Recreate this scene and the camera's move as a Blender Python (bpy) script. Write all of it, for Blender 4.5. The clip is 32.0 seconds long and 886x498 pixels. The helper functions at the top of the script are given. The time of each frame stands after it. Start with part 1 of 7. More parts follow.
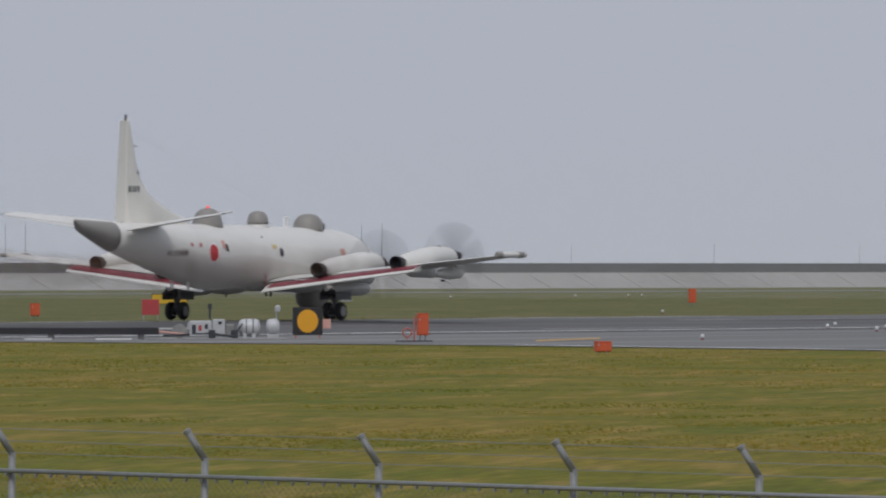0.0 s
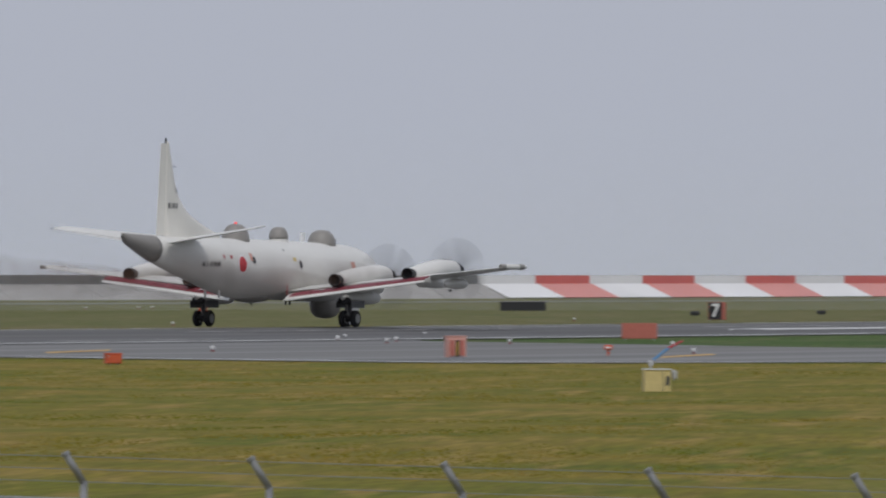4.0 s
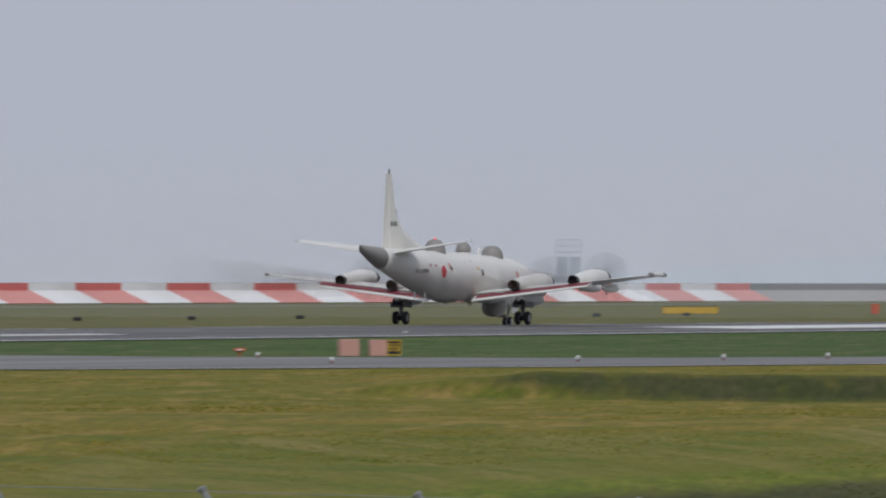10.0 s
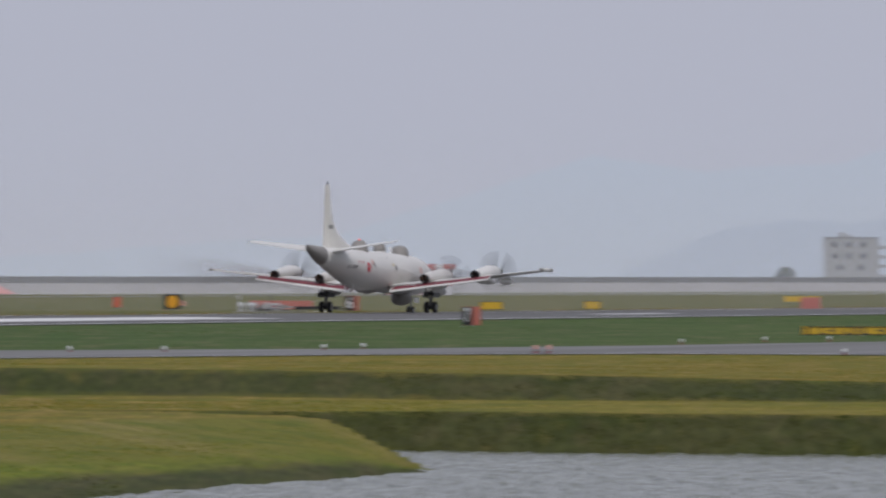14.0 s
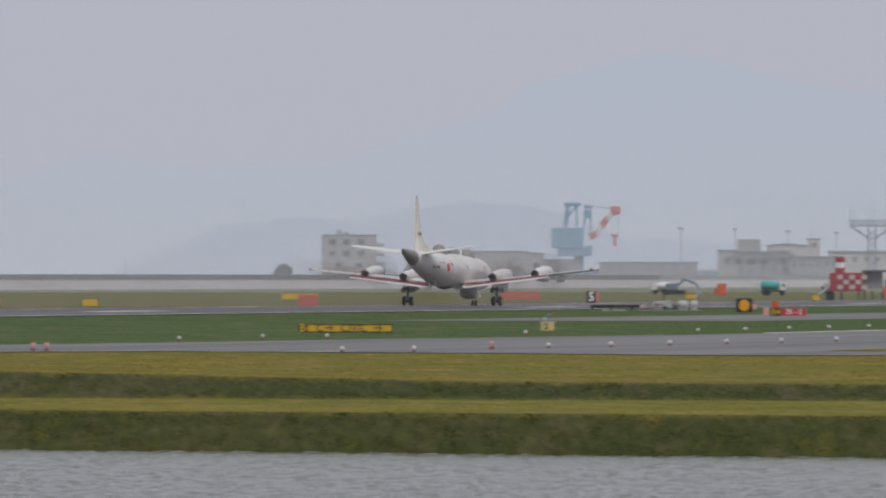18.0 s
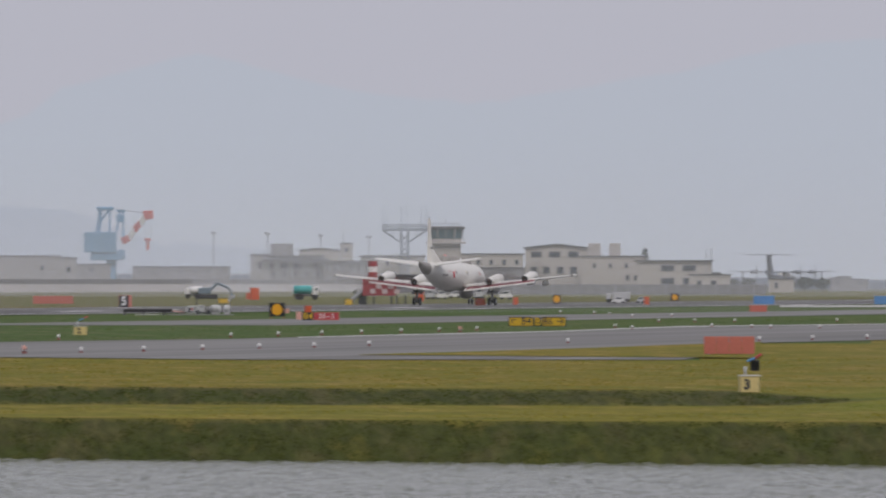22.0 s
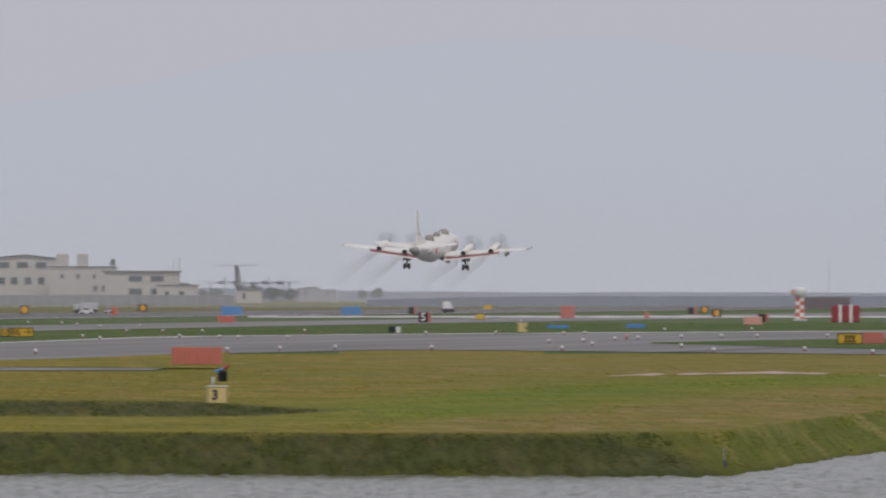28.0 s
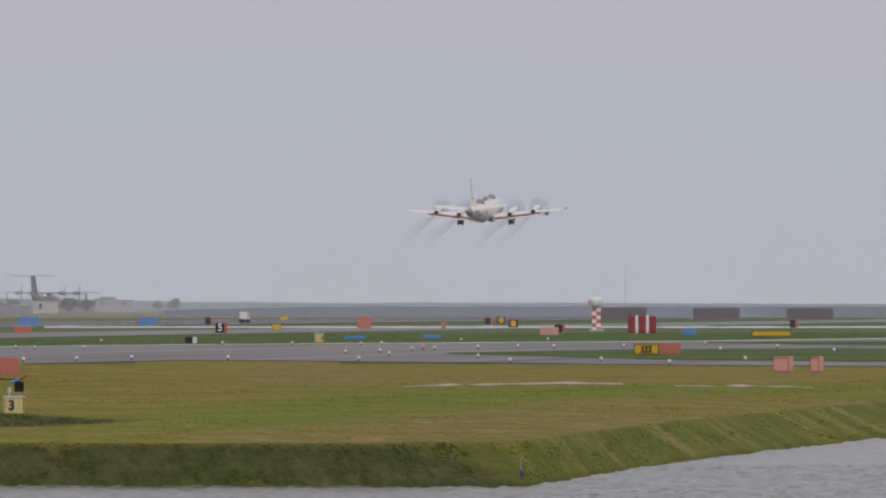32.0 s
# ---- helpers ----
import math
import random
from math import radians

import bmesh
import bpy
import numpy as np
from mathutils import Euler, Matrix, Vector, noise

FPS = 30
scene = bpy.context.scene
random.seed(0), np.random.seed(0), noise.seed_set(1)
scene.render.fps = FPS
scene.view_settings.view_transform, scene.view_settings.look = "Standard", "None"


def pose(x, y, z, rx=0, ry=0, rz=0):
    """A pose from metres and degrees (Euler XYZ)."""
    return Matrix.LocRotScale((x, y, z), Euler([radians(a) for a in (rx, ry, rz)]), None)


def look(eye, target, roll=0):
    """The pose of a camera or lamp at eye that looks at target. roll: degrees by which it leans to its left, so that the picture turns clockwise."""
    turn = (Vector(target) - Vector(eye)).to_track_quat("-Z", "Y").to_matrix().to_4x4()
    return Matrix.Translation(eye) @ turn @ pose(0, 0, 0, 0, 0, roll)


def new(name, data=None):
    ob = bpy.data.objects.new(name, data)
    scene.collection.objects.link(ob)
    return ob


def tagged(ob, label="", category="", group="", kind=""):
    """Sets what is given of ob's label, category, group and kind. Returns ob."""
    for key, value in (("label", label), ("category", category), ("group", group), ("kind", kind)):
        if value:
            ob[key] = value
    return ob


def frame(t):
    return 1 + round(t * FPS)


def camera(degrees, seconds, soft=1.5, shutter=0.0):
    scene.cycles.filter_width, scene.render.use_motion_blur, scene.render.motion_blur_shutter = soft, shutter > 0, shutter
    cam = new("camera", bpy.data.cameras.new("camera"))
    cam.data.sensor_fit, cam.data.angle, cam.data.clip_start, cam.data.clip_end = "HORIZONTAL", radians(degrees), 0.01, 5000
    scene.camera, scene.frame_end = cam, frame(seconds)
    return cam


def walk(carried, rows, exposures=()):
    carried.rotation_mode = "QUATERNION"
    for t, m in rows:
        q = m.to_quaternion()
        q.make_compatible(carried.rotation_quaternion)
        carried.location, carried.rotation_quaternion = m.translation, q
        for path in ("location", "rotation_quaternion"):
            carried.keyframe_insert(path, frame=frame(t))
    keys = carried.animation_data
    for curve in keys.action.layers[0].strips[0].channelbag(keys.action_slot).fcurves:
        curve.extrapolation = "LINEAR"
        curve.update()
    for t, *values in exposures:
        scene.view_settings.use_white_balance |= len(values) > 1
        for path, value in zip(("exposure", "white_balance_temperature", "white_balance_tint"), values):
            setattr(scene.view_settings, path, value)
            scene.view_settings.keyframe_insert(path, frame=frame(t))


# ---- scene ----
# An airfield beside a lagoon; the camera stands on the bank and pans after a four-engined aircraft that takes off.
# The runway runs along +y, west of the camera; the eye is the origin of the plan. Ground follows the earth's curve.
EYE = 2.91
cam = camera(4.677, 32.0, 2.1, 0.9)
walk(cam, [
    (0, pose(0, 0, EYE, 90.0806, 0, 28.4500)), (0.5, pose(0, 0, EYE, 90.0760, 0, 28.3677)),
    (1, pose(0, 0, EYE, 90.0760, 0, 28.1804)), (1.5, pose(0, 0, EYE, 90.0760, 0, 27.9245)),
    (2, pose(0, 0, EYE, 90.0988, 0, 27.6046)), (2.5, pose(0, 0, EYE, 90.1034, 0, 27.2573)),
    (3, pose(0, 0, EYE, 90.1079, 0, 26.7685)), (3.5, pose(0, 0, EYE, 90.1308, 0, 26.2543)),
    (5.5, pose(0, 0, EYE, 90.1791, 0, 24.9869)), (6, pose(0, 0, EYE, 90.2065, 0, 24.5530)),
    (6.5, pose(0, 0, EYE, 90.1791, 0, 23.9384)), (7, pose(0, 0, EYE, 90.1995, 0, 23.2849)),
    (7.5, pose(0, 0, EYE, 90.1493, 0, 22.8051)), (8, pose(0, 0, EYE, 90.1675, 0, 22.2888)),
    (8.5, pose(0, 0, EYE, 90.1857, 0, 21.9095)), (9, pose(0, 0, EYE, 90.1493, 0, 21.7496)),
    (9.5, pose(0, 0, EYE, 90.1537, 0, 21.5622)), (10, pose(0, 0, EYE, 90.1812, 0, 21.3019)),
    (10.5, pose(0, 0, EYE, 90.2086, 0, 20.8498)), (11, pose(0, 0, EYE, 90.1949, 0, 20.4658)),
    (11.5, pose(0, 0, EYE, 90.1719, 0, 19.7370)), (12, pose(0, 0, EYE, 90.1493, 0, 19.3006)),
    (12.5, pose(0, 0, EYE, 90.1446, 0, 18.9076)), (13, pose(0, 0, EYE, 90.1539, 0, 18.5009)),
    (13.5, pose(0, 0, EYE, 90.1494, 0, 17.9616)), (14, pose(0, 0, EYE, 90.1449, 0, 17.2988)),
    (14.5, pose(0, 0, EYE, 90.1403, 0, 16.7072)), (16.5, pose(0, 0, EYE, 90.1269, 0, 15.5882)),
    (17, pose(0, 0, EYE, 90.1313, 0, 15.2820)), (17.5, pose(0, 0, EYE, 90.1269, 0, 14.9346)),
    (18, pose(0, 0, EYE, 90.1313, 0, 14.6470)), (18.5, pose(0, 0, EYE, 90.1358, 0, 14.3360)),
    (19, pose(0, 0, EYE, 90.1403, 0, 13.9478)), (19.5, pose(0, 0, EYE, 90.1448, 0, 13.3263)),
    (20, pose(0, 0, EYE, 90.1403, 0, 12.9653)), (20.5, pose(0, 0, EYE, 90.1403, 0, 12.8877)),
    (21, pose(0, 0, EYE, 90.1403, 0, 12.6821)), (21.5, pose(0, 0, EYE, 90.1403, 0, 12.4126)),
    (22, pose(0, 0, EYE, 90.1540, 0, 12.1795)), (22.5, pose(0, 0, EYE, 90.1631, 0, 11.9554)),
    (23, pose(0, 0, EYE, 90.1724, 0, 11.8501)), (23.5, pose(0, 0, EYE, 90.1679, 0, 11.6537)),
    (24, pose(0, 0, EYE, 90.1816, 0, 11.4891)), (24.5, pose(0, 0, EYE, 90.1861, 0, 11.2012)),
    (26.5, pose(0, 0, EYE, 90.2100, 0, 10.1642)), (27, pose(0, 0, EYE, 90.2100, 0, 9.9081)),
    (27.5, pose(0, 0, EYE, 90.2100, 0, 9.6479)), (28, pose(0, 0, EYE, 90.2100, 0, 9.3692)),
    (28.5, pose(0, 0, EYE, 90.2007, 0, 9.1681)), (29, pose(0, 0, EYE, 90.2007, 0, 9.0765)),
    (29.5, pose(0, 0, EYE, 90.2055, 0, 8.9075)), (30, pose(0, 0, EYE, 90.2192, 0, 8.7246)),
    (30.5, pose(0, 0, EYE, 90.2374, 0, 8.5283)), (31, pose(0, 0, EYE, 90.2464, 0, 8.4963)),
    (31.5, pose(0, 0, EYE, 90.2556, 0, 8.3134)), (32, pose(0, 0, EYE, 90.2649, 0, 8.2952))], [
    (0, -0.05, 6370, 10), (6, -0.03, 6350, 10), (12.5, -0.01, 6290, 10), (14, 0.0, 6330, 14), (17, 0.02, 6500, 13), (20, 0.03, 6620, 14), (28, 0.05, 6740, 15), (32, 0.03, 6740, 16)])

# ---- light: a bright hazy overcast ----
world = bpy.data.worlds.new("overcast_sky")
scene.world = world
world.use_nodes = True
wn, wl = world.node_tree.nodes, world.node_tree.links
wn.clear()
sky = wn.new("ShaderNodeTexSky")
sky.sky_type, sky.sun_disc = "NISHITA", False
sky.sun_elevation, sky.sun_rotation = radians(55), radians(150)
sky.dust_density, sky.air_density = 6.0, 1.2
veil = wn.new("ShaderNodeMixRGB")
veil.inputs[0].default_value = 0.93
veil.inputs[2].default_value = (5.15, 5.4, 6.2, 1)
wback, wout = wn.new("ShaderNodeBackground"), wn.new("ShaderNodeOutputWorld")
wback.inputs[1].default_value = 0.09
wl.new(sky.outputs[0], veil.inputs[1])
wl.new(veil.outputs[0], wback.inputs[0])
wl.new(wback.outputs[0], wout.inputs[0])
sun_data = bpy.data.lights.new("sun", "SUN")
sun_data.energy, sun_data.angle, sun_data.color = 1.18, radians(15), (1.0, 0.96, 0.9)
sun = new("sun", sun_data)
sun.matrix_world = look((0, 0, 100), (-50, 86, 100 - 142))


# ---- materials ----
def nodes_of(m):
    m.use_nodes = True
    n, l = m.node_tree.nodes, m.node_tree.links
    return n, l, n["Principled BSDF"]


def paint(name, color, rough=0.5, metal=0.0, vary=0.12, scale=2.0, bump=0.0, dirt=0.0, fine=None, stretch=(1, 1, 1), coord="Object", rand=0.0):
    """A surface with a wide and a fine variation of its colour, optional relief and dirt patches."""
    m = bpy.data.materials.new(name)
    n, l, b = nodes_of(m)
    tc, mp = n.new("ShaderNodeTexCoord"), n.new("ShaderNodeMapping")
    mp.inputs["Scale"].default_value = stretch
    l.new(tc.outputs[coord], mp.inputs[0])
    wide, grain = n.new("ShaderNodeTexNoise"), n.new("ShaderNodeTexNoise")
    wide.inputs["Scale"].default_value, wide.inputs["Detail"].default_value = scale, 4
    grain.inputs["Scale"].default_value, grain.inputs["Detail"].default_value = fine or scale * 9, 3
    l.new(mp.outputs[0], wide.inputs[0]), l.new(mp.outputs[0], grain.inputs[0])
    add = n.new("ShaderNodeMath")
    add.operation = "ADD"
    l.new(wide.outputs[0], add.inputs[0]), l.new(grain.outputs[0], add.inputs[1])
    mr = n.new("ShaderNodeMapRange")
    mr.inputs[1].default_value, mr.inputs[2].default_value = 0.6, 1.4
    mr.inputs[3].default_value, mr.inputs[4].default_value = 1 - vary, 1 + vary
    l.new(add.outputs[0], mr.inputs[0])
    mul = n.new("ShaderNodeVectorMath")
    mul.operation = "SCALE"
    mul.inputs[0].default_value = color[:3]
    l.new(mr.outputs[0], mul.inputs["Scale"])
    out = mul.outputs[0]
    if rand:
        info, hs = n.new("ShaderNodeObjectInfo"), n.new("ShaderNodeMapRange")
        hs.inputs[3].default_value, hs.inputs[4].default_value = 1 - rand, 1 + rand
        l.new(info.outputs["Random"], hs.inputs[0])
        m2 = n.new("ShaderNodeVectorMath")
        m2.operation = "SCALE"
        l.new(out, m2.inputs[0]), l.new(hs.outputs[0], m2.inputs["Scale"])
        out = m2.outputs[0]
    if dirt:
        mix, ramp = n.new("ShaderNodeMixRGB"), n.new("ShaderNodeValToRGB")
        ramp.color_ramp.elements[0].position, ramp.color_ramp.elements[1].position = 0.5, 0.72
        big = n.new("ShaderNodeTexNoise")
        big.inputs["Scale"].default_value, big.inputs["Detail"].default_value = scale * 0.6, 6
        l.new(mp.outputs[0], big.inputs[0]), l.new(big.outputs[0], ramp.inputs[0])
        sc = n.new("ShaderNodeMath")
        sc.operation, sc.inputs[1].default_value = "MULTIPLY", dirt
        l.new(ramp.outputs[0], sc.inputs[0]), l.new(sc.outputs[0], mix.inputs[0])
        mix.inputs[2].default_value = (0.12, 0.105, 0.085, 1)
        l.new(out, mix.inputs[1])
        out = mix.outputs[0]
    l.new(out, b.inputs["Base Color"])
    b.inputs["Roughness"].default_value, b.inputs["Metallic"].default_value = rough, metal
    if bump:
        bp = n.new("ShaderNodeBump")
        bp.inputs["Strength"].default_value, bp.inputs["Distance"].default_value = min(1, bump * 4), bump
        l.new(add.outputs[0], bp.inputs["Height"]), l.new(bp.outputs[0], b.inputs["Normal"])
    return m


def grass_layers(n, l, scale, patch, turn, fine=26):
    """Four scales of unevenness: fields, patches, tufts and mowing streaks."""
    tc, spin = n.new("ShaderNodeTexCoord"), n.new("ShaderNodeMapping")
    spin.inputs["Rotation"].default_value = (0, 0, radians(turn))
    l.new(tc.outputs["Object"], spin.inputs[0])
    layers = []
    for s, d, st in ((scale * 0.7, 4, (1, 1, 1)), (scale * fine, 5, (*patch, 1)), (scale * 110, 3, (1, 0.12, 1)), (scale * 9, 5, (0.5, 0.5, 1))):
        mp, t = n.new("ShaderNodeMapping"), n.new("ShaderNodeTexNoise")
        mp.inputs["Scale"].default_value = st
        t.inputs["Scale"].default_value, t.inputs["Detail"].default_value = s, d
        l.new(spin.outputs[0], mp.inputs[0]), l.new(mp.outputs[0], t.inputs[0])
        layers.append(t.outputs[0])
    return layers


def mix_color(n, l, f, a, c):
    x = n.new("ShaderNodeMixRGB")
    l.new(f, x.inputs[0])
    for i, v in ((1, a), (2, c)):
        if isinstance(v, tuple):
            x.inputs[i].default_value = (*v, 1)
        else:
            l.new(v, x.inputs[i])
    return x.outputs[0]


def grass_color(n, l, layers, greens):
    def ramp(src, a, c, lo=0.0, hi=1.0):
        r = n.new("ShaderNodeMapRange")
        r.inputs[1].default_value, r.inputs[2].default_value, r.inputs[3].default_value, r.inputs[4].default_value = a, c, lo, hi
        l.new(src, r.inputs[0])
        return r.outputs[0]
    c1 = mix_color(n, l, ramp(layers[0], 0.38, 0.62), greens[0], greens[1])
    c2 = mix_color(n, l, ramp(layers[3], 0.42, 0.66), c1, greens[2])
    c3 = mix_color(n, l, ramp(layers[1], 0.5, 0.7), c2, greens[3])
    sc = n.new("ShaderNodeVectorMath")
    sc.operation = "SCALE"
    l.new(c3, sc.inputs[0]), l.new(ramp(layers[2], 0.3, 0.7, 0.76, 1.24), sc.inputs["Scale"])
    return sc.outputs[0]


def grass_finish(n, l, b, color, layers):
    l.new(color, b.inputs["Base Color"])
    b.inputs["Roughness"].default_value, b.inputs["Specular IOR Level"].default_value = 0.9, 0.15
    bp = n.new("ShaderNodeBump")
    bp.inputs["Strength"].default_value, bp.inputs["Distance"].default_value = 0.6, 0.08
    l.new(layers[2], bp.inputs["Height"]), l.new(bp.outputs[0], b.inputs["Normal"])


def grass_paint(name, greens, scale=0.03, patch=(1.0, 0.13), turn=-18):
    """Grass in four tones."""
    m = bpy.data.materials.new(name)
    n, l, b = nodes_of(m)
    layers = grass_layers(n, l, scale, patch, turn)
    grass_finish(n, l, b, grass_color(n, l, layers, greens), layers)
    return m


def grass_blend(name, base, others):
    """Several kinds of grass that grow into one another; each kind's share is an attribute of the ground."""
    m = bpy.data.materials.new(name)
    n, l, b = nodes_of(m)
    sets = [grass_layers(n, l, 0.035, (1.0, 0.16), -18), grass_layers(n, l, 0.04, (1.0, 0.2), -18), grass_layers(n, l, 0.09, (1.0, 0.1), -38, 6)]
    color = grass_color(n, l, sets[0], base)
    for attr, greens, k in others:
        share = n.new("ShaderNodeAttribute")
        share.attribute_name = attr
        uneven = n.new("ShaderNodeMapRange")
        uneven.inputs[1].default_value, uneven.inputs[2].default_value = 0.3, 0.7
        uneven.inputs[3].default_value, uneven.inputs[4].default_value = 0.75, 1.6
        l.new(sets[1][1], uneven.inputs[0])
        mul = n.new("ShaderNodeMath")
        mul.operation, mul.use_clamp = "MULTIPLY", True
        l.new(share.outputs["Fac"], mul.inputs[0]), l.new(uneven.outputs[0], mul.inputs[1])
        color = mix_color(n, l, mul.outputs[0], color, grass_color(n, l, sets[k], greens))
    grass_finish(n, l, b, color, sets[0])
    return m


def glow_paint(name, color, strength):
    m = bpy.data.materials.new(name)
    n, l, b = nodes_of(m)
    b.inputs["Base Color"].default_value = (*color, 1)
    b.inputs["Emission Color"].default_value = (*color, 1)
    b.inputs["Emission Strength"].default_value = strength
    return m


MOWN = ((0.158, 0.145, 0.012), (0.215, 0.16, 0.025), (0.112, 0.128, 0.01), (0.27, 0.195, 0.05))
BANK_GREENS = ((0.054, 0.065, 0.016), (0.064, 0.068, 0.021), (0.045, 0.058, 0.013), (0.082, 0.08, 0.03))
DRY_GREENS = ((0.185, 0.15, 0.03), (0.215, 0.158, 0.048), (0.135, 0.135, 0.018), (0.265, 0.19, 0.08))
BERM_GREENS = ((0.17, 0.16, 0.013), (0.2, 0.166, 0.022), (0.122, 0.13, 0.012), (0.24, 0.19, 0.036))
LUSH_GREENS = ((0.125, 0.162, 0.011), (0.15, 0.168, 0.014), (0.094, 0.138, 0.008), (0.185, 0.178, 0.028))
SLOPE_GREENS = ((0.1, 0.12, 0.014), (0.125, 0.132, 0.018), (0.08, 0.105, 0.012), (0.215, 0.195, 0.06))
SPIT_GREENS = ((0.145, 0.15, 0.018), (0.175, 0.162, 0.028), (0.105, 0.128, 0.013), (0.225, 0.19, 0.055))
STRIP_GREENS = ((0.06, 0.108, 0.022), (0.082, 0.118, 0.03), (0.045, 0.088, 0.016), (0.12, 0.128, 0.05))
FAR_GREENS = ((0.125, 0.127, 0.04), (0.152, 0.138, 0.054), (0.09, 0.11, 0.028), (0.185, 0.158, 0.075))
GRASS = grass_paint("mown_grass", MOWN)
GRASS_FAR = grass_paint("airfield_grass", FAR_GREENS, 0.02)
GRASS_STRIP = grass_paint("lush_strip_grass", STRIP_GREENS, 0.02)
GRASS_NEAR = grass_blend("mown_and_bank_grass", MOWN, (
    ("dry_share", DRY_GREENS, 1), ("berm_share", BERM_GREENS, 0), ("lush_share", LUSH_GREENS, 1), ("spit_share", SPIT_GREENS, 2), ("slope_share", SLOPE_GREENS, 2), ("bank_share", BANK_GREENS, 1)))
ASPHALT = paint("runway_asphalt", (0.105, 0.103, 0.101), 0.75, vary=0.6, scale=0.3, fine=0.14, bump=0.01, dirt=0.35, stretch=(1, 0.02, 1))
TARMAC = paint("taxiway_asphalt", (0.175, 0.172, 0.166), 0.75, vary=0.5, scale=0.3, fine=0.14, bump=0.01, dirt=0.35, stretch=(1, 0.03, 1))
LINE = paint("marking_white", (0.72, 0.72, 0.7), 0.6, vary=0.15, scale=0.3, dirt=0.3)
# sky sheen of a far mirage, put into a pale colour
MIRAGE = paint("mirage_sheen_pale", (0.5, 0.49, 0.47), 0.75, vary=0.35, scale=0.03, fine=0.2, dirt=0.3)
LINE_Y = paint("marking_yellow", (0.55, 0.33, 0.08), 0.6, vary=0.15, scale=0.3, dirt=0.25)
CONCRETE = paint("sea_wall_concrete", (0.36, 0.345, 0.325), 0.85, vary=0.12, scale=0.02, fine=0.4, bump=0.02, dirt=0.25)
CONCRETE_RIB = paint("wall_joint_concrete", (0.41, 0.395, 0.375), 0.85, vary=0.1, scale=0.1, fine=0.6)
CONCRETE_DARK = paint("parapet_concrete", (0.19, 0.19, 0.185), 0.85, vary=0.12, scale=0.04, fine=0.6, dirt=0.3)
WALL_RED = paint("wall_paint_red", (0.66, 0.12, 0.095), 0.7, vary=0.12, scale=0.06, fine=0.9, dirt=0.12)
WALL_PALE_RED = paint("wall_paint_faded_red", (0.68, 0.27, 0.235), 0.7, vary=0.1, scale=0.06, fine=0.9, dirt=0.1)
WALL_WHITE = paint("wall_paint_white", (0.82, 0.81, 0.8), 0.7, vary=0.08, scale=0.06, fine=0.9, dirt=0.15)
AIR_WHITE = paint("aircraft_grey_white", (0.74, 0.73, 0.695), 0.42, vary=0.035, scale=0.5, fine=3, dirt=0.06)
AIR_TAIL = paint("aircraft_cream_white", (0.78, 0.76, 0.7), 0.45, vary=0.03, scale=0.6, fine=3, dirt=0.04)
AIR_GREY = paint("radome_grey", (0.28, 0.265, 0.245), 0.5, vary=0.06, scale=1.0)
AIR_BLACK = paint("soot_and_shade_black", (0.018, 0.018, 0.02), 0.6, vary=0.2, scale=2)
BLADE_GREY = paint("blade_grey", (0.1, 0.1, 0.105), 0.5, vary=0.1, scale=2)
AIR_RED = paint("flap_well_red", (0.22, 0.035, 0.05), 0.55, vary=0.15, scale=1.5, dirt=0.15)
SUN_RED = paint("roundel_red", (0.55, 0.02, 0.035), 0.45, vary=0.05, scale=2)
SUN_WHITE = paint("roundel_white", (0.88, 0.88, 0.87), 0.45, vary=0.03, scale=2)
DARK = paint("dark_lettering", (0.04, 0.045, 0.055), 0.6, vary=0.1, scale=3)
ORANGE = paint("safety_orange", (0.62, 0.11, 0.04), 0.55, vary=0.1, scale=1.2, dirt=0.15)
PINK = paint("faded_orange_panel", (0.52, 0.16, 0.12), 0.65, vary=0.12, scale=1.0, dirt=0.12)
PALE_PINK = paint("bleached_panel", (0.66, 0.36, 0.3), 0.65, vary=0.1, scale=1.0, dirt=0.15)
YELLOW = paint("sign_yellow", (0.66, 0.42, 0.03), 0.55, vary=0.1, scale=1.4, dirt=0.1)
CREAM = paint("cabinet_cream", (0.68, 0.55, 0.24), 0.6, vary=0.1, scale=1.5, dirt=0.15)
AMBER = paint("board_amber", (0.8, 0.38, 0.02), 0.5, vary=0.06, scale=2)
BLACK = paint("board_black", (0.025, 0.025, 0.028), 0.6, vary=0.15, scale=2)
SIGN_RED = paint("sign_red", (0.45, 0.06, 0.07), 0.55, vary=0.08, scale=2)
BLUE = paint("sheet_blue", (0.09, 0.26, 0.55), 0.6, vary=0.12, scale=1.0)
STEEL = paint("galvanised_steel", (0.42, 0.44, 0.46), 0.45, 0.6, vary=0.12, scale=3, dirt=0.1)
FENCE_STEEL = paint("weathered_fence_steel", (0.27, 0.28, 0.29), 0.6, 0.25, vary=0.15, scale=3, dirt=0.15)
SEAL = paint("joint_sealant_pale", (0.36, 0.355, 0.34), 0.8, vary=0.3, scale=0.2)
SEAL_DARK = paint("joint_sealant_dark", (0.055, 0.055, 0.055), 0.8, vary=0.2, scale=0.2)
RUBBER = paint("tyre_rubber", (0.022, 0.022, 0.024), 0.8, vary=0.2, scale=3)
GEAR_GREY = paint("gear_dark_grey", (0.13, 0.13, 0.135), 0.5, 0.2, vary=0.15, scale=4, dirt=0.3)
HUB = paint("wheel_hub_grey", (0.35, 0.35, 0.34), 0.5, 0.3, vary=0.1, scale=4)
WHITE = paint("white_paint", (0.76, 0.76, 0.75), 0.5, vary=0.06, scale=2, dirt=0.1)
EQUIP = paint("equipment_grey", (0.5, 0.51, 0.52), 0.5, vary=0.12, scale=2, dirt=0.2)


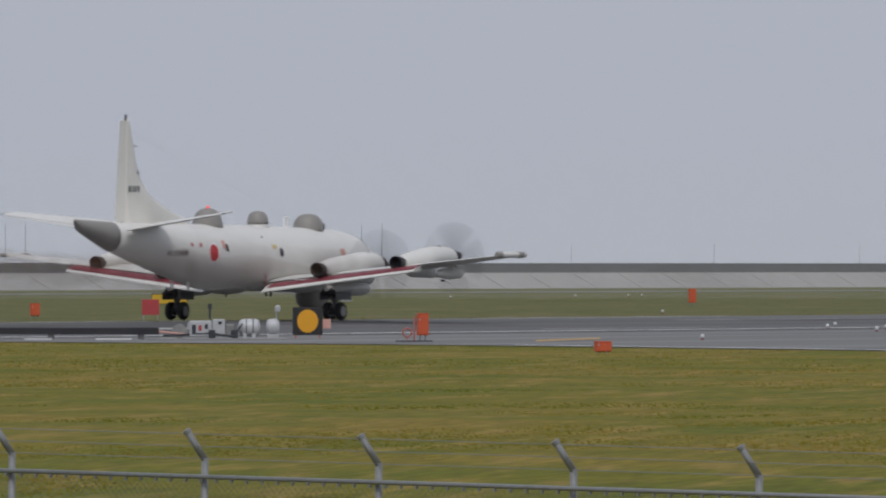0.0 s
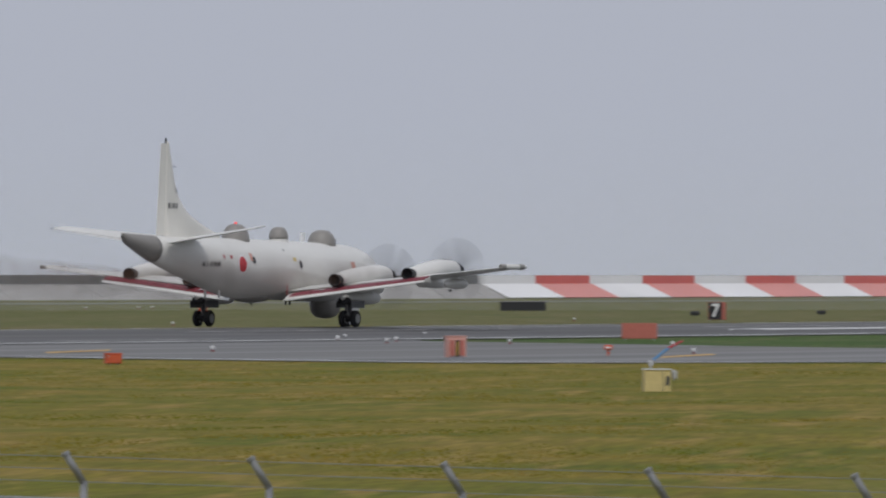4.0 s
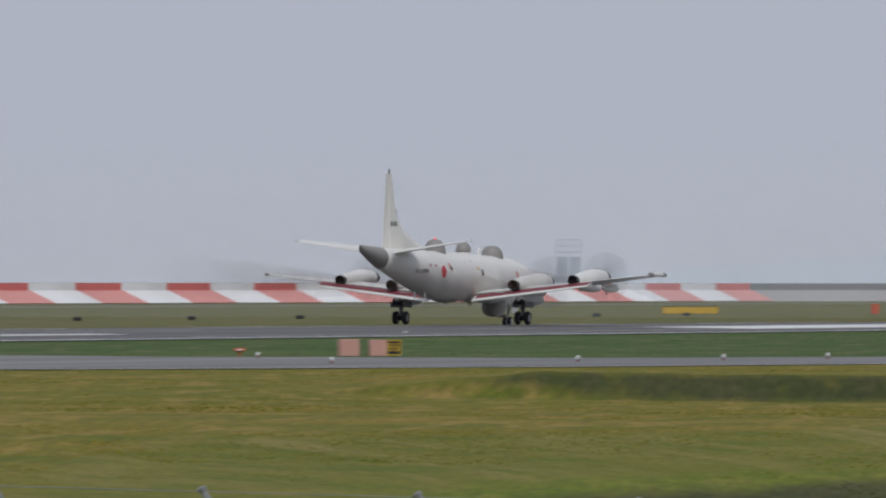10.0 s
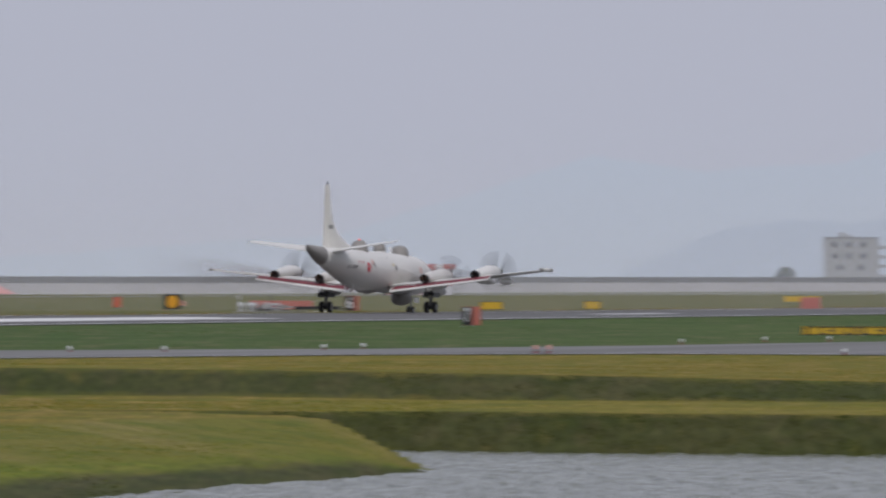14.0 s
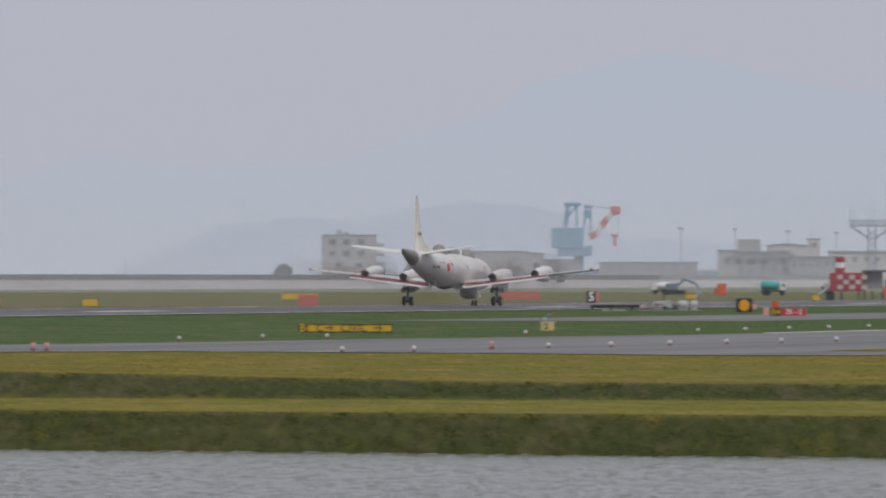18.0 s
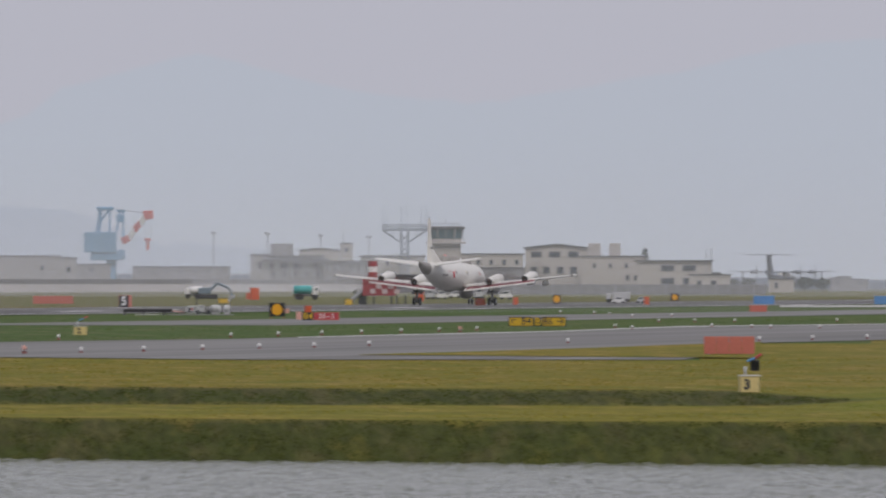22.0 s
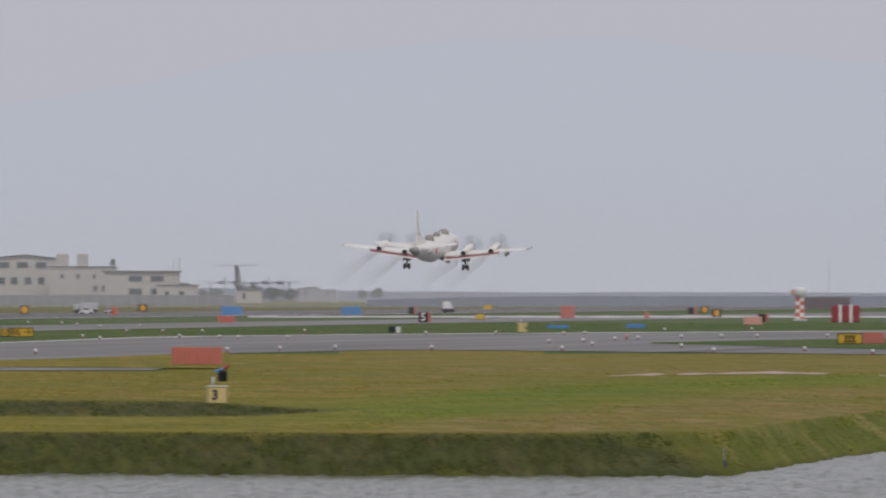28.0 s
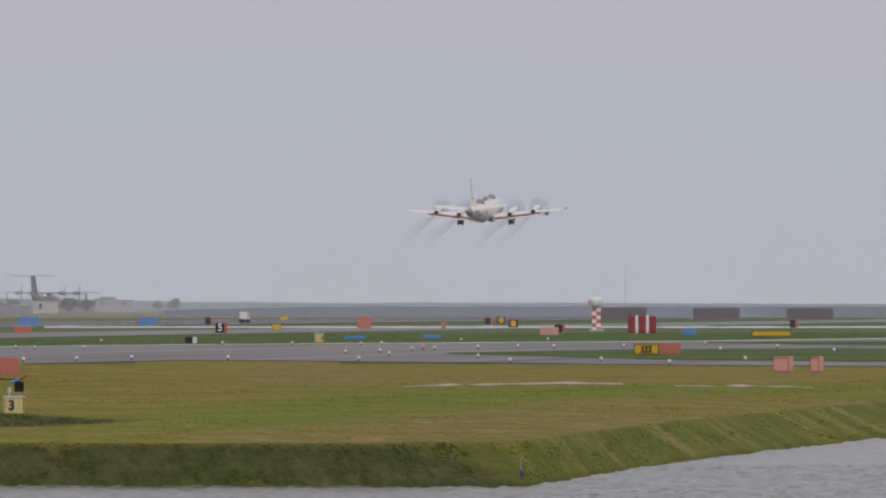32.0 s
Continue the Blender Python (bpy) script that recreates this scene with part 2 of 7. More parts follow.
# ---- builders ----
def gather(bm):
    me = bpy.data.meshes.new("mesh")
    bm.to_mesh(me)
    bm.free()
    return me


def part(name, bm, material, parent=None, label="", smooth=False):
    me = gather(bm) if isinstance(bm, bmesh.types.BMesh) else bm
    if material and not me.materials:
        me.materials.append(material)
    if smooth:
        me.shade_smooth()
    ob = new(name, me)
    ob.parent = parent
    if label:
        ob["label"] = label
    return ob


def thing(name, m, label, category, group="", kind=""):
    ob = new(name)
    ob.matrix_basis = m
    return tagged(ob, label, category, group, kind)


def box(bm, cx, cy, cz, sx, sy, sz, bevel=0.0, m=None):
    """A box with its centre and sizes, edges bevelled."""
    r = bmesh.ops.create_cube(bm, size=1, matrix=(m or Matrix()) @ Matrix.Translation((cx, cy, cz)) @ Matrix.Diagonal((sx, sy, sz, 1)))
    if bevel:
        ed = list({e for v in r["verts"] for e in v.link_edges})
        bmesh.ops.bevel(bm, geom=ed, offset=bevel, segments=1, affect="EDGES")
    return bm


def boxes(*rows, bevel=0.0):
    bm = bmesh.new()
    for r in rows:
        box(bm, *r, bevel=bevel)
    return bm


def tube(bm, a, b, r0, r1=None, seg=8, caps=True):
    a, b = Vector(a), Vector(b)
    d = b - a
    m = Matrix.Translation((a + b) / 2) @ d.to_track_quat("Z", "Y").to_matrix().to_4x4()
    bmesh.ops.create_cone(bm, cap_ends=caps, segments=seg, radius1=r0, radius2=r0 if r1 is None else r1, depth=d.length, matrix=m)
    return bm


def tubes(*rows, seg=8):
    bm = bmesh.new()
    for r in rows:
        tube(bm, *r, seg=seg)
    return bm


def loft(bm, rings, close=True):
    """Skins rings of equal length; the ends are capped."""
    vs = [[bm.verts.new(p) for p in r] for r in rings]
    k = len(vs[0])
    for a, b in zip(vs, vs[1:]):
        for i in range(k if close else k - 1):
            bm.faces.new((a[i], a[(i + 1) % k], b[(i + 1) % k], b[i]))
    if close:
        bm.faces.new(vs[0][::-1]), bm.faces.new(vs[-1])
    bmesh.ops.recalc_face_normals(bm, faces=bm.faces[:])
    return bm


def ring_y(y, cz, rx, rz, k=28, cx=0.0, low=1.0):
    """A round section across the y axis."""
    out = []
    for i in range(k):
        a = 2 * math.pi * i / k
        s, c = math.sin(a), math.cos(a)
        out.append((cx + rx * s, y, cz + rz * c * (low if c < 0 else 1)))
    return out


def writing(name, text, size, m, material, parent=None, depth=0.004, bold=0.022):
    """Lettering as a thin mesh, centred on the pose m."""
    cu = bpy.data.curves.new("text", "FONT")
    cu.body, cu.size, cu.align_x, cu.align_y, cu.extrude, cu.resolution_u = text, size, "CENTER", "CENTER", depth, 2
    cu.offset = bold * size if len(text) < 2 else 0.006 * size
    tmp = bpy.data.objects.new("text", cu)
    scene.collection.objects.link(tmp)
    me = bpy.data.meshes.new_from_object(tmp.evaluated_get(bpy.context.evaluated_depsgraph_get()))
    bpy.data.objects.remove(tmp)
    me.transform(m)
    me.materials.clear()
    if len(text.replace(" ", "")) < 2:
        return part(name, me, material, parent)
    # one part for each character
    left = set(range(len(me.vertices)))
    links = [[] for v in me.vertices]
    for e in me.edges:
        a, b = e.vertices
        links[a].append(b), links[b].append(a)
    while left:
        todo, group = [left.pop()], []
        while todo:
            v = todo.pop()
            group.append(v)
            for w in links[v]:
                if w in left:
                    left.remove(w)
                    todo.append(w)
        at = {v: i for i, v in enumerate(group)}
        one = bpy.data.meshes.new("mesh")
        one.from_pydata([tuple(me.vertices[v].co) for v in group], [], [[at[v] for v in p.vertices] for p in me.polygons if p.vertices[0] in at])
        part(name, one, material, parent)



# ---- the lie of the land ----
CURVE = 1.486e7          # twice the earth's radius, with refraction
LAKE = -1.6
FIELD = -0.45
RUNWAY_X = -279.6


def polar(bearing, dist):
    a = radians(bearing)
    return dist * math.sin(a), dist * math.cos(a)


SPIT = np.array([(-60, 60), (-35.27, 90), (-30.79, 110), (-24.82, 140), (-21.84, 181), (-18.85, 226), (-17.32, 250), (-17.24, 420), (40, 900)])
SPIT_CREST = np.array([(-60, 225), (-30.79, 228), (-24.82, 232), (-22.08, 244), (-17.91, 264), (-17.32, 251.5), (40, 252)])
SPIT_TOP = np.array([(-18.11, -0.5), (-17.87, -0.56), (-17.31, -1.62), (-17.24, -2.6)])
SHORE = np.array([(-60, 292), (-21.84, 290), (-17.50, 281), (-16.29, 276), (-11.61, 264), (-7.87, 260), (-5.96, 353), (-3.93, 430), (30, 600)])
BANK = np.array([(-8.71, 3.2), (-7.81, 10), (-5.96, 22)])
STEP = np.array([(-21.84, 345), (-17.36, 320), (-14.38, 313), (-9.60, 308), (30, 700)])
RISE = np.array([(-22.14, 0), (-20.79, 0.8), (-17.36, 0.76), (-14.38, 0.47), (-10.65, 0.38), (-9.75, 0.0)])


NEAR = np.array([(-35.27, 506), (-30.79, 469), (-28.45, 450), (-26.11, 420), (-25.12, 417), (-22.80, 423), (-20.67, 434), (-17.66, 463), (-16.17, 469),
              (-14.37, 459), (-13.25, 446), (-10.84, 446), (-10.72, 491), (-10.62, 559), (-9.71, 596), (-9.37, 596), (-7.03, 555), (-6.02, 545), (-2.44, 541)])
FAR = np.array([(-35.27, 631), (-30.79, 613), (-28.45, 625), (-26.31, 613), (-25.96, 559), (-23.91, 510), (-22.80, 495), (-20.67, 487), (-17.66, 502), (-16.17, 527),
             (-14.37, 574), (-13.25, 601), (-11.61, 685), (-10.91, 759), (-9.71, 807), (-7.03, 873), (-6.02, 938), (-2.44, 1029)])


GREEN_NEAR = np.array([(-10.17, 293), (-9.87, 284), (-8.98, 297), (-8.08, 346), (-7.18, 388), (-5.39, 400)])
GREEN_FAR = np.array([(-10.17, 294), (-9.87, 326), (-8.98, 372), (-8.08, 408), (-7.18, 432), (-5.39, 440)])


def along(table, b):
    return float(np.interp(b, table[:, 0], table[:, 1]))


def land(bearing, d):
    """Height of the ground, and its cover: 0 mown, 1 bank, 2 beyond the runway, 3 strip, 4 berm, 5 green slope, 6 green bands, 7 spit, 8 dry."""
    if d < 62:
        return 1.15, 0
    if d < 100:
        return max(-0.8, 1.15 - 1.95 * (d - 62) / 10), 0
    # a spit of grass that runs out into the lagoon
    s, c, top = along(SPIT, bearing), along(SPIT_CREST, bearing), along(SPIT_TOP, bearing)
    if d < s:
        z = max(-2.6, LAKE - 0.25 * (s - d), -0.8 - 0.3 * (d - 100) if d < 106 else -2.6)
        cover = 1
    else:
        k = min(1, (d - s) / max(1, c - s))
        z, cover = LAKE + (top - LAKE) * k ** 0.8, 1 if k < 0.1 else 7 if k < 0.97 and bearing > -23.93 + 3.0 * (k - 0.5) else 0
        wet = noise.noise((bearing * 3.5, 0, 6))
        if cover == 7 and k < 0.42 + 0.3 * wet:
            cover = 6 if k > 0.2 + 0.2 * wet else 1
        z -= max(0, d - c - 24 * max(0, min(3, (-17.9 - bearing) / 1.7))) * 0.35
    # the main bank: a steep lower slope, a berm, an upper step and the field
    s, w = along(SHORE, bearing), along(BANK, bearing)
    main, mcover = -9, 1
    if d > s - 4:
        main = LAKE + 0.25 * (d - s)
    if d > s:
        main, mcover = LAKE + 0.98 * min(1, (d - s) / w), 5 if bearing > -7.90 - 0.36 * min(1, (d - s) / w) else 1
    if d > s + w:
        u, r = along(STEP, bearing), along(RISE, bearing)
        k = min(1, r / 0.3)
        ramp = -0.62 + (FIELD + 0.62) * min(1, (d - s - w) / 70)
        dip = -0.1 * max(0, min(1, (d - s - w) / max(1, u - s - w))) * max(0, 1 - max(0, d - u - 3.5) / 90)
        flat = dip - 0.62 + r * max(0, min(1, (d - u) / 3.5)) + (FIELD + 0.62 - r) * max(0, min(1, (d - u - 3.5) / 90))
        main = ramp + (flat - ramp) * k
        if d > along(NEAR, bearing) + 4:
            mcover = 2 if d * math.sin(radians(bearing)) < RUNWAY_X else 3
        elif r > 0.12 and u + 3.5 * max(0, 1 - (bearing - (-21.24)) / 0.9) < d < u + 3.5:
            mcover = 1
        elif bearing > -10.08 and along(GREEN_NEAR, bearing) + 5 * noise.noise((bearing * 9, 0, 0)) < d < along(GREEN_FAR, bearing) + 9 * noise.noise((bearing * 9, 5, 0)):
            mcover = 6
        elif bearing > -17.96 and d < min(u, s + w + 60):
            mcover = 4 if bearing < -9.9 else 8 if bearing > -9.5 else 0
        else:
            mcover = 8 if bearing > -9.7 and noise.noise((bearing * 5, d * 0.03, 2)) > -0.05 else 0
    if main >= z - 0.12 and d > s - 4:
        return max(main, z), mcover
    return z, cover


def drop(x, y):
    return -(x * x + y * y) / CURVE


def ground_z(x, y):
    b, d = math.degrees(math.atan2(x, y)), math.hypot(x, y)
    return land(b, d)[0] + drop(x, y)


def build_ground():
    cols = list(np.arange(-180, -35, 4)) + list(np.arange(-35, -2, 0.06)) + list(np.arange(-2, 180, 4)) + [180]
    verts, faces, mats = [], [], []
    rows = 0
    for b in cols:
        p, s, u = along(SPIT, b), along(SHORE, b), along(STEP, b)
        c = s + along(BANK, b)
        ds = [0, 30, 60, 62, 67, 72, 90, 100, 102, 106]
        ds += [max(107 + 0.1 * k, min(s - 5, p) + (s - 4 - min(s - 5, p)) * k / 34) for k in range(35)]
        ds += [s + (c - s) * k / 6 for k in range(7)]
        ds += [c + (max(u, c + 12) - c) * k / 14 for k in range(1, 14)]
        base = max(u, c + 12)
        ds += [base, base + 0.9, base + 1.8, base + 2.7, base + 3.5]
        ds += [base + 3.5 + (470 - base) * k / 24 if base < 440 else base + 3.5 + 4 * k for k in range(1, 25)]
        last = ds[-1]
        ds += [last + (4950 - last) * (k / 30) ** 1.7 for k in range(1, 31)]
        rows = len(ds)
        for d in ds:
            x, y = polar(b, d)
            z = land(b, d)[0]
            if p < d < 440 and z > LAKE:
                f = min(1, (440 - d) / 40) * min(1, (d - p) / 3)
                z += f * (0.05 * noise.noise((x * 0.11, y * 0.11, 0)) + 0.035 * noise.noise((x * 0.5, y * 0.5, 3)) + 0.06 * noise.noise((x * 0.02, y * 0.03, 7)))
            verts.append((x, y, z + drop(x, y)))
        mid = [(ds[i] + ds[i + 1]) / 2 for i in range(rows - 1)]
        mats.append([land(b, d)[1] for d in mid])
    flat = []
    for i in range(len(cols) - 1):
        for j in range(rows - 1):
            a = i * rows + j
            faces.append((a, a + rows, a + rows + 1, a + 1))
            flat.append({2: 1, 3: 2}.get(mats[i][j], 0))
    me = bpy.data.meshes.new("ground")
    me.from_pydata(verts, [], faces)
    for m in (GRASS_NEAR, GRASS_FAR, GRASS_STRIP):
        me.materials.append(m)
    me.polygons.foreach_set("material_index", flat)
    # soft shares of each kind of grass
    cover = np.array(mats)
    lean = np.clip((np.array(cols) - (-15.27)) / 6.0, 0, 1)[:, None] * 0.1
    for attr, kind in (("bank_share", 1), ("berm_share", 4), ("slope_share", 5), ("lush_share", 6), ("spit_share", 7), ("dry_share", 8)):
        w = (cover == kind).astype(float)
        if kind == 6:
            w = np.maximum(w, (cover == 0) * lean)
        v = np.zeros((len(cols), rows))
        v[:, 1:] += w / 2
        v[:, :-1] += w / 2
        width = 4 if kind == 1 else 9
        pad = np.pad(v, ((width, width), (0, 0)), mode="edge")
        v = sum(pad[k:k + len(cols)] for k in range(2 * width + 1)) / (2 * width + 1)
        if kind in (4, 6):
            pad = np.pad(v, ((0, 0), (1, 1)), mode="edge")
            v = (pad[:, :-2] + 2 * pad[:, 1:-1] + pad[:, 2:]) / 4
        me.attributes.new(attr, "FLOAT", "POINT").data.foreach_set("value", v.ravel())
    me.shade_smooth()
    me.update()
    tagged(new("ground", me), "mown green and straw-coloured airfield grass with stepped banks", "ground", kind="structure")


def water_paint():
    m = bpy.data.materials.new("lagoon_water")
    n, l, b = nodes_of(m)
    b.inputs["Base Color"].default_value = (0.125, 0.132, 0.085, 1)
    b.inputs["Roughness"].default_value = 0.16
    b.inputs["Specular Tint"].default_value = (0.97, 0.98, 0.88, 1)
    b.inputs["IOR"].default_value = 1.33
    tc = n.new("ShaderNodeTexCoord")
    last = None
    for s, st, dist in ((3.0, (1, 0.4, 1), 0.12), (9.0, (1, 0.4, 1), 0.05)):
        mp, t, bp = n.new("ShaderNodeMapping"), n.new("ShaderNodeTexNoise"), n.new("ShaderNodeBump")
        mp.inputs["Scale"].default_value, mp.inputs["Rotation"].default_value = st, (0, 0, radians(14))
        t.inputs["Scale"].default_value, t.inputs["Detail"].default_value = s, 4
        bp.inputs["Strength"].default_value, bp.inputs["Distance"].default_value = 0.9, dist
        l.new(tc.outputs["Object"], mp.inputs[0]), l.new(mp.outputs[0], t.inputs[0]), l.new(t.outputs[0], bp.inputs["Height"])
        if last:
            l.new(last, bp.inputs["Normal"])
        last = bp.outputs[0]
    l.new(last, b.inputs["Normal"])
    return m


def build_water():
    """Open water with real wavelets where the view skims it."""
    verts, faces = [], []
    cols = np.concatenate([np.arange(-29, -19, 0.1), np.arange(-19, -5, 0.022), np.arange(-5, 40, 0.5)])
    rows = np.concatenate([np.linspace(101, 202, 10), np.arange(203, 296, 0.3), np.arange(297, 440, 1.2), np.linspace(450, 640, 8)])
    for b in cols:
        for d in rows:
            x, y = polar(b, d)
            z = LAKE + drop(x, y)
            if d > 200 and -19 < b < -5:
                z += 0.065 * noise.noise((x * 2.6, y * 1.0, 1)) + 0.034 * noise.noise((x * 6.0 + 9, y * 2.0, 5)) + 0.02 * noise.noise((x * 0.3, y * 0.12, 8))
            verts.append((x, y, z))
    k = len(rows)
    for i in range(len(cols) - 1):
        for j in range(k - 1):
            a = i * k + j
            faces.append((a, a + k, a + k + 1, a + 1))
    me = bpy.data.meshes.new("water")
    me.from_pydata(verts, [], faces)
    me.materials.append(water_paint())
    me.shade_smooth()
    tagged(new("water", me), "grey rippled lagoon water below the grass bank", "water", kind="structure")


def crown(x, y):
    """Runway cross-fall: highest on the centre line, flatter far down the field."""
    k = max(0.0, min(1.0, (y - 700) / 400))
    return FIELD + 0.05 + (0.4 - 0.26 * k) * (1 - abs(x - RUNWAY_X) / 30)


def strip(points_a, points_b, lift, k=1):
    """A paved sheet between two edges of equal length, laid on the ground."""
    bm = bmesh.new()
    rings = []
    for a, b in zip(points_a, points_b):
        ring = []
        for i in range(k + 1):
            x, y = a[0] + (b[0] - a[0]) * i / k, a[1] + (b[1] - a[1]) * i / k
            ring.append((x, y, FIELD + drop(x, y) + lift))
        rings.append(ring)
    loft(bm, rings, close=False)
    for f in bm.faces:
        if f.normal.z < 0:
            f.normal_flip()
    return bm


def build_runway():
    bm = bmesh.new()
    xs = [RUNWAY_X - 30, RUNWAY_X - 15, RUNWAY_X, RUNWAY_X + 15, RUNWAY_X + 30]
    loft(bm, [[(x, y, crown(x, y) + drop(x, y)) for x in xs] for y in range(230, 4801, 20)], close=False)
    for f in bm.faces:
        if f.normal.z < 0:
            f.normal_flip()
    rw = tagged(part("runway", bm, ASPHALT), "long grey asphalt runway with worn white markings", "runway", kind="structure")

    def mark(name, x0, x1, y0, y1, material=LINE):
        bm = bmesh.new()
        n = max(1, int((y1 - y0) / 20))
        loft(bm, [[(x, y0 + (y1 - y0) * i / n, crown(x, y0) + drop(x, y0 + (y1 - y0) * i / n) + 0.012) for x in (x0, x1)] for i in range(n + 1)], close=False)
        for f in bm.faces:
            if f.normal.z < 0:
                f.normal_flip()
        part(name, bm, material, rw)
    c = RUNWAY_X
    for s in (-1, 1):
        mark("edge_line", c + s * 28.5 - 0.45, c + s * 28.5 + 0.45, 400, 4700)
        for i in range(6):
            x = c + s * (4 + 3.6 * i)
            mark("threshold_bar", x - 0.9, x + 0.9, 402, 432)
        for y, ln, w in ((585, 34, 3), (725, 66, 9), (890, 22, 3), (1040, 22, 3), (1190, 22, 3)):
            mark("touchdown_bar", c + s * 16 - w / 2, c + s * 16 + w / 2, y, y + ln)
    # crack sealant along the paving lanes
    rng = random.Random(11)
    for i in range(60):
        x, y = c + rng.choice((-26, -22.5, -19, -12, -7.5, 5, 9, 13, 21, 25)) + rng.uniform(-0.3, 0.3), rng.uniform(430, 1500)
        mark("sealed_joint", x - 0.35, x + 0.35, y, y + rng.uniform(15, 60), SEAL if i % 3 else SEAL_DARK)
    for i in range(50):
        mark("centre_line", c - 0.45, c + 0.45, 470 + 50 * i, 500 + 50 * i)


def edge_points(table):
    out = []
    for b0 in np.arange(table[0, 0], table[-1, 0], 0.25):
        out.append(polar(b0, along(table, b0)))
    return out


def build_taxiways():
    bs = np.arange(NEAR[0, 0], NEAR[-1, 0], 0.12)
    near, far = [polar(b, along(NEAR, b)) for b in bs], [polar(b, along(FAR, b)) for b in bs]
    tw = tagged(part("taxiway", strip(near, far, 0.03, 5), TARMAC), "grey asphalt taxiway beside the runway", "taxiway", kind="structure")
    line = [(x * 0.985 + fx * 0.015, y * 0.985 + fy * 0.015) for (x, y), (fx, fy) in zip(near, far)]
    line2 = [(x * 0.975 + fx * 0.025, y * 0.975 + fy * 0.025) for (x, y), (fx, fy) in zip(near, far)]
    stop = int((-14.97 - NEAR[0, 0]) / 0.12)
    part("edge_line", strip(line[60:stop], line2[60:stop], 0.042), LINE, tw)
    # wide white far-edge band: an edge line with mirage sheen painted in
    far1 = [(x * 0.03 + fx * 0.97, y * 0.03 + fy * 0.97) for (x, y), (fx, fy) in zip(near, far)]
    half = int((-12.88 - NEAR[0, 0]) / 0.12)
    part("edge_line", strip(far1[half:], far[half:], 0.045), LINE, tw)
    # worn yellow guide lines
    for (b0, d0), (b1, d1), half in (((-27.96, 473), (-27.62, 488), 4.0), ((-24.71, 446), (-24.43, 462), 4.0)):
        pts = [(b0 + (b1 - b0) * i / 6, d0 + (d1 - d0) * i / 6) for i in range(7)]
        part("guide_line", strip([polar(b, d - half) for b, d in pts], [polar(b, d + half) for b, d in pts], 0.045), LINE_Y, tw)
    # pale strip across the far field; its colour paints in a sky-reflecting mirage
    for b0, b1, d0, d1 in ((-10.40, -2.88, 1300, 1390),):
        bb = np.arange(b0, b1, 0.03)
        tagged(part("mirage_strip", strip([polar(b, d0 + 18 * noise.noise((b * 7, 0, 0))) for b in bb], [polar(b, d1 + 40 * noise.noise((b * 9, 4, 0))) for b in bb], 0.03, 2), MIRAGE), "pale strip painted as a sky-reflecting mirage far down the field", "apron", kind="structure")
    for t, rows in (("island", [(-12.62, 473, -12.62, 471), (-11.99, 495, -11.99, 466), (-11.39, 519, -11.39, 459), (-10.84, 550, -10.84, 456), (-10.50, 569, -10.50, 453)]),
                    ("island", [(-8.27, 678, -8.27, 664), (-7.66, 708, -7.66, 631), (-7.03, 732, -7.03, 596), (-5.96, 741, -5.96, 580), (-2.74, 768, -2.74, 569)]),
                    ("island", [(-6.92, 850, -6.92, 838), (-6.47, 861, -6.47, 807), (-5.96, 873, -5.96, 787), (-2.74, 911, -2.74, 787)])):
        tab = np.array(rows)
        bb = np.linspace(tab[0, 0], tab[-1, 0], 30)
        far_e = [polar(b, float(np.interp(b, tab[:, 0], tab[:, 1]))) for b in bb]
        near_e = [polar(b, float(np.interp(b, tab[:, 2], tab[:, 3]))) for b in bb]
        tagged(part("grass_island", strip(near_e, far_e, 0.05, 3), GRASS if rows[0][1] < 700 and rows[0][0] < -9.90 else GRASS_STRIP), "green grass island between two taxiways", "grass", kind="structure")
    # a second taxiway, parallel to the runway on its near side far down the field
    b2 = [(-190 + 0.02 * i, 760 + 12 * i) for i in range(200)]
    part("taxiway", strip([(x + 14, y) for x, y in b2], [(x - 14, y) for x, y in b2], 0.02, 2), TARMAC)
    tagged(bpy.data.objects["taxiway.001"], "grey asphalt taxiway parallel to the runway", "taxiway", kind="structure")
    # a perimeter road at the foot of the sea wall
    b3 = [(-640, 500 + 25 * i) for i in range(170)]
    tagged(part("perimeter_road", strip([(x + 12, y) for x, y in b3], [(x - 12, y) for x, y in b3], 0.02, 1), TARMAC), "pale grey perimeter road along the sea wall", "road", kind="structure")


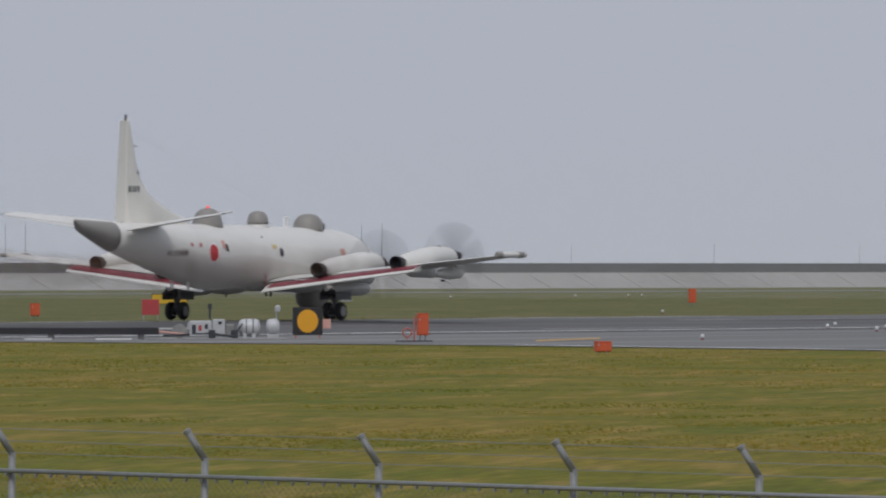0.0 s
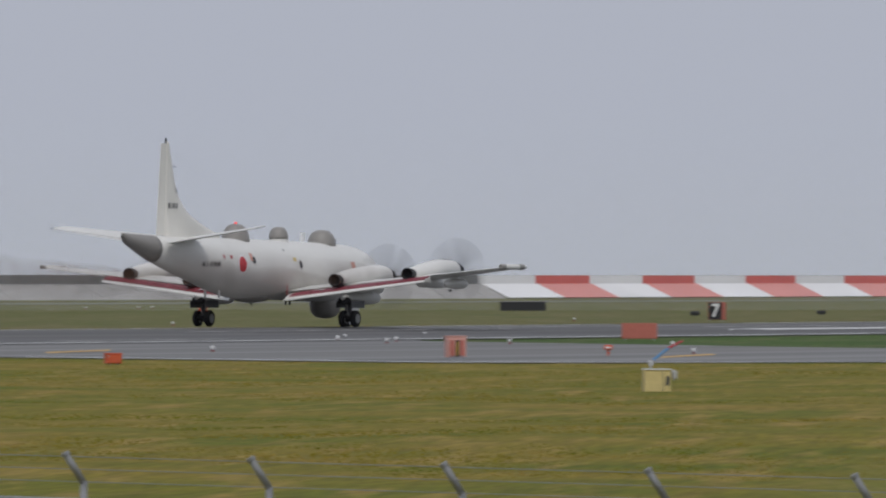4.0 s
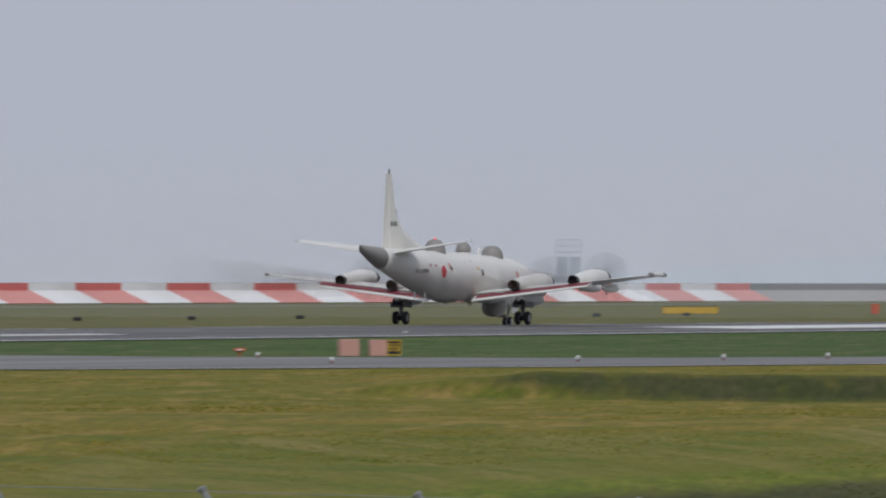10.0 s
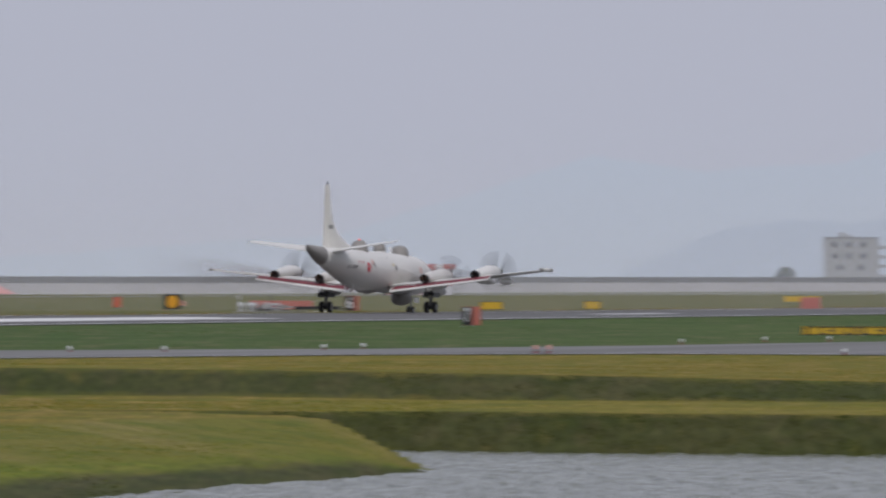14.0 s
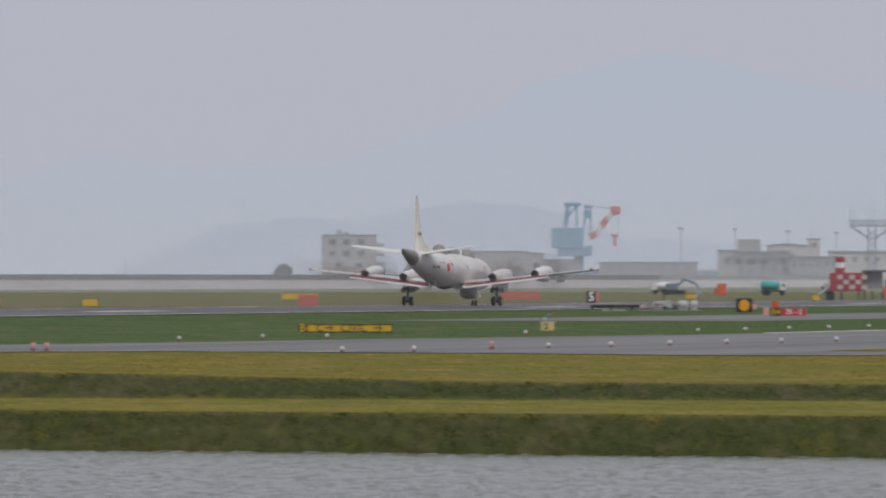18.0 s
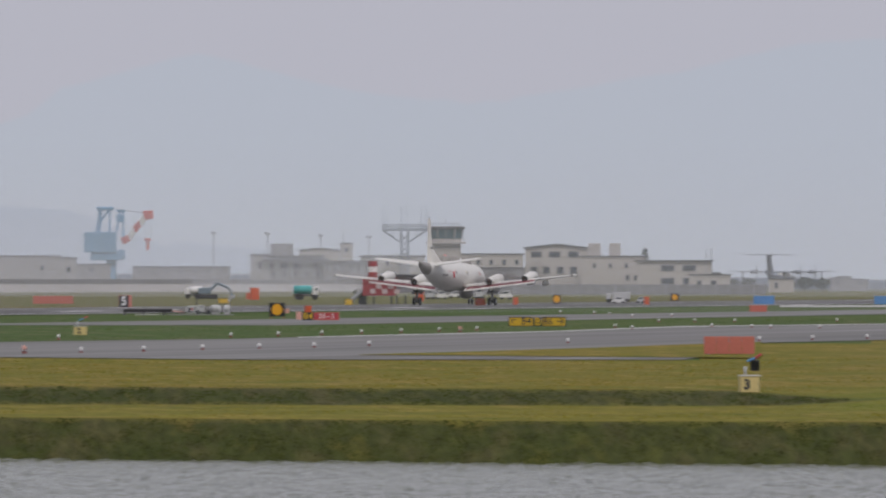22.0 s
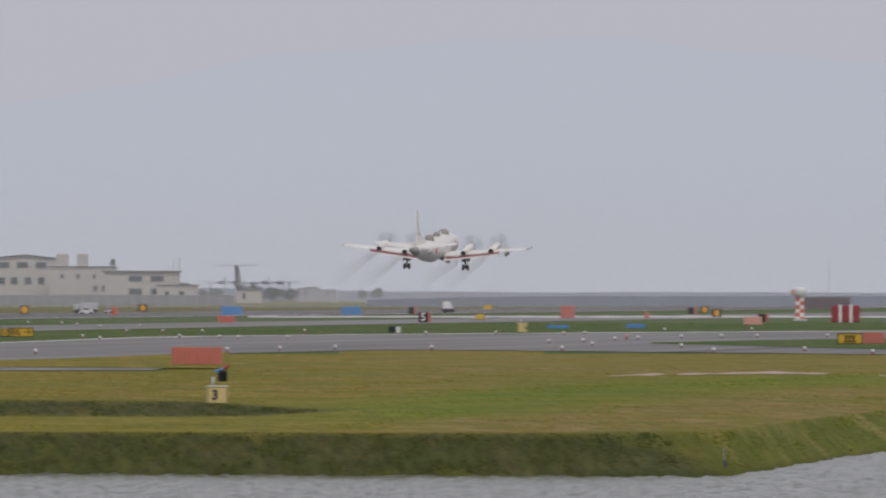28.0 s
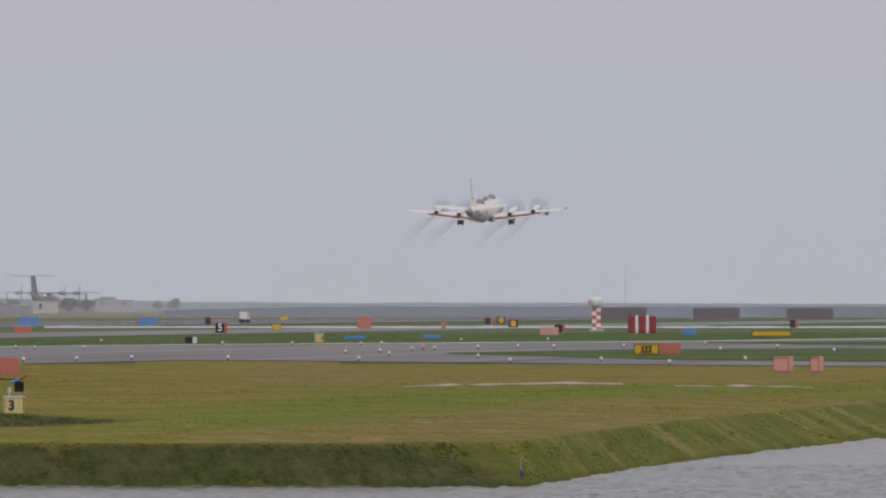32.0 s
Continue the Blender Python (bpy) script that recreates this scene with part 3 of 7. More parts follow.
def build_sea_wall():
    top, foot, shoulder = 3.25, -742.0, -746.6
    bm = bmesh.new()
    loft(bm, [[(x, y, z + drop(x, y)) for x, z in ((foot, -0.55), (shoulder, 1.85), (-752, 1.85), (-752, -0.55))] for y in range(300, 3361, 30)])
    wall = tagged(part("sea_wall", bm, CONCRETE), "long sloped concrete sea wall with a darker parapet", "sea wall", kind="structure")
    bm = bmesh.new()
    loft(bm, [[(x, y, z + drop(x, y)) for x, z in ((-747.2, 1.8), (-747.2, top), (-748.4, top), (-748.4, 1.8))] for y in range(300, 3361, 30)])
    part("parapet", bm, CONCRETE_DARK, wall, "dark grey concrete parapet")
    # slab joints as shallow ribs on the slope
    rib = boxes((-744.25, 0, 0.72, 0.06, 0.22, 5.2), bevel=0.02)
    me = gather(rib)
    me.materials.append(CONCRETE_RIB)
    me.transform(Matrix.Translation((-744.25, 0, 0.7)) @ Matrix.Rotation(math.atan2(-4.6, 2.4), 4, "Y") @ Matrix.Translation((744.25, 0, -0.72)))
    for i in range(150):
        y = 1000 + 14.4 * i
        ob = part("joint_rib", me, None, wall)
        ob.location = (0, y, drop(-745, y))
    # red and white day markings on the wall
    y0 = 746 / math.tan(radians(-(-25.64)))
    y1 = 746 / math.tan(radians(-(-19.66)))
    n = 26
    w = (y1 - y0) / n
    for i in range(n):
        ya, yb = y0 + w * i, y0 + w * (i + 1)
        red = i % 2 == 1
        dz = drop(-745, (ya + yb) / 2)
        bm = bmesh.new()
        loft(bm, [[(-746.9, y, 1.87 + dz), (-746.9, y, 3.22 + dz), (-747.25, y, 3.22 + dz), (-747.25, y, 1.87 + dz)] for y in (ya + 0.05, yb - 0.05)])
        part("marking_panel", bm, WALL_RED if red else WALL_WHITE, wall)
        bm = bmesh.new()
        loft(bm, [[(foot + 0.35, y, -0.3 + dz), (shoulder + 0.12, y, 1.9 + dz), (shoulder - 0.1, y, 1.85 + dz), (foot + 0.1, y, -0.4 + dz)] for y in (ya + 0.05, yb - 0.05)])
        part("marking_panel", bm, WALL_PALE_RED if red else WALL_WHITE, wall)


def ridge(name, dist, table, color, label, rough=1.0):
    """A far hill range: a tall sheet at the rim of the place, with a softly uneven skyline, glowing in its hazed
    colour.
    """
    bm = bmesh.new()
    rings = []
    tab = np.array(table)
    for b in np.arange(tab[0, 0], tab[-1, 0], 0.03):
        x, y = polar(b, dist)
        z = float(np.interp(b, tab[:, 0], tab[:, 1]))
        z += rough * (1.6 * noise.noise((b * 2.2, 0, dist)) + 0.7 * noise.noise((b * 9, 3, dist)))
        rings.append([(x, y, -8), (x, y, z), (x * 1.004, y * 1.004, z - 0.5), (x * 1.004, y * 1.004, -8)])
    loft(bm, rings)
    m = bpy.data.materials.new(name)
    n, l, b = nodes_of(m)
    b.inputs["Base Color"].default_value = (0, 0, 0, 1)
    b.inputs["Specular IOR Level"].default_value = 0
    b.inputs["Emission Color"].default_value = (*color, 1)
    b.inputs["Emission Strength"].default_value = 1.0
    tagged(part(name, bm, m), label, "hills", kind="structure")


def build_embankment():
    """A low dark embankment that closes the field towards the open sea."""
    bm = bmesh.new()
    rings = []
    for b in np.arange(-9.77, 6, 0.05):
        d = 2260
        x, y = polar(b, d)
        x2, y2 = polar(b, d + 14)
        top = FIELD + drop(x, y) + 2.35 * min(1, 0.7 + (b - (-9.77)) * 0.35) + 0.16 * noise.noise((b * 6, 0, 0)) + 0.1 * noise.noise((b * 25, 3, 0))
        rings.append([(x, y, FIELD + drop(x, y) - 0.3), (x, y, top - 0.2), (x * 1.001, y * 1.001, top), (x2, y2, top), (x2, y2, FIELD + drop(x, y) - 0.3)])
    loft(bm, rings)
    # the blue of distance haze is put into the embankment's colour
    tagged(part("embankment", bm, paint("embankment_haze_blue", (0.165, 0.195, 0.25), 0.9, vary=0.15, scale=0.08, fine=0.8)), "low embankment at the field's end, coloured a dark haze blue", "embankment", kind="structure")


build_ground()
build_embankment()
build_water()
build_runway()
build_taxiways()
build_sea_wall()
# distance haze is mixed into these glowing hill and shore colours
HAZE_HILL_FAR = (0.412, 0.462, 0.535)
HAZE_HILL_MID = (0.36, 0.41, 0.49)
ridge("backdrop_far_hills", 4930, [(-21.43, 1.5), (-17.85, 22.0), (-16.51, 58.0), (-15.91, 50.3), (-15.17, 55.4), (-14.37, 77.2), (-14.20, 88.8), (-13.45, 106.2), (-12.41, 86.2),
      (-14.13, 86.2), (-13.53, 106.7), (-12.63, 87.5), (-12.04, 82.3), (-11.14, 87.5), (-11.80, 85.1), (-10.91, 96.7), (-10.31, 109.5), (-9.36, 114.5), (-8.62, 117.9), (-7.18, 105.8), (-5.96, 102.1), (-2.88, 63.5)], HAZE_HILL_FAR, "far hill sheet glowing in a pale haze blue")
ridge("backdrop_near_hills", 4880, [(-16.36, 4.3), (-15.82, 24.3), (-15.47, 28.4), (-15.08, 26.9), (-14.57, 35.5), (-14.65, 35.4), (-14.17, 33.9), (-13.60, 15.6), (-13.60, 19.6), (-13.10, 15.6), (-12.92, 9.1), (-12.41, 2.5)], HAZE_HILL_MID, "hill sheet behind the field, glowing in a haze blue-grey")
ridge("backdrop_shore", 4700, [(-14.20, 4.9), (-11.21, 4.1), (-9.96, 2.3), (-9.67, 1.8), (-9.02, 1.5), (-8.38, 1.3), (-7.95, 1.6), (-5.96, 0.7), (-2.88, 0.7)], (0.13, 0.15, 0.19), "breakwater sheet on the far shore, glowing in a hazed dark blue-grey", 0.25)


# upright pale see-through sheets, lit by the sky, added to stand in for haze
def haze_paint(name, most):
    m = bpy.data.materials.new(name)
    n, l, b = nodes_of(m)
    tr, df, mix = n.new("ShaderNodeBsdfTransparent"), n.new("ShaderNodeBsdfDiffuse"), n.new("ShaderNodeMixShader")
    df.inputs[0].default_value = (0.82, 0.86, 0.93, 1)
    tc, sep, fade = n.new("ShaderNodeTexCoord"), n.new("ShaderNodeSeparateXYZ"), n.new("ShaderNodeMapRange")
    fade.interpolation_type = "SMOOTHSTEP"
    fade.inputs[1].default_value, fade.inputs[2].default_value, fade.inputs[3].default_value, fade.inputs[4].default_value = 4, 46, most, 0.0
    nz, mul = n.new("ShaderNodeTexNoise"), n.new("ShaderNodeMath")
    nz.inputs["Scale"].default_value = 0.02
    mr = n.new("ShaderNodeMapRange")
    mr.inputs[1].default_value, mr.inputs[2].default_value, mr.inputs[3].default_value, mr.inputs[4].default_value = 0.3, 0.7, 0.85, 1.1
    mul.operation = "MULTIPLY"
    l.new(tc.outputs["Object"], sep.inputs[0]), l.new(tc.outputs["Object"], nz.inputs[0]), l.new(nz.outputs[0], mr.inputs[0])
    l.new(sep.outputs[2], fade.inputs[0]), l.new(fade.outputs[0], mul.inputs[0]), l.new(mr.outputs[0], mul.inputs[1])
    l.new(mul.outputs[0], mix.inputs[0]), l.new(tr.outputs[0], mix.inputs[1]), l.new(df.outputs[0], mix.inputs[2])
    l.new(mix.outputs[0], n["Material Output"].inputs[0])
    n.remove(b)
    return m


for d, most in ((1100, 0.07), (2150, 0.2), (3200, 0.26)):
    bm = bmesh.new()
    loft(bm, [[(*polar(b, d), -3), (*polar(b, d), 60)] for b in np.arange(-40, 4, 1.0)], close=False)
    tagged(part("haze_sheet", bm, haze_paint("stand_in_haze", most)), "pale see-through sheet standing in for haze over the far field", "haze", kind="stuff")



# ---- the aircraft: origin on the ground between the main wheels, nose along +y ----
FUS = np.array([  # y, centre height, half width, half height
    (-15.6, 4.35, 0.68, 0.75), (-14.2, 4.18, 0.85, 0.9), (-12.4, 3.97, 1.05, 1.09), (-10.2, 3.73, 1.3, 1.31), (-8.0, 3.5, 1.52, 1.52), (-6.5, 3.36, 1.66, 1.66), (-5.0, 3.28, 1.73, 1.73),
    (-2.0, 3.26, 1.73, 1.72), (2.0, 3.2, 1.73, 1.72), (6.0, 3.13, 1.73, 1.72), (8.6, 3.07, 1.7, 1.68), (10.0, 2.98, 1.56, 1.55), (11.0, 2.82, 1.3, 1.25), (11.9, 2.64, 0.92, 0.88), (12.5, 2.5, 0.5, 0.5), (12.8, 2.45, 0.12, 0.12)])


def fus(y):
    return [float(np.interp(y, FUS[:, 0], FUS[:, i])) for i in (1, 2, 3)]


def on_side(y, z, side, out=0.012):
    """A pose on the fuselage's flank with +z pointing out of the skin and +x along the view's reading direction."""
    cz, rx, rz = fus(y)
    s = max(-0.95, min(0.95, (z - cz) / rz))
    x = side * rx * math.sqrt(1 - s * s)
    nrm = Vector((x / rx ** 2, 0, (z - cz) / rz ** 2)).normalized()
    along_y = Vector((0, side, 0))
    up = nrm.cross(along_y)
    m = Matrix((along_y, up, nrm)).transposed().to_4x4()
    m.translation = Vector((x, y, z)) + nrm * out
    return m


def disc(bm, m, rx, ry, seg=28, thick=0.006):
    r = bmesh.ops.create_cone(bm, cap_ends=True, segments=seg, radius1=1, radius2=1, depth=thick, matrix=m @ Matrix.Diagonal((rx, ry, 1, 1)))
    return bm


def side_patch(y, z, side, w, h, out=0.012, oval=False, seg=20):
    """A thin plate that follows the flank's curve."""
    bm = bmesh.new()
    if oval:
        pts = [(y + side * w / 2 * math.cos(2 * math.pi * i / seg), z + h / 2 * math.sin(2 * math.pi * i / seg)) for i in range(seg)]
    else:
        pts = [(y - w / 2, z - h / 2), (y + w / 2, z - h / 2), (y + w / 2, z), (y + w / 2, z + h / 2), (y - w / 2, z + h / 2), (y - w / 2, z)]
    vs = [bm.verts.new(on_side(a, b, side, out).translation) for a, b in pts]
    mid = bm.verts.new(on_side(y, z, side, out).translation)
    for i in range(len(vs)):
        bm.faces.new((vs[i], vs[(i + 1) % len(vs)], mid))
    bmesh.ops.recalc_face_normals(bm, faces=bm.faces[:])
    r = bmesh.ops.solidify(bm, geom=bm.faces[:], thickness=-0.01)
    return bm


def blade_section(le, te, z, thick, k=8):
    """An aerofoil outline in the y-z plane from the leading to the trailing edge."""
    up, lo = [], []
    for i in range(k + 1):
        t = i / k
        h = thick * (1.6 * math.sqrt(t) * (1 - t) + 0.12 * (1 - t))
        y = le + (te - le) * t
        up.append((y, z + h * 0.62)), lo.append((y, z - h * 0.42))
    return up + lo[::-1][1:-1]


def wing_surface(stations, vertical=False):
    """stations: span, leading edge, trailing edge, height, thickness."""
    rings = []
    for s, le, te, z, th in stations:
        rings.append([(s, y, zz) for y, zz in blade_section(le, te, z, th)])
    return loft(bmesh.new(), rings)


def build_aircraft():
    ac = thing("patrol_aircraft", pose(RUNWAY_X, 494.9, 0.02), "white four-engined turboprop patrol aircraft with grey radomes, taking off", "aircraft")
    rings = []
    for y in np.concatenate([np.linspace(-15.6, 9, 34), np.linspace(9.3, 12.8, 14)]):
        cz, rx, rz = fus(y)
        rings.append(ring_y(float(y), cz, rx, rz, 36))
    body = part("fuselage", loft(bmesh.new(), rings), AIR_WHITE, ac, "off-white painted fuselage", True)
    # tail radome, drooping forward from a high tip
    rings = []
    for t in (0, 0.12, 0.25, 0.38, 0.5, 0.6, 0.7, 0.8, 0.87, 0.91, 0.94, 0.965, 0.985, 0.997):
        y = -15.6 - 3.6 * t
        r = (0.22 + 0.54 * (1 - t) ** 0.9) * min(1.0, (1.001 - t) * 9) ** 0.5
        top = 5.1 + 0.12 * t
        rings.append(ring_y(y, top - r, r * 0.92, r, 30))
    part("tail_radome", loft(bmesh.new(), rings), AIR_GREY, ac, "dark grey tapering tail radome", True)
    # fin and rudder
    lead = np.array([(4.55, -6.6), (5.1, -6.9), (5.3, -7.4), (5.6, -8.6), (5.94, -9.7), (6.3, -10.7), (6.7, -11.4), (7.2, -12.0), (8.0, -12.5), (9.0, -12.85), (9.9, -13.15), (10.25, -13.35), (10.42, -13.55)])
    hinge = lambda z: -14.25 + 0.4 * (z - 5.0) / 5.4
    thick = lambda z: 0.17 - 0.07 * (z - 5.0) / 5.4
    def upright(z, y0, y1, h0, h1, k=9):
        """A level section through the tail: round in front, h0 half thick at its fullest, h1 at the back."""
        right = []
        for i in range(k + 1):
            t = i / k
            w = h0 * math.sin(min(1.0, t * 2.2) * math.pi / 2) if t < 0.46 else h0 + (h1 - h0) * ((t - 0.46) / 0.54)
            right.append((w + 0.004, y0 + (y1 - y0) * t, z))
        return right + [(-x, y, z) for x, y, z in right[::-1]]
    f = part("fin", loft(bmesh.new(), [upright(z, float(np.interp(z, lead[:, 0], lead[:, 1])) - 0.25, hinge(z), thick(z), thick(z) * 0.72) for z in (4.55, 5.1, 5.3, 5.45, 5.6, 5.77, 5.94, 6.12, 6.3, 6.5, 6.7, 6.95, 7.2, 7.6, 8.0, 8.5, 9.0, 9.45, 9.9, 10.1, 10.25, 10.42)]), AIR_TAIL, ac, "cream-white tail fin", True)
    part("rudder", loft(bmesh.new(), [[(x * w, y, z) for w, y in ((thick(z) * 0.66, hinge(z) - 0.03), (0.012, -15.05 + 0.56 * (z - 5.1) / 5.2)) for x in ((1, -1) if w > 0.02 else (-1, 1))] for z in (5.12, 7.0, 9.0, 10.3)]), AIR_TAIL, f)
    part("fin_cap", boxes((0, -13.9, 10.45, 0.07, 0.16, 0.34), bevel=0.02), DARK, f, "dark mast on the fin tip")
    part("static_rod", boxes((0, -13.0, 9.0, 0.04, 0.7, 0.04)), DARK, f)
    # plain dark bars on the fin
    for side in (-1, 1):
        for i, (dy, w) in enumerate(((-0.46, 0.15), (-0.14, 0.06), (0.12, 0.14), (0.45, 0.15))):
            part("fin_bar", boxes((side * 0.165, -13.3 + dy, 6.8, 0.02, w, 0.32)), DARK, f)
        part("small_mark", boxes((side * 0.158, -12.85, 7.65, 0.02, 0.14, 0.16)), DARK, f)
    # tailplane
    for side in (-1, 1):
        st = wing_surface([(side * 0.2, -11.1, -14.5, 4.72, 0.3), (side * 0.8, -11.4, -14.55, 4.82, 0.3), (side * 6.3, -13.9, -15.3, 5.66, 0.13), (side * 6.53, -14.3, -15.27, 5.7, 0.06)])
        for v in st.verts:
            v.co.z += (v.co.y + 13.4) * 0.1
        s = part("tailplane", st, AIR_WHITE, ac, "", True)
        part("elevator", wing_surface([(side * 0.85, -14.57, -15.35, 4.66, 0.12), (side * 6.25, -15.32, -15.7, 5.43, 0.06)]), AIR_WHITE, s, "", True)
        part("tip_rod", tubes(((side * 6.5, -15.15, 5.53), (side * 6.5, -15.5, 5.5), 0.02)), DARK, s)
    # wings with lowered flaps; the gap over the flap is painted red
    for side in (-1, 1):
        w = part("wing", wing_surface([(side * 0.9, 4.1, -1.4, 1.96, 0.95), (side * 1.9, 4.0, -1.35, 2.05, 0.86), (side * 4.7, 3.45, -1.15, 2.33, 0.68), (side * 9.6, 2.6, -0.95, 2.84, 0.45), (side * 14.5, 1.5, -0.85, 3.34, 0.22), (side * 14.8, 1.2, -0.75, 3.37, 0.1)]), AIR_WHITE, ac, "", True)
        fl = bmesh.new()
        loft(fl, [[(side * s0, y0, z0 + 0.16), (side * s0, y0 - 0.55, z0 + 0.04), (side * s0, y1, z1), (side * s0, y1, z1 - 0.05), (side * s0, y0, z0 - 0.14)]
                  for s0, y0, z0, y1, z1 in ((1.75, -1.45, 1.76, -2.6, 1.5), (10.35, -1.05, 2.7, -1.95, 2.58))])
        part("flap", fl, AIR_WHITE, w, "lowered white flap")
        red = bmesh.new()
        loft(red, [[(side * s0, y0, z0 + 0.17), (side * s0, y0 - 0.55, z0 + 0.06), (side * s0, y1, z1 + 0.13), (side * s0, y1, z1 + 0.06), (side * s0, y0, z0)]
                   for s0, y0, z0, y1, z1 in ((1.95, -1.42, 1.8, -2.27, 1.58), (10.3, -1.02, 2.75, -1.74, 2.61))])
        part("flap_gap", red, AIR_RED, w, "red-painted flap gap")
        for s0 in (3.2, 5.6, 7.4, 8.9):
            k = (s0 - 1.75) / 8.6
            part("flap_rib", boxes((side * s0, -1.65 + 0.35 * k, 1.82 + 0.93 * k, 0.06, 0.9, 0.06)), AIR_BLACK, w)
        k = (3.95 - 1.75) / 8.6
        for d in (-0.22, 0.12):
            part("walk_mark", boxes((side * (3.75 + d), -1.8 + 0.35 * k, 1.88 + 0.93 * k, 0.16, 0.7, 0.05), bevel=0.01), SUN_WHITE, w)
        part("aileron", wing_surface([(side * 10.6, -0.92, -1.5, 2.93, 0.14), (side * 14.2, -0.86, -1.3, 3.3, 0.08)]), AIR_WHITE, w, "", True)
        part("tip_pod", loft(bmesh.new(), [ring_y(y + 0.1, 3.42, r * (0.65 + 0.15 * side), r * (0.65 + 0.15 * side), 14, side * 14.8) for y, r in ((-1.0, 0.12), (-0.95, 0.19), (1.7, 0.2), (2.05, 0.14), (2.2, 0.04))]), AIR_WHITE, w, "white wingtip sensor pod", True)
        part("pod_band", loft(bmesh.new(), [ring_y(y + 0.1, 3.42, r * (0.65 + 0.15 * side), r * (0.65 + 0.15 * side), 14, side * 14.8) for y, r in ((-1.15, 0.13), (-1.1, 0.2), (-0.7, 0.21), (-0.68, 0.19))]), AIR_GREY, w)
        part("pod_band", loft(bmesh.new(), [ring_y(y + 0.1, 3.42, r * (0.65 + 0.15 * side), r * (0.65 + 0.15 * side), 14, side * 14.8) for y, r in ((1.1, 0.19), (1.12, 0.22), (1.72, 0.21), (1.74, 0.19))]), AIR_GREY, w)
        if side > 0:
            part("wing_pod", loft(bmesh.new(), [ring_y(y, 2.46, r, r * 0.95, 16, 11.2) for y, r in ((-0.9, 0.08), (-0.55, 0.24), (0.5, 0.34), (1.4, 0.3), (2.0, 0.1))]), AIR_WHITE, w, "bulged pod under the outer wing", True)
            part("pod_aerial", boxes((11.0, 0.2, 2.08, 0.08, 0.4, 0.1), bevel=0.02), AIR_BLACK, w)
        # engines
        for ex, ez, back, py in ((4.69, 2.95, 0.0, 5.1), (8.95, 3.3, 0.75, 5.3)):
            x, slim = side * ex, 0.92 if ex < 6 else 0.86
            prof = [(-1.44 + back, 0.22, 0.34, 0.34), (-1.1 + back, 0.2, 0.42, 0.4), (-0.4 + back, 0.12, 0.5, 0.47), (1.0 + back * 0.5, 0.06, 0.56, 0.56), (2.6, 0.0, 0.6, 0.66), (3.8, 0.0, 0.58, 0.68), (py - 0.65, 0.03, 0.56, 0.65), (py - 0.36, 0.05, 0.52, 0.58), (py - 0.32, 0.05, 0.44, 0.5)]
            nac = part("engine_nacelle", loft(bmesh.new(), [ring_y(y, ez - dz * 1.0 - 0.06 + 0.05, rx * slim, rz * slim, 24, x) for y, dz, rx, rz in prof]), AIR_WHITE, ac, "off-white engine nacelle", True)
            ed, yb = ez - 0.3, back - 2.0
            bm = bmesh.new()
            loft(bm, [ring_y(y, ed, r, r, 20, x) for y, r in ((yb + 0.62, 0.33), (yb + 0.04, 0.37), (yb, 0.36), (yb + 0.06, 0.31), (yb + 0.48, 0.27))])
            part("exhaust_pipe", bm, AIR_BLACK, nac, "sooty black exhaust pipe", True)
            part("soot_fairing", loft(bmesh.new(), [ring_y(y, ed - 0.3, rx, rz, 14, x) for y, rx, rz in ((yb + 1.5, 0.05, 0.05), (yb + 0.8, 0.24, 0.14), (yb + 0.15, 0.18, 0.1), (yb - 0.15, 0.05, 0.03))]), AIR_BLACK, nac, "", True)
            part("intake_slot", boxes((x, 3.7, ez + 0.58, 0.2, 0.3, 0.06), bevel=0.02), AIR_BLACK, nac)
            part("under_cowl", loft(bmesh.new(), [ring_y(y, ez - 0.72, rx * 0.85, rz * 0.85, 18, x) for y, rx, rz in ((-0.2, 0.1, 0.1), (0.6, 0.4, 0.38), (2.8, 0.44, 0.44), (3.9, 0.36, 0.38), (4.2, 0.2, 0.2))]), AIR_WHITE, nac, "", True)
            pr = part("propeller", loft(bmesh.new(), [ring_y(y, 0, r, r, 20) for y, r in ((-0.3, 0.4), (0.0, 0.4), (0.3, 0.34), (0.55, 0.2), (0.68, 0.04))]), AIR_BLACK, ac, "spinning four-bladed propeller with a dark spinner", True)
            pr.matrix_basis = pose(x, py, ez - 0.02)
            PROPS.append((pr, x, py, ez - 0.02, 1 if ex < 6 else 0))
            for q in range(4):
                bm = bmesh.new()
                loft(bm, [[(sx * w0 * math.cos(tw), sx * w0 * math.sin(tw) + sy, r) for sx, sy in ((-1, 0), (0, 0.03), (1, 0), (0, -0.03))]
                          for r, w0, tw in ((0.3, 0.1, 1.0), (0.6, 0.17, 0.75), (1.2, 0.2, 0.5), (1.8, 0.19, 0.38))])
                bmesh.ops.rotate(bm, verts=bm.verts[:], cent=(0, 0, 0), matrix=Matrix.Rotation(q * math.pi / 2, 3, "Y"))
                bl = part("blade", bm, BLADE_GREY, pr)
                tip = boxes((0, 0, 1.83, 0.36, 0.05, 0.05), bevel=0.01)
                bmesh.ops.rotate(tip, verts=tip.verts[:], cent=(0, 0, 0), matrix=Matrix.Rotation(q * math.pi / 2, 3, "Y"))
                part("blade_tip", tip, DARK, bl, "dark painted blade tip")
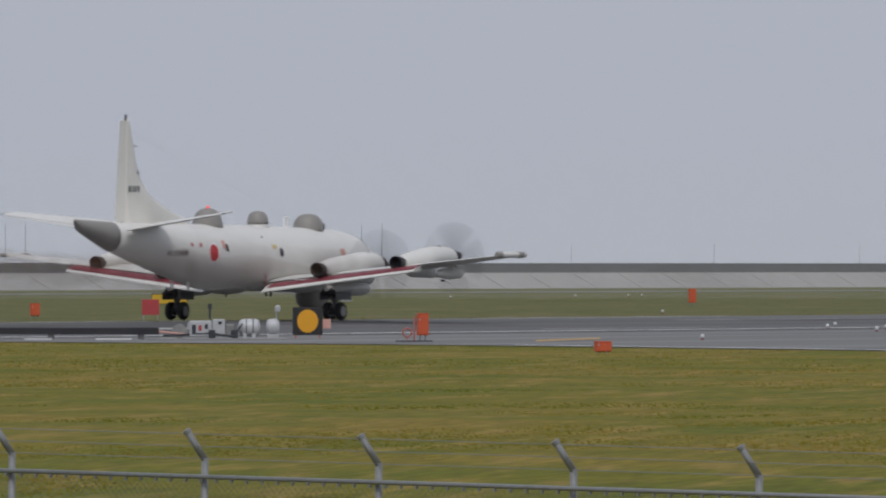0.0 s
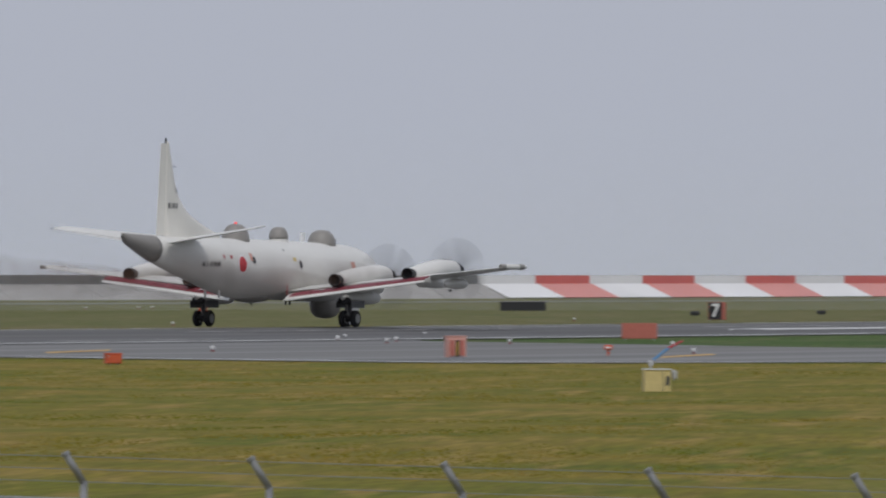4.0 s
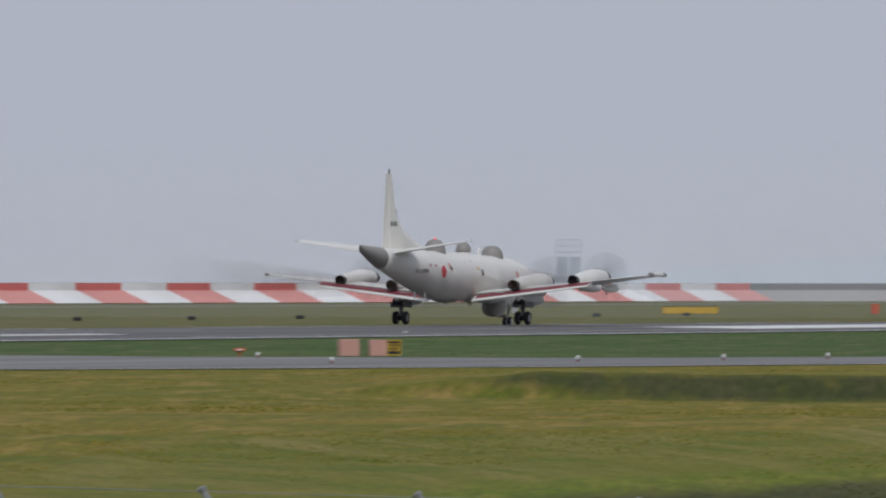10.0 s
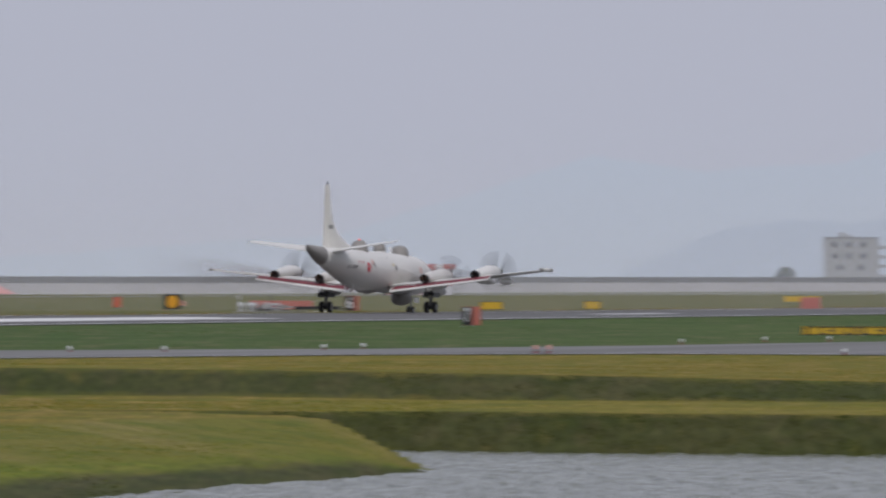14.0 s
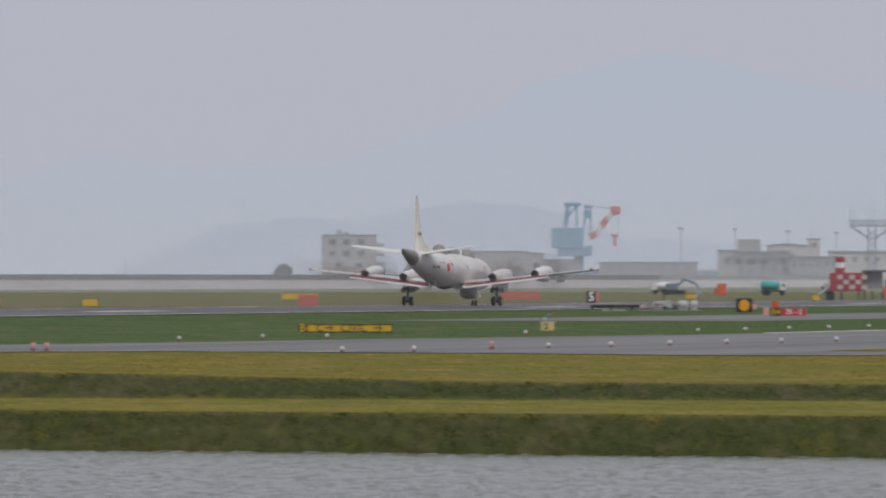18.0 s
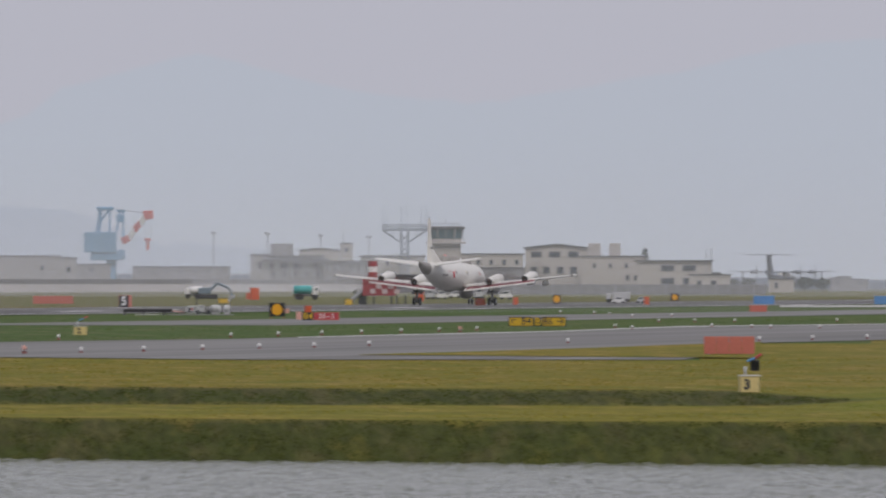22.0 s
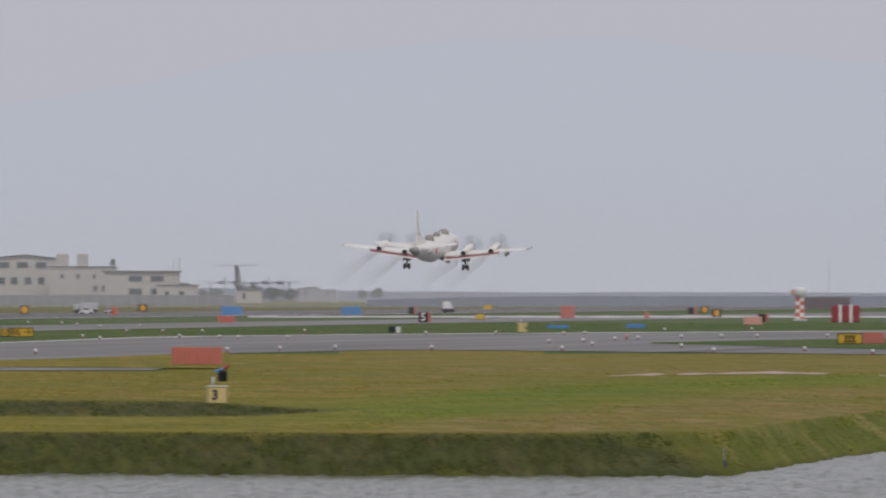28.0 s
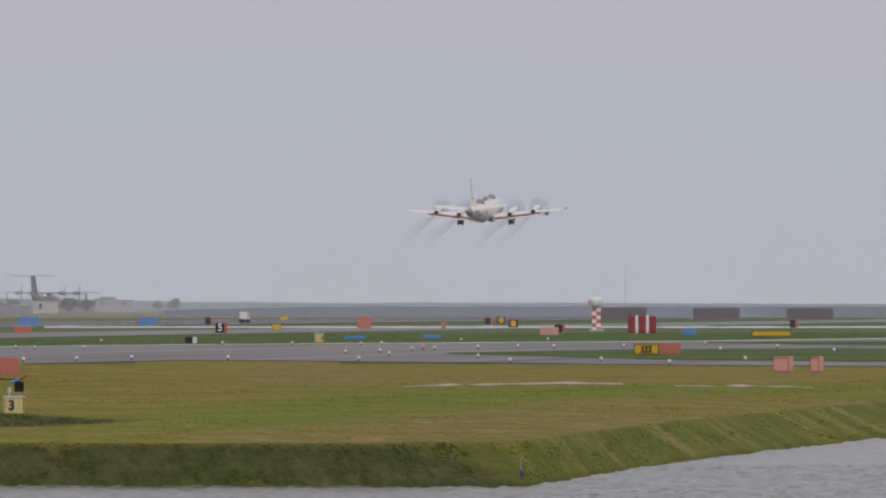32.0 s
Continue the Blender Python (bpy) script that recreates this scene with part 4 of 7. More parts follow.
    # main landing gear
    for side in (-1, 1):
        x = side * 4.7
        g = part("main_gear_leg", tubes(((x, 0, 0.48), (x, 0.15, 2.2), 0.14), ((x, 0.1, 1.2), (x, 1.3, 2.0), 0.06), ((x - 0.5, 0, 0.48), (x + 0.5, 0, 0.48), 0.07), seg=10), GEAR_GREY, ac, "dark grey main undercarriage leg")
        part("gear_bay_fairing", loft(bmesh.new(), [ring_y(y, 1.66, rx, rz, 18, x) for y, rx, rz in ((-1.0, 0.1, 0.1), (-0.4, 0.4, 0.34), (1.5, 0.44, 0.4), (3.0, 0.4, 0.37), (3.5, 0.28, 0.27), (3.65, 0.1, 0.1))]), AIR_WHITE, ac, "off-white wheel-bay fairing", True)
        GEAR.append(g)
        # black block and dark grey doors paint in the shade under the fairing
        part("bay_shade_block", boxes((x, -0.05, 1.5, 0.66, 1.7, 0.42), bevel=0.12), AIR_BLACK, ac, "black block painted in for the shade of the wheel bay")
        for dx in (-0.48, 0.48):
            part("gear_door", boxes((x + dx, 0.1, 1.28, 0.04, 1.7, 0.42), bevel=0.015), GEAR_GREY, ac, "grey hanging bay door")
        part("brake_stack", tubes(((x - 0.2, 0, 0.48), (x + 0.2, 0, 0.48), 0.2), seg=14), AIR_BLACK, g)
        part("side_strut", tubes(((x - side * 0.35, 0, 1.7), (x, 0, 0.75), 0.05), ((x, -0.1, 0.6), (x, -0.35, 1.1), 0.035), ((x, -0.35, 1.1), (x, -0.1, 1.5), 0.035)), HUB, g)
        for dx in (-0.37, 0.37):
            wheel_parts(g, x + dx, 0.0, 0.48, 0.48, 0.3)
    g = part("nose_gear_leg", tubes(((0, 8.95, 0.34), (0, 9.1, 1.7), 0.08), ((0, 9.0, 0.9), (0, 9.9, 1.6), 0.05), ((-0.28, 8.95, 0.34), (0.28, 8.95, 0.34), 0.05), seg=10), HUB, ac, "grey nose undercarriage leg")
    GEAR.append(g)
    for dx in (-0.2, 0.2):
        wheel_parts(g, dx, 8.95, 0.34, 0.34, 0.2)
    part("gear_door", boxes((0.42, 9.3, 1.2, 0.03, 1.2, 0.5), bevel=0.01), AIR_WHITE, g)
    # radomes on the back and belly
    def dome(name, y, base, r, h, material, label, skirt=0.0):
        bm = bmesh.new()
        rings = []
        for t in np.linspace(0, 1, 10):
            a = t * math.pi / 2
            rr, zz = r * math.cos(a) ** 0.7 + 0.004, base + h * math.sin(a)
            rings.append([(rr * math.cos(p), y + rr * 1.05 * math.sin(p), zz) for p in np.linspace(0, 2 * math.pi, 29)[:-1]])
        loft(bm, rings)
        return part(name, bm, material, ac, label, True)
    dome("back_radome", -5.2, 4.75, 0.8, 1.1, AIR_GREY, "grey dome on the rear fuselage")
    dome("back_radome", 0.25, 5.05, 0.56, 0.68, AIR_GREY, "small grey dome on a white plinth")
    dome("radome_plinth", 0.25, 4.82, 0.6, 0.35, AIR_WHITE, "")
    dome("back_radome", 5.8, 4.65, 0.82, 0.95, AIR_GREY, "grey dome behind the cockpit")
    part("beacon", loft(bmesh.new(), [[(0.08 * k * math.cos(p), -5.2 + 0.08 * k * math.sin(p), z) for p in np.linspace(0, 2 * math.pi, 11)[:-1]] for k, z in ((1, 5.82), (1, 5.9), (0.6, 5.96))]), glow_paint("beacon_red", (0.8, 0.05, 0.04), 0.7), ac, "glowing red beacon")
    part("beacon", boxes((0, -1.8, 1.5, 0.14, 0.14, 0.12), bevel=0.03), glow_paint("belly_beacon_red", (0.8, 0.05, 0.04), 2.0), ac, "glowing red belly beacon")
    bm = bmesh.new()
    loft(bm, [[(rr * math.cos(p), 6.3 + rr * 1.15 * math.sin(p), z) for p in np.linspace(0, 2 * math.pi, 29)[:-1]] for rr, z in ((0.85, 1.75), (0.9, 1.25), (0.82, 0.85), (0.6, 0.6), (0.3, 0.5), (0.02, 0.47))])
    part("belly_radome", bm, AIR_GREY, ac, "dark grey round belly radome", True)
    part("belly_fairing", loft(bmesh.new(), [ring_y(y, 1.72, rx, rz, 18) for y, rx, rz in ((-5.4, 0.08, 0.06), (-4.6, 0.55, 0.3), (-3.2, 0.75, 0.38), (-2.0, 0.6, 0.3), (-1.2, 0.1, 0.08))]), AIR_GREY, ac, "grey canoe fairing under the belly", True)
    part("blade_aerial", boxes((0, 3.35, 5.12, 0.1, 0.46, 0.62), bevel=0.03), SUN_WHITE, ac, "white blade aerial")
    part("rod_aerial", tubes(((0, 7.6, 4.7), (0, 7.55, 5.1), 0.05)), DARK, ac, "short dark rod aerial")
    for y in (-3.6, 0.8, 1.3):
        part("belly_aerial", boxes((0.2, y, 1.42, 0.04, 0.2, 0.36), bevel=0.01), DARK, ac)
    for dx in (0.0, 0.35):
        part("tail_aerial", boxes((dx, -9.0 + dx * 3, 1.85, 0.04, 0.26, 0.5), bevel=0.01), AIR_WHITE, ac)
    for side in (-1, 1):
        part("aerial_wire", tubes(((0, -13.1, 9.75), (side * 1.2, 4.5, 4.5), 0.003), seg=5), DARK, ac)
        part("roundel_border", side_patch(-7.35, 3.52, side, 1.0, 1.06, 0.008, True, 28), SUN_WHITE, ac)
        part("roundel_disc", side_patch(-7.35, 3.52, side, 0.8, 0.88, 0.016, True, 28), SUN_RED, ac, "plain red roundel disc")
        for y, z, w, h, mt in ((-9.3, 3.95, 0.18, 0.2, SIGN_RED), (-8.5, 3.93, 0.2, 0.2, SIGN_RED), (-6.3, 3.95, 0.3, 0.42, PALE_PINK), (-0.9, 3.85, 0.42, 0.2, CREAM), (6.6, 3.5, 0.5, 0.5, PALE_PINK), (-1.8, 4.35, 0.1, 0.1, DARK)):
            part("skin_mark", side_patch(y, z, side, w, h, 0.008), mt, ac)
        for y, z, w, h in ((-6.05, 3.78, 0.3, 0.42), (-0.25, 3.55, 0.36, 0.5)):
            part("cabin_window", side_patch(y, z, side, w, h, 0.012, True, 18), DARK, ac, "dark oval cabin window")
        part("fuselage_script", fuselage_script(side), DARK, ac, "dark service lettering on the flank")
        part("leading_edge_mark", boxes((side * 1.75, -2.1, 2.1, 0.03, 0.05, 0.6)), SIGN_RED, ac)
    part("cockpit_glass", loft(bmesh.new(), [ring_y(y, cz, rx, rz, 24) for y, cz, rx, rz in ((10.3, 3.35, 1.2, 1.05), (10.6, 3.38, 1.16, 0.98), (11.1, 3.2, 0.98, 0.86))]), DARK, ac, "dark cockpit glazing", True)
    # exhaust smoke drifting back and down from the engines
    for side in (-1, 1):
        for ex, ez in ((4.69, 2.6), (8.95, 2.95)):
            smoke(ac, side * ex, ez)
    return ac


def wheel_parts(parent, x, y, z, r, w):
    bm = bmesh.new()
    loft(bm, [[(x + dx, y + rr * math.sin(p), z + rr * math.cos(p)) for p in np.linspace(0, 2 * math.pi, 25)[:-1]] for dx, rr in ((-w / 2, r * 0.62), (-w / 2 * 0.95, r * 0.9), (-w / 4, r), (w / 4, r), (w / 2 * 0.95, r * 0.9), (w / 2, r * 0.62))])
    part("wheel_tyre", bm, RUBBER, parent, "", True)
    bm = bmesh.new()
    loft(bm, [[(x + dx, y + rr * math.sin(p), z + rr * math.cos(p)) for p in np.linspace(0, 2 * math.pi, 21)[:-1]] for dx, rr in ((-w / 2 - 0.01, r * 0.45), (-w / 2 - 0.02, r * 0.56), (w / 2 + 0.02, r * 0.56), (w / 2 + 0.01, r * 0.45))])
    part("wheel_hub", bm, HUB, parent)


def fuselage_script(side):
    """Five characters of service lettering laid on the curved flank."""
    cu = bpy.data.curves.new("text", "FONT")
    cu.body, cu.size, cu.align_x, cu.align_y, cu.extrude, cu.resolution_u = "\u6d77\u4e0a\u81ea\u885b\u968a", 0.34, "CENTER", "CENTER", 0.006, 1
    cu.space_character = 1.25
    tmp = bpy.data.objects.new("text", cu)
    scene.collection.objects.link(tmp)
    me = bpy.data.meshes.new_from_object(tmp.evaluated_get(bpy.context.evaluated_depsgraph_get()))
    bpy.data.objects.remove(tmp)
    me.materials.clear()
    for v in me.vertices:
        x, y, z = v.co
        m = on_side(-10.6 + side * x, 3.5 + y, side, 0.012 + z)
        v.co = m.translation
    return me


def smoke_paint():
    m = bpy.data.materials.new("exhaust_smoke")
    n, l, b = nodes_of(m)
    tr, mix = n.new("ShaderNodeBsdfTransparent"), n.new("ShaderNodeMixShader")
    b.inputs["Base Color"].default_value, b.inputs["Roughness"].default_value = (0.2, 0.115, 0.075, 1), 1.0
    b.inputs["Specular IOR Level"].default_value = 0
    tc, den, nz = n.new("ShaderNodeTexCoord"), n.new("ShaderNodeAttribute"), n.new("ShaderNodeTexNoise")
    nz.inputs["Scale"].default_value = 0.5
    den.attribute_name = "smoke_fade"
    l.new(tc.outputs["Object"], nz.inputs[0])
    puff, mul = n.new("ShaderNodeMapRange"), n.new("ShaderNodeMath")
    puff.inputs[1].default_value, puff.inputs[2].default_value, puff.inputs[3].default_value, puff.inputs[4].default_value = 0.3, 0.7, 0.17, 0.38
    mul.operation = "MULTIPLY"
    l.new(nz.outputs[0], puff.inputs[0]), l.new(puff.outputs[0], mul.inputs[0]), l.new(den.outputs["Fac"], mul.inputs[1])
    l.new(mul.outputs[0], mix.inputs[0]), l.new(tr.outputs[0], mix.inputs[1]), l.new(b.outputs[0], mix.inputs[2])
    l.new(mix.outputs[0], n["Material Output"].inputs[0])
    return m


SMOKE = smoke_paint()
PROPS, PLUMES, GEAR = [], [], []


def smoke(ac, x, z):
    """A thin curved veil behind the exhaust; it widens, thins out and drifts aside."""
    bm = bmesh.new()
    rings, dens = [], []
    arc = np.linspace(-1.5, 1.5, 11)
    for i in range(31):
        t = i / 30
        r = (0.4 + 1.7 * t ** 0.8) * (1 + 0.25 * noise.noise((t * 9, x, 1)))
        cx, cz = -2.4 * t ** 1.2 + 0.35 * noise.noise((t * 6, x, 2)), 0.3 * noise.noise((t * 7, x, 5))
        rings.append([(cx + r * math.cos(a), -38 * t, cz + r * math.sin(a)) for a in arc])
        dens += [math.cos(a) ** 2 * max(0, 1 - 1.15 * t) * min(1, 0.35 + 5 * t) for a in arc]
    me = gather(loft(bm, rings, close=False))
    me.attributes.new("smoke_fade", "FLOAT", "POINT").data.foreach_set("value", dens)
    ob = part("smoke_plume", me, SMOKE, ac, "thin brown exhaust smoke", True)
    ob.matrix_basis = pose(x, -2.6, z)
    PLUMES.append((ob, x, z))


AIRCRAFT = build_aircraft()



# ---- things on the field ----
def place(bearing, dist, turn=0.0, dz=0.0):
    """A pose on the ground at a bearing and distance, its -y side turned to the camera."""
    x, y = polar(bearing, dist)
    return pose(x, y, ground_z(x, y) + dz, 0, 0, -bearing + turn)


def legs_for(ob, w, h, y=0.0, n=2, material=None):
    for i in range(n):
        x = -w * 0.4 + w * 0.8 * i / max(1, n - 1)
        part("leg", boxes((x, y, h / 2, 0.06, 0.06, h)), material or STEEL, ob)


def panel_board(b, d, w, h, material, label, category="board", gap=0.12, text="", ink=None, thick=0.14, group="", turn=0.0, split=0, edge=None):
    """An upright board on short legs, with a rim and optional lettering."""
    ob = thing("board" if not text else "sign_board", place(b, d, turn), label, category, group)
    hh = max(0.15, h - gap)
    n = max(1, split)
    for i in range(n):
        part("panel", boxes((-w / 2 + w * (i + 0.5) / n, 0, gap + hh / 2, w / n - 0.012, thick, hh), bevel=0.015), material, ob)
    legs_for(ob, w, gap + 0.05, 0.0, 2 if w < 3 else 4)
    if edge:
        for z in (gap + 0.03, gap + hh - 0.03):
            part("rim", boxes((0, -thick / 2 - 0.012, z, w, 0.02, 0.05)), edge, ob)
        for x in (-w / 2 + 0.025, w / 2 - 0.025):
            part("rim", boxes((x, -thick / 2 - 0.012, gap + hh / 2, 0.05, 0.02, hh)), edge, ob)
    if text:
        writing("letter", text, min(hh * 1.3, w / (0.64 * len(text))), pose(0, -thick / 2 - 0.008, gap + hh * 0.5, 90, 0, 0), ink or DARK, ob)
    return ob


def circle_board(b, d, w, h, flag=True):
    ob = thing("marker_board", place(b, d), "black square board with an amber disc on short legs", "marker board", "amber disc boards")
    gap = 0.18
    part("panel", boxes((0, 0, gap + (h - gap) / 2, w, 0.1, h - gap), bevel=0.012), BLACK, ob)
    bm = bmesh.new()
    disc(bm, pose(0, -0.065, gap + (h - gap) / 2, 90, 0, 0), (h - gap) * 0.38, (h - gap) * 0.42, 36, 0.03)
    part("disc", bm, AMBER, ob, "amber disc")
    legs_for(ob, w, gap, 0, 2, PINK)
    if flag:
        part("side_box", boxes((w * 0.62, 0.1, gap + h * 0.35, w * 0.3, 0.2, h * 0.3), bevel=0.01), PALE_PINK, ob, "pale pink side box")
    return ob


def distance_board(b, d, w, h, digit, back=PINK, turn=-22):
    """A runway distance board: black face with a white numeral, coloured box sides."""
    ob = thing("distance_board", place(b, d, turn), "black distance board with a white numeral beside the runway", "distance board", "distance boards")
    part("case", boxes((0, 0.3, h / 2 + 0.06, w, 0.6, h - 0.12), bevel=0.02), back, ob, "faded orange case")
    part("face", boxes((-0.02, -0.02, h / 2 + 0.06, w * 0.86, 0.05, h - 0.16), bevel=0.01), BLACK, ob, "black face")
    if digit:
        writing("numeral", digit, h * 0.95, pose(0, -0.05, h / 2 + 0.06, 90, 0, 0), SUN_WHITE, ob)
    legs_for(ob, w, 0.12)
    return ob


def cabinet(b, d, w, h, material, label, gap=0.3, category="equipment cabinet", ring=False):
    ob = thing("equipment_cabinet", place(b, d, 12), label, category)
    hh = h - gap
    part("case", boxes((0, 0, gap + hh / 2, w, w * 0.8, hh), bevel=0.02), material, ob)
    part("door", boxes((0.02, -w * 0.41, gap + hh / 2, w * 0.8, 0.03, hh * 0.86), bevel=0.01), material, ob)
    part("hinge", boxes((-w * 0.36, -w * 0.43, gap + hh * 0.75, 0.04, 0.03, 0.1)), STEEL, ob)
    part("lid", boxes((0, 0, gap + hh + 0.02, w * 1.06, w * 0.86, 0.04), bevel=0.01), material, ob)
    for x in (-w * 0.25, w * 0.25):
        part("leg", boxes((x, 0, gap / 2, 0.08, 0.08, gap)), STEEL, ob)
    if ring:
        part("post", tubes(((-w * 0.75, 0.1, 0), (-w * 0.75, 0.1, h * 0.92), 0.035)), PINK, ob)
        bm = bmesh.new()
        k = 20
        loft(bm, [[(-w * 1.45 + (r + q * math.cos(p)) * math.cos(2 * math.pi * i / k), q * math.sin(p), 0.42 + (r + q * math.cos(p)) * math.sin(2 * math.pi * i / k)) for p in (0, 1.57, 3.14, 4.71)] for r, q in ((0.19, 0.035),) for i in range(k + 1)])
        part("hoop", bm, PINK, ob)
        part("hoop_post", tubes(((-w * 1.45, 0, 0), (-w * 1.45, 0, 0.24), 0.03)), PINK, ob)
        part("foot_slab", boxes((-w * 0.8, 0, 0.04, w * 3.2, 0.7, 0.08), bevel=0.01), DARK, ob)
    return ob


LIGHT_RED = paint("light_base_red", (0.24, 0.08, 0.07), 0.5, vary=0.1, scale=4)
LIGHT_CASES, LIGHT_SPOTS = {}, []


def edge_light(b, d, red=False, scale=0.82):
    """A low taxiway edge light: red-brown base, white frosted cap."""
    key = red
    if any(abs(b - q) < 0.035 and abs(d - w) < 25 for q, w in LIGHT_SPOTS):
        return None
    LIGHT_SPOTS.append((b, d))
    if key not in LIGHT_CASES:
        base, cap, collar = bmesh.new(), bmesh.new(), bmesh.new()
        loft(base, [[(r * math.cos(p), r * math.sin(p), z) for p in np.linspace(0, 2 * math.pi, 11)[:-1]] for r, z in ((0.11, 0.0), (0.1, 0.08), (0.075, 0.11), (0.075, 0.2))])
        loft(cap, [[(r * math.cos(p), r * math.sin(p), z) for p in np.linspace(0, 2 * math.pi, 13)[:-1]] for r, z in ((0.085, 0.19), (0.1, 0.21), (0.105, 0.28), (0.08, 0.34), (0.03, 0.36))])
        loft(collar, [[(r * math.cos(p), r * math.sin(p), z) for p in np.linspace(0, 2 * math.pi, 11)[:-1]] for r, z in ((0.1, 0.14), (0.115, 0.155), (0.1, 0.175))])
        ms = [gather(x) for x in (base, cap, collar)]
        for m, mt in zip(ms, (LIGHT_RED, PALE_PINK if red else WHITE, STEEL)):
            m.materials.append(mt)
        LIGHT_CASES[key] = ms
    ob = thing("edge_light", place(b, d) @ Matrix.Diagonal((scale, scale, scale, 1)), "small white-capped taxiway edge light on a red base" if not red else "small light with a pale pink cap on a red base", "edge light", "taxiway edge lights")
    for nm, m in zip(("base", "cap", "collar"), LIGHT_CASES[key]):
        part(nm, m, None, ob)
    return ob


def wind_box(b, d, w, h, digit=""):
    """A cream sensor housing with a small vane on top."""
    ob = thing("sensor_cabinet", place(b, d, 8), "cream-yellow sensor cabinet with a vane on its roof", "sensor cabinet", "sensor cabinets")
    part("case", boxes((0, 0, h / 2, w * 0.94, w * 0.8, h), bevel=0.015), CREAM, ob)
    part("roof", boxes((0, 0, h + 0.015, w, w * 0.88, 0.03), bevel=0.008), WHITE, ob, "white roof lid")
    if not digit:
        part("vent", boxes((w * 0.36, -w * 0.41, h * 0.5, w * 0.12, 0.02, h * 0.42)), DARK, ob)
    part("door_edge", boxes((w * (0.2 if not digit else 0.42), -w * 0.405, h * 0.5, 0.015, 0.02, h * 0.9)), DARK, ob)
    if digit:
        writing("numeral", digit, h * 0.85, pose(-w * 0.16, -w * 0.42, h * 0.48, 90, 0, 0), DARK, ob, 0.008, 0.035)
    part("vane_head", boxes((-w * 0.2, 0, h + 0.2, w * 0.16, 0.14, 0.16), bevel=0.03), EQUIP, ob, "grey vane head")
    part("vane_stem", tubes(((-w * 0.2, 0, h), (-w * 0.2, 0, h + 0.14), 0.03)), STEEL, ob)
    return ob


DARK_BLUE = paint("vane_blue", (0.09, 0.28, 0.55), 0.6, vary=0.1, scale=3)


def vane_arm(ob, w, h, s=1.0):
    part("vane_arm", tubes(((-w * 0.1, 0, h + 0.3), (w * 0.32 * s, 0, h + 0.48 * s), 0.036)), DARK_BLUE, ob, "blue half of the vane arm")
    part("vane_tip", tubes(((w * 0.32 * s, 0, h + 0.48 * s), (w * 0.7 * s, 0, h + 0.64 * s), 0.036)), SIGN_RED, ob, "red half of the vane arm")


# the near security fence: bent posts, a top rail and strands of wire
SHIFT = 0.42
UNEVEN = {4: 0.13, 5: 0.03, 6: 0.09, 7: 0.02, 8: -0.02}


def build_fence():
    a, b = polar(-33.65, 91.8), polar(-18.26, 77.5)
    length = math.hypot(b[0] - a[0], b[1] - a[1])
    ux, uy = (b[0] - a[0]) / length, (b[1] - a[1]) / length
    n = int((length - 0.9) / 1.8)
    z0 = -0.62
    fence = thing("security_fence", pose(a[0], a[1], z0, 0, 0.84, math.degrees(math.atan2(uy, ux))), "galvanised chain-link fence with bent posts and wire strands", "fence")
    post = gather(tubes(((0, 0, -0.5), (0, 0, 2.09), 0.029), ((0, 0, 2.075), (-0.105, -0.1, 2.3), 0.028), seg=12))
    post.materials.append(FENCE_STEEL)
    post.shade_smooth()
    cap = gather(tubes(((-0.1, -0.097, 2.29), (-0.112, -0.108, 2.315), 0.033), seg=12))
    cap.materials.append(FENCE_STEEL)
    for i in range(n + 1):
        p = part("post", post, None, fence)
        p.location = (SHIFT + 1.8 * i + UNEVEN.get(i, 0.0), 0, 0)
        c = part("cap", cap, None, p)
    part("top_rail", tubes(((0, -0.05, 1.94), (length, -0.05, 1.94), 0.019), seg=10), FENCE_STEEL, fence, "galvanised top rail", True)
    for k in (0.35, 0.65, 0.95):
        part("wire_strand", tubes(((0, -0.1 * k, 1.97 + 0.33 * k), (length, -0.1 * k, 1.97 + 0.33 * k), 0.0035), seg=5), FENCE_STEEL, fence)
    clip = gather(boxes((0, -0.05, 1.915, 0.016, 0.026, 0.04)))
    clip.materials.append(FENCE_STEEL)
    for i in range(int(length / 0.15)):
        c = part("clip", clip, None, fence)
        c.location = (0.15 * i + 0.1, 0, 0)
    verts, edges, faces = [], [], []
    step = 0.06
    for i in range(int(length / step)):
        for s in (-1, 1):
            x0 = i * step
            x1 = x0 + s * 0.9
            k = len(verts)
            verts += [(x0, 0, 1.0), (x0 + 0.003, 0, 1.0), (x1 + 0.003, 0, 1.92), (x1, 0, 1.92)]
            faces.append((k, k + 1, k + 2, k + 3))
    me = bpy.data.meshes.new("mesh")
    me.from_pydata(verts, [], faces)
    m = part("chain_link", me, FENCE_STEEL, fence, "thin chain-link mesh")
    m["kind"] = "stuff"


build_fence()

# the arrestor machine and its cable run beside the threshold
MACHINE = paint("machine_dark_grey", (0.28, 0.28, 0.275), 0.6, vary=0.2, scale=2, dirt=0.3)
PALE_STEEL = paint("tank_pale_grey", (0.56, 0.57, 0.58), 0.4, vary=0.12, scale=1.5, dirt=0.25)


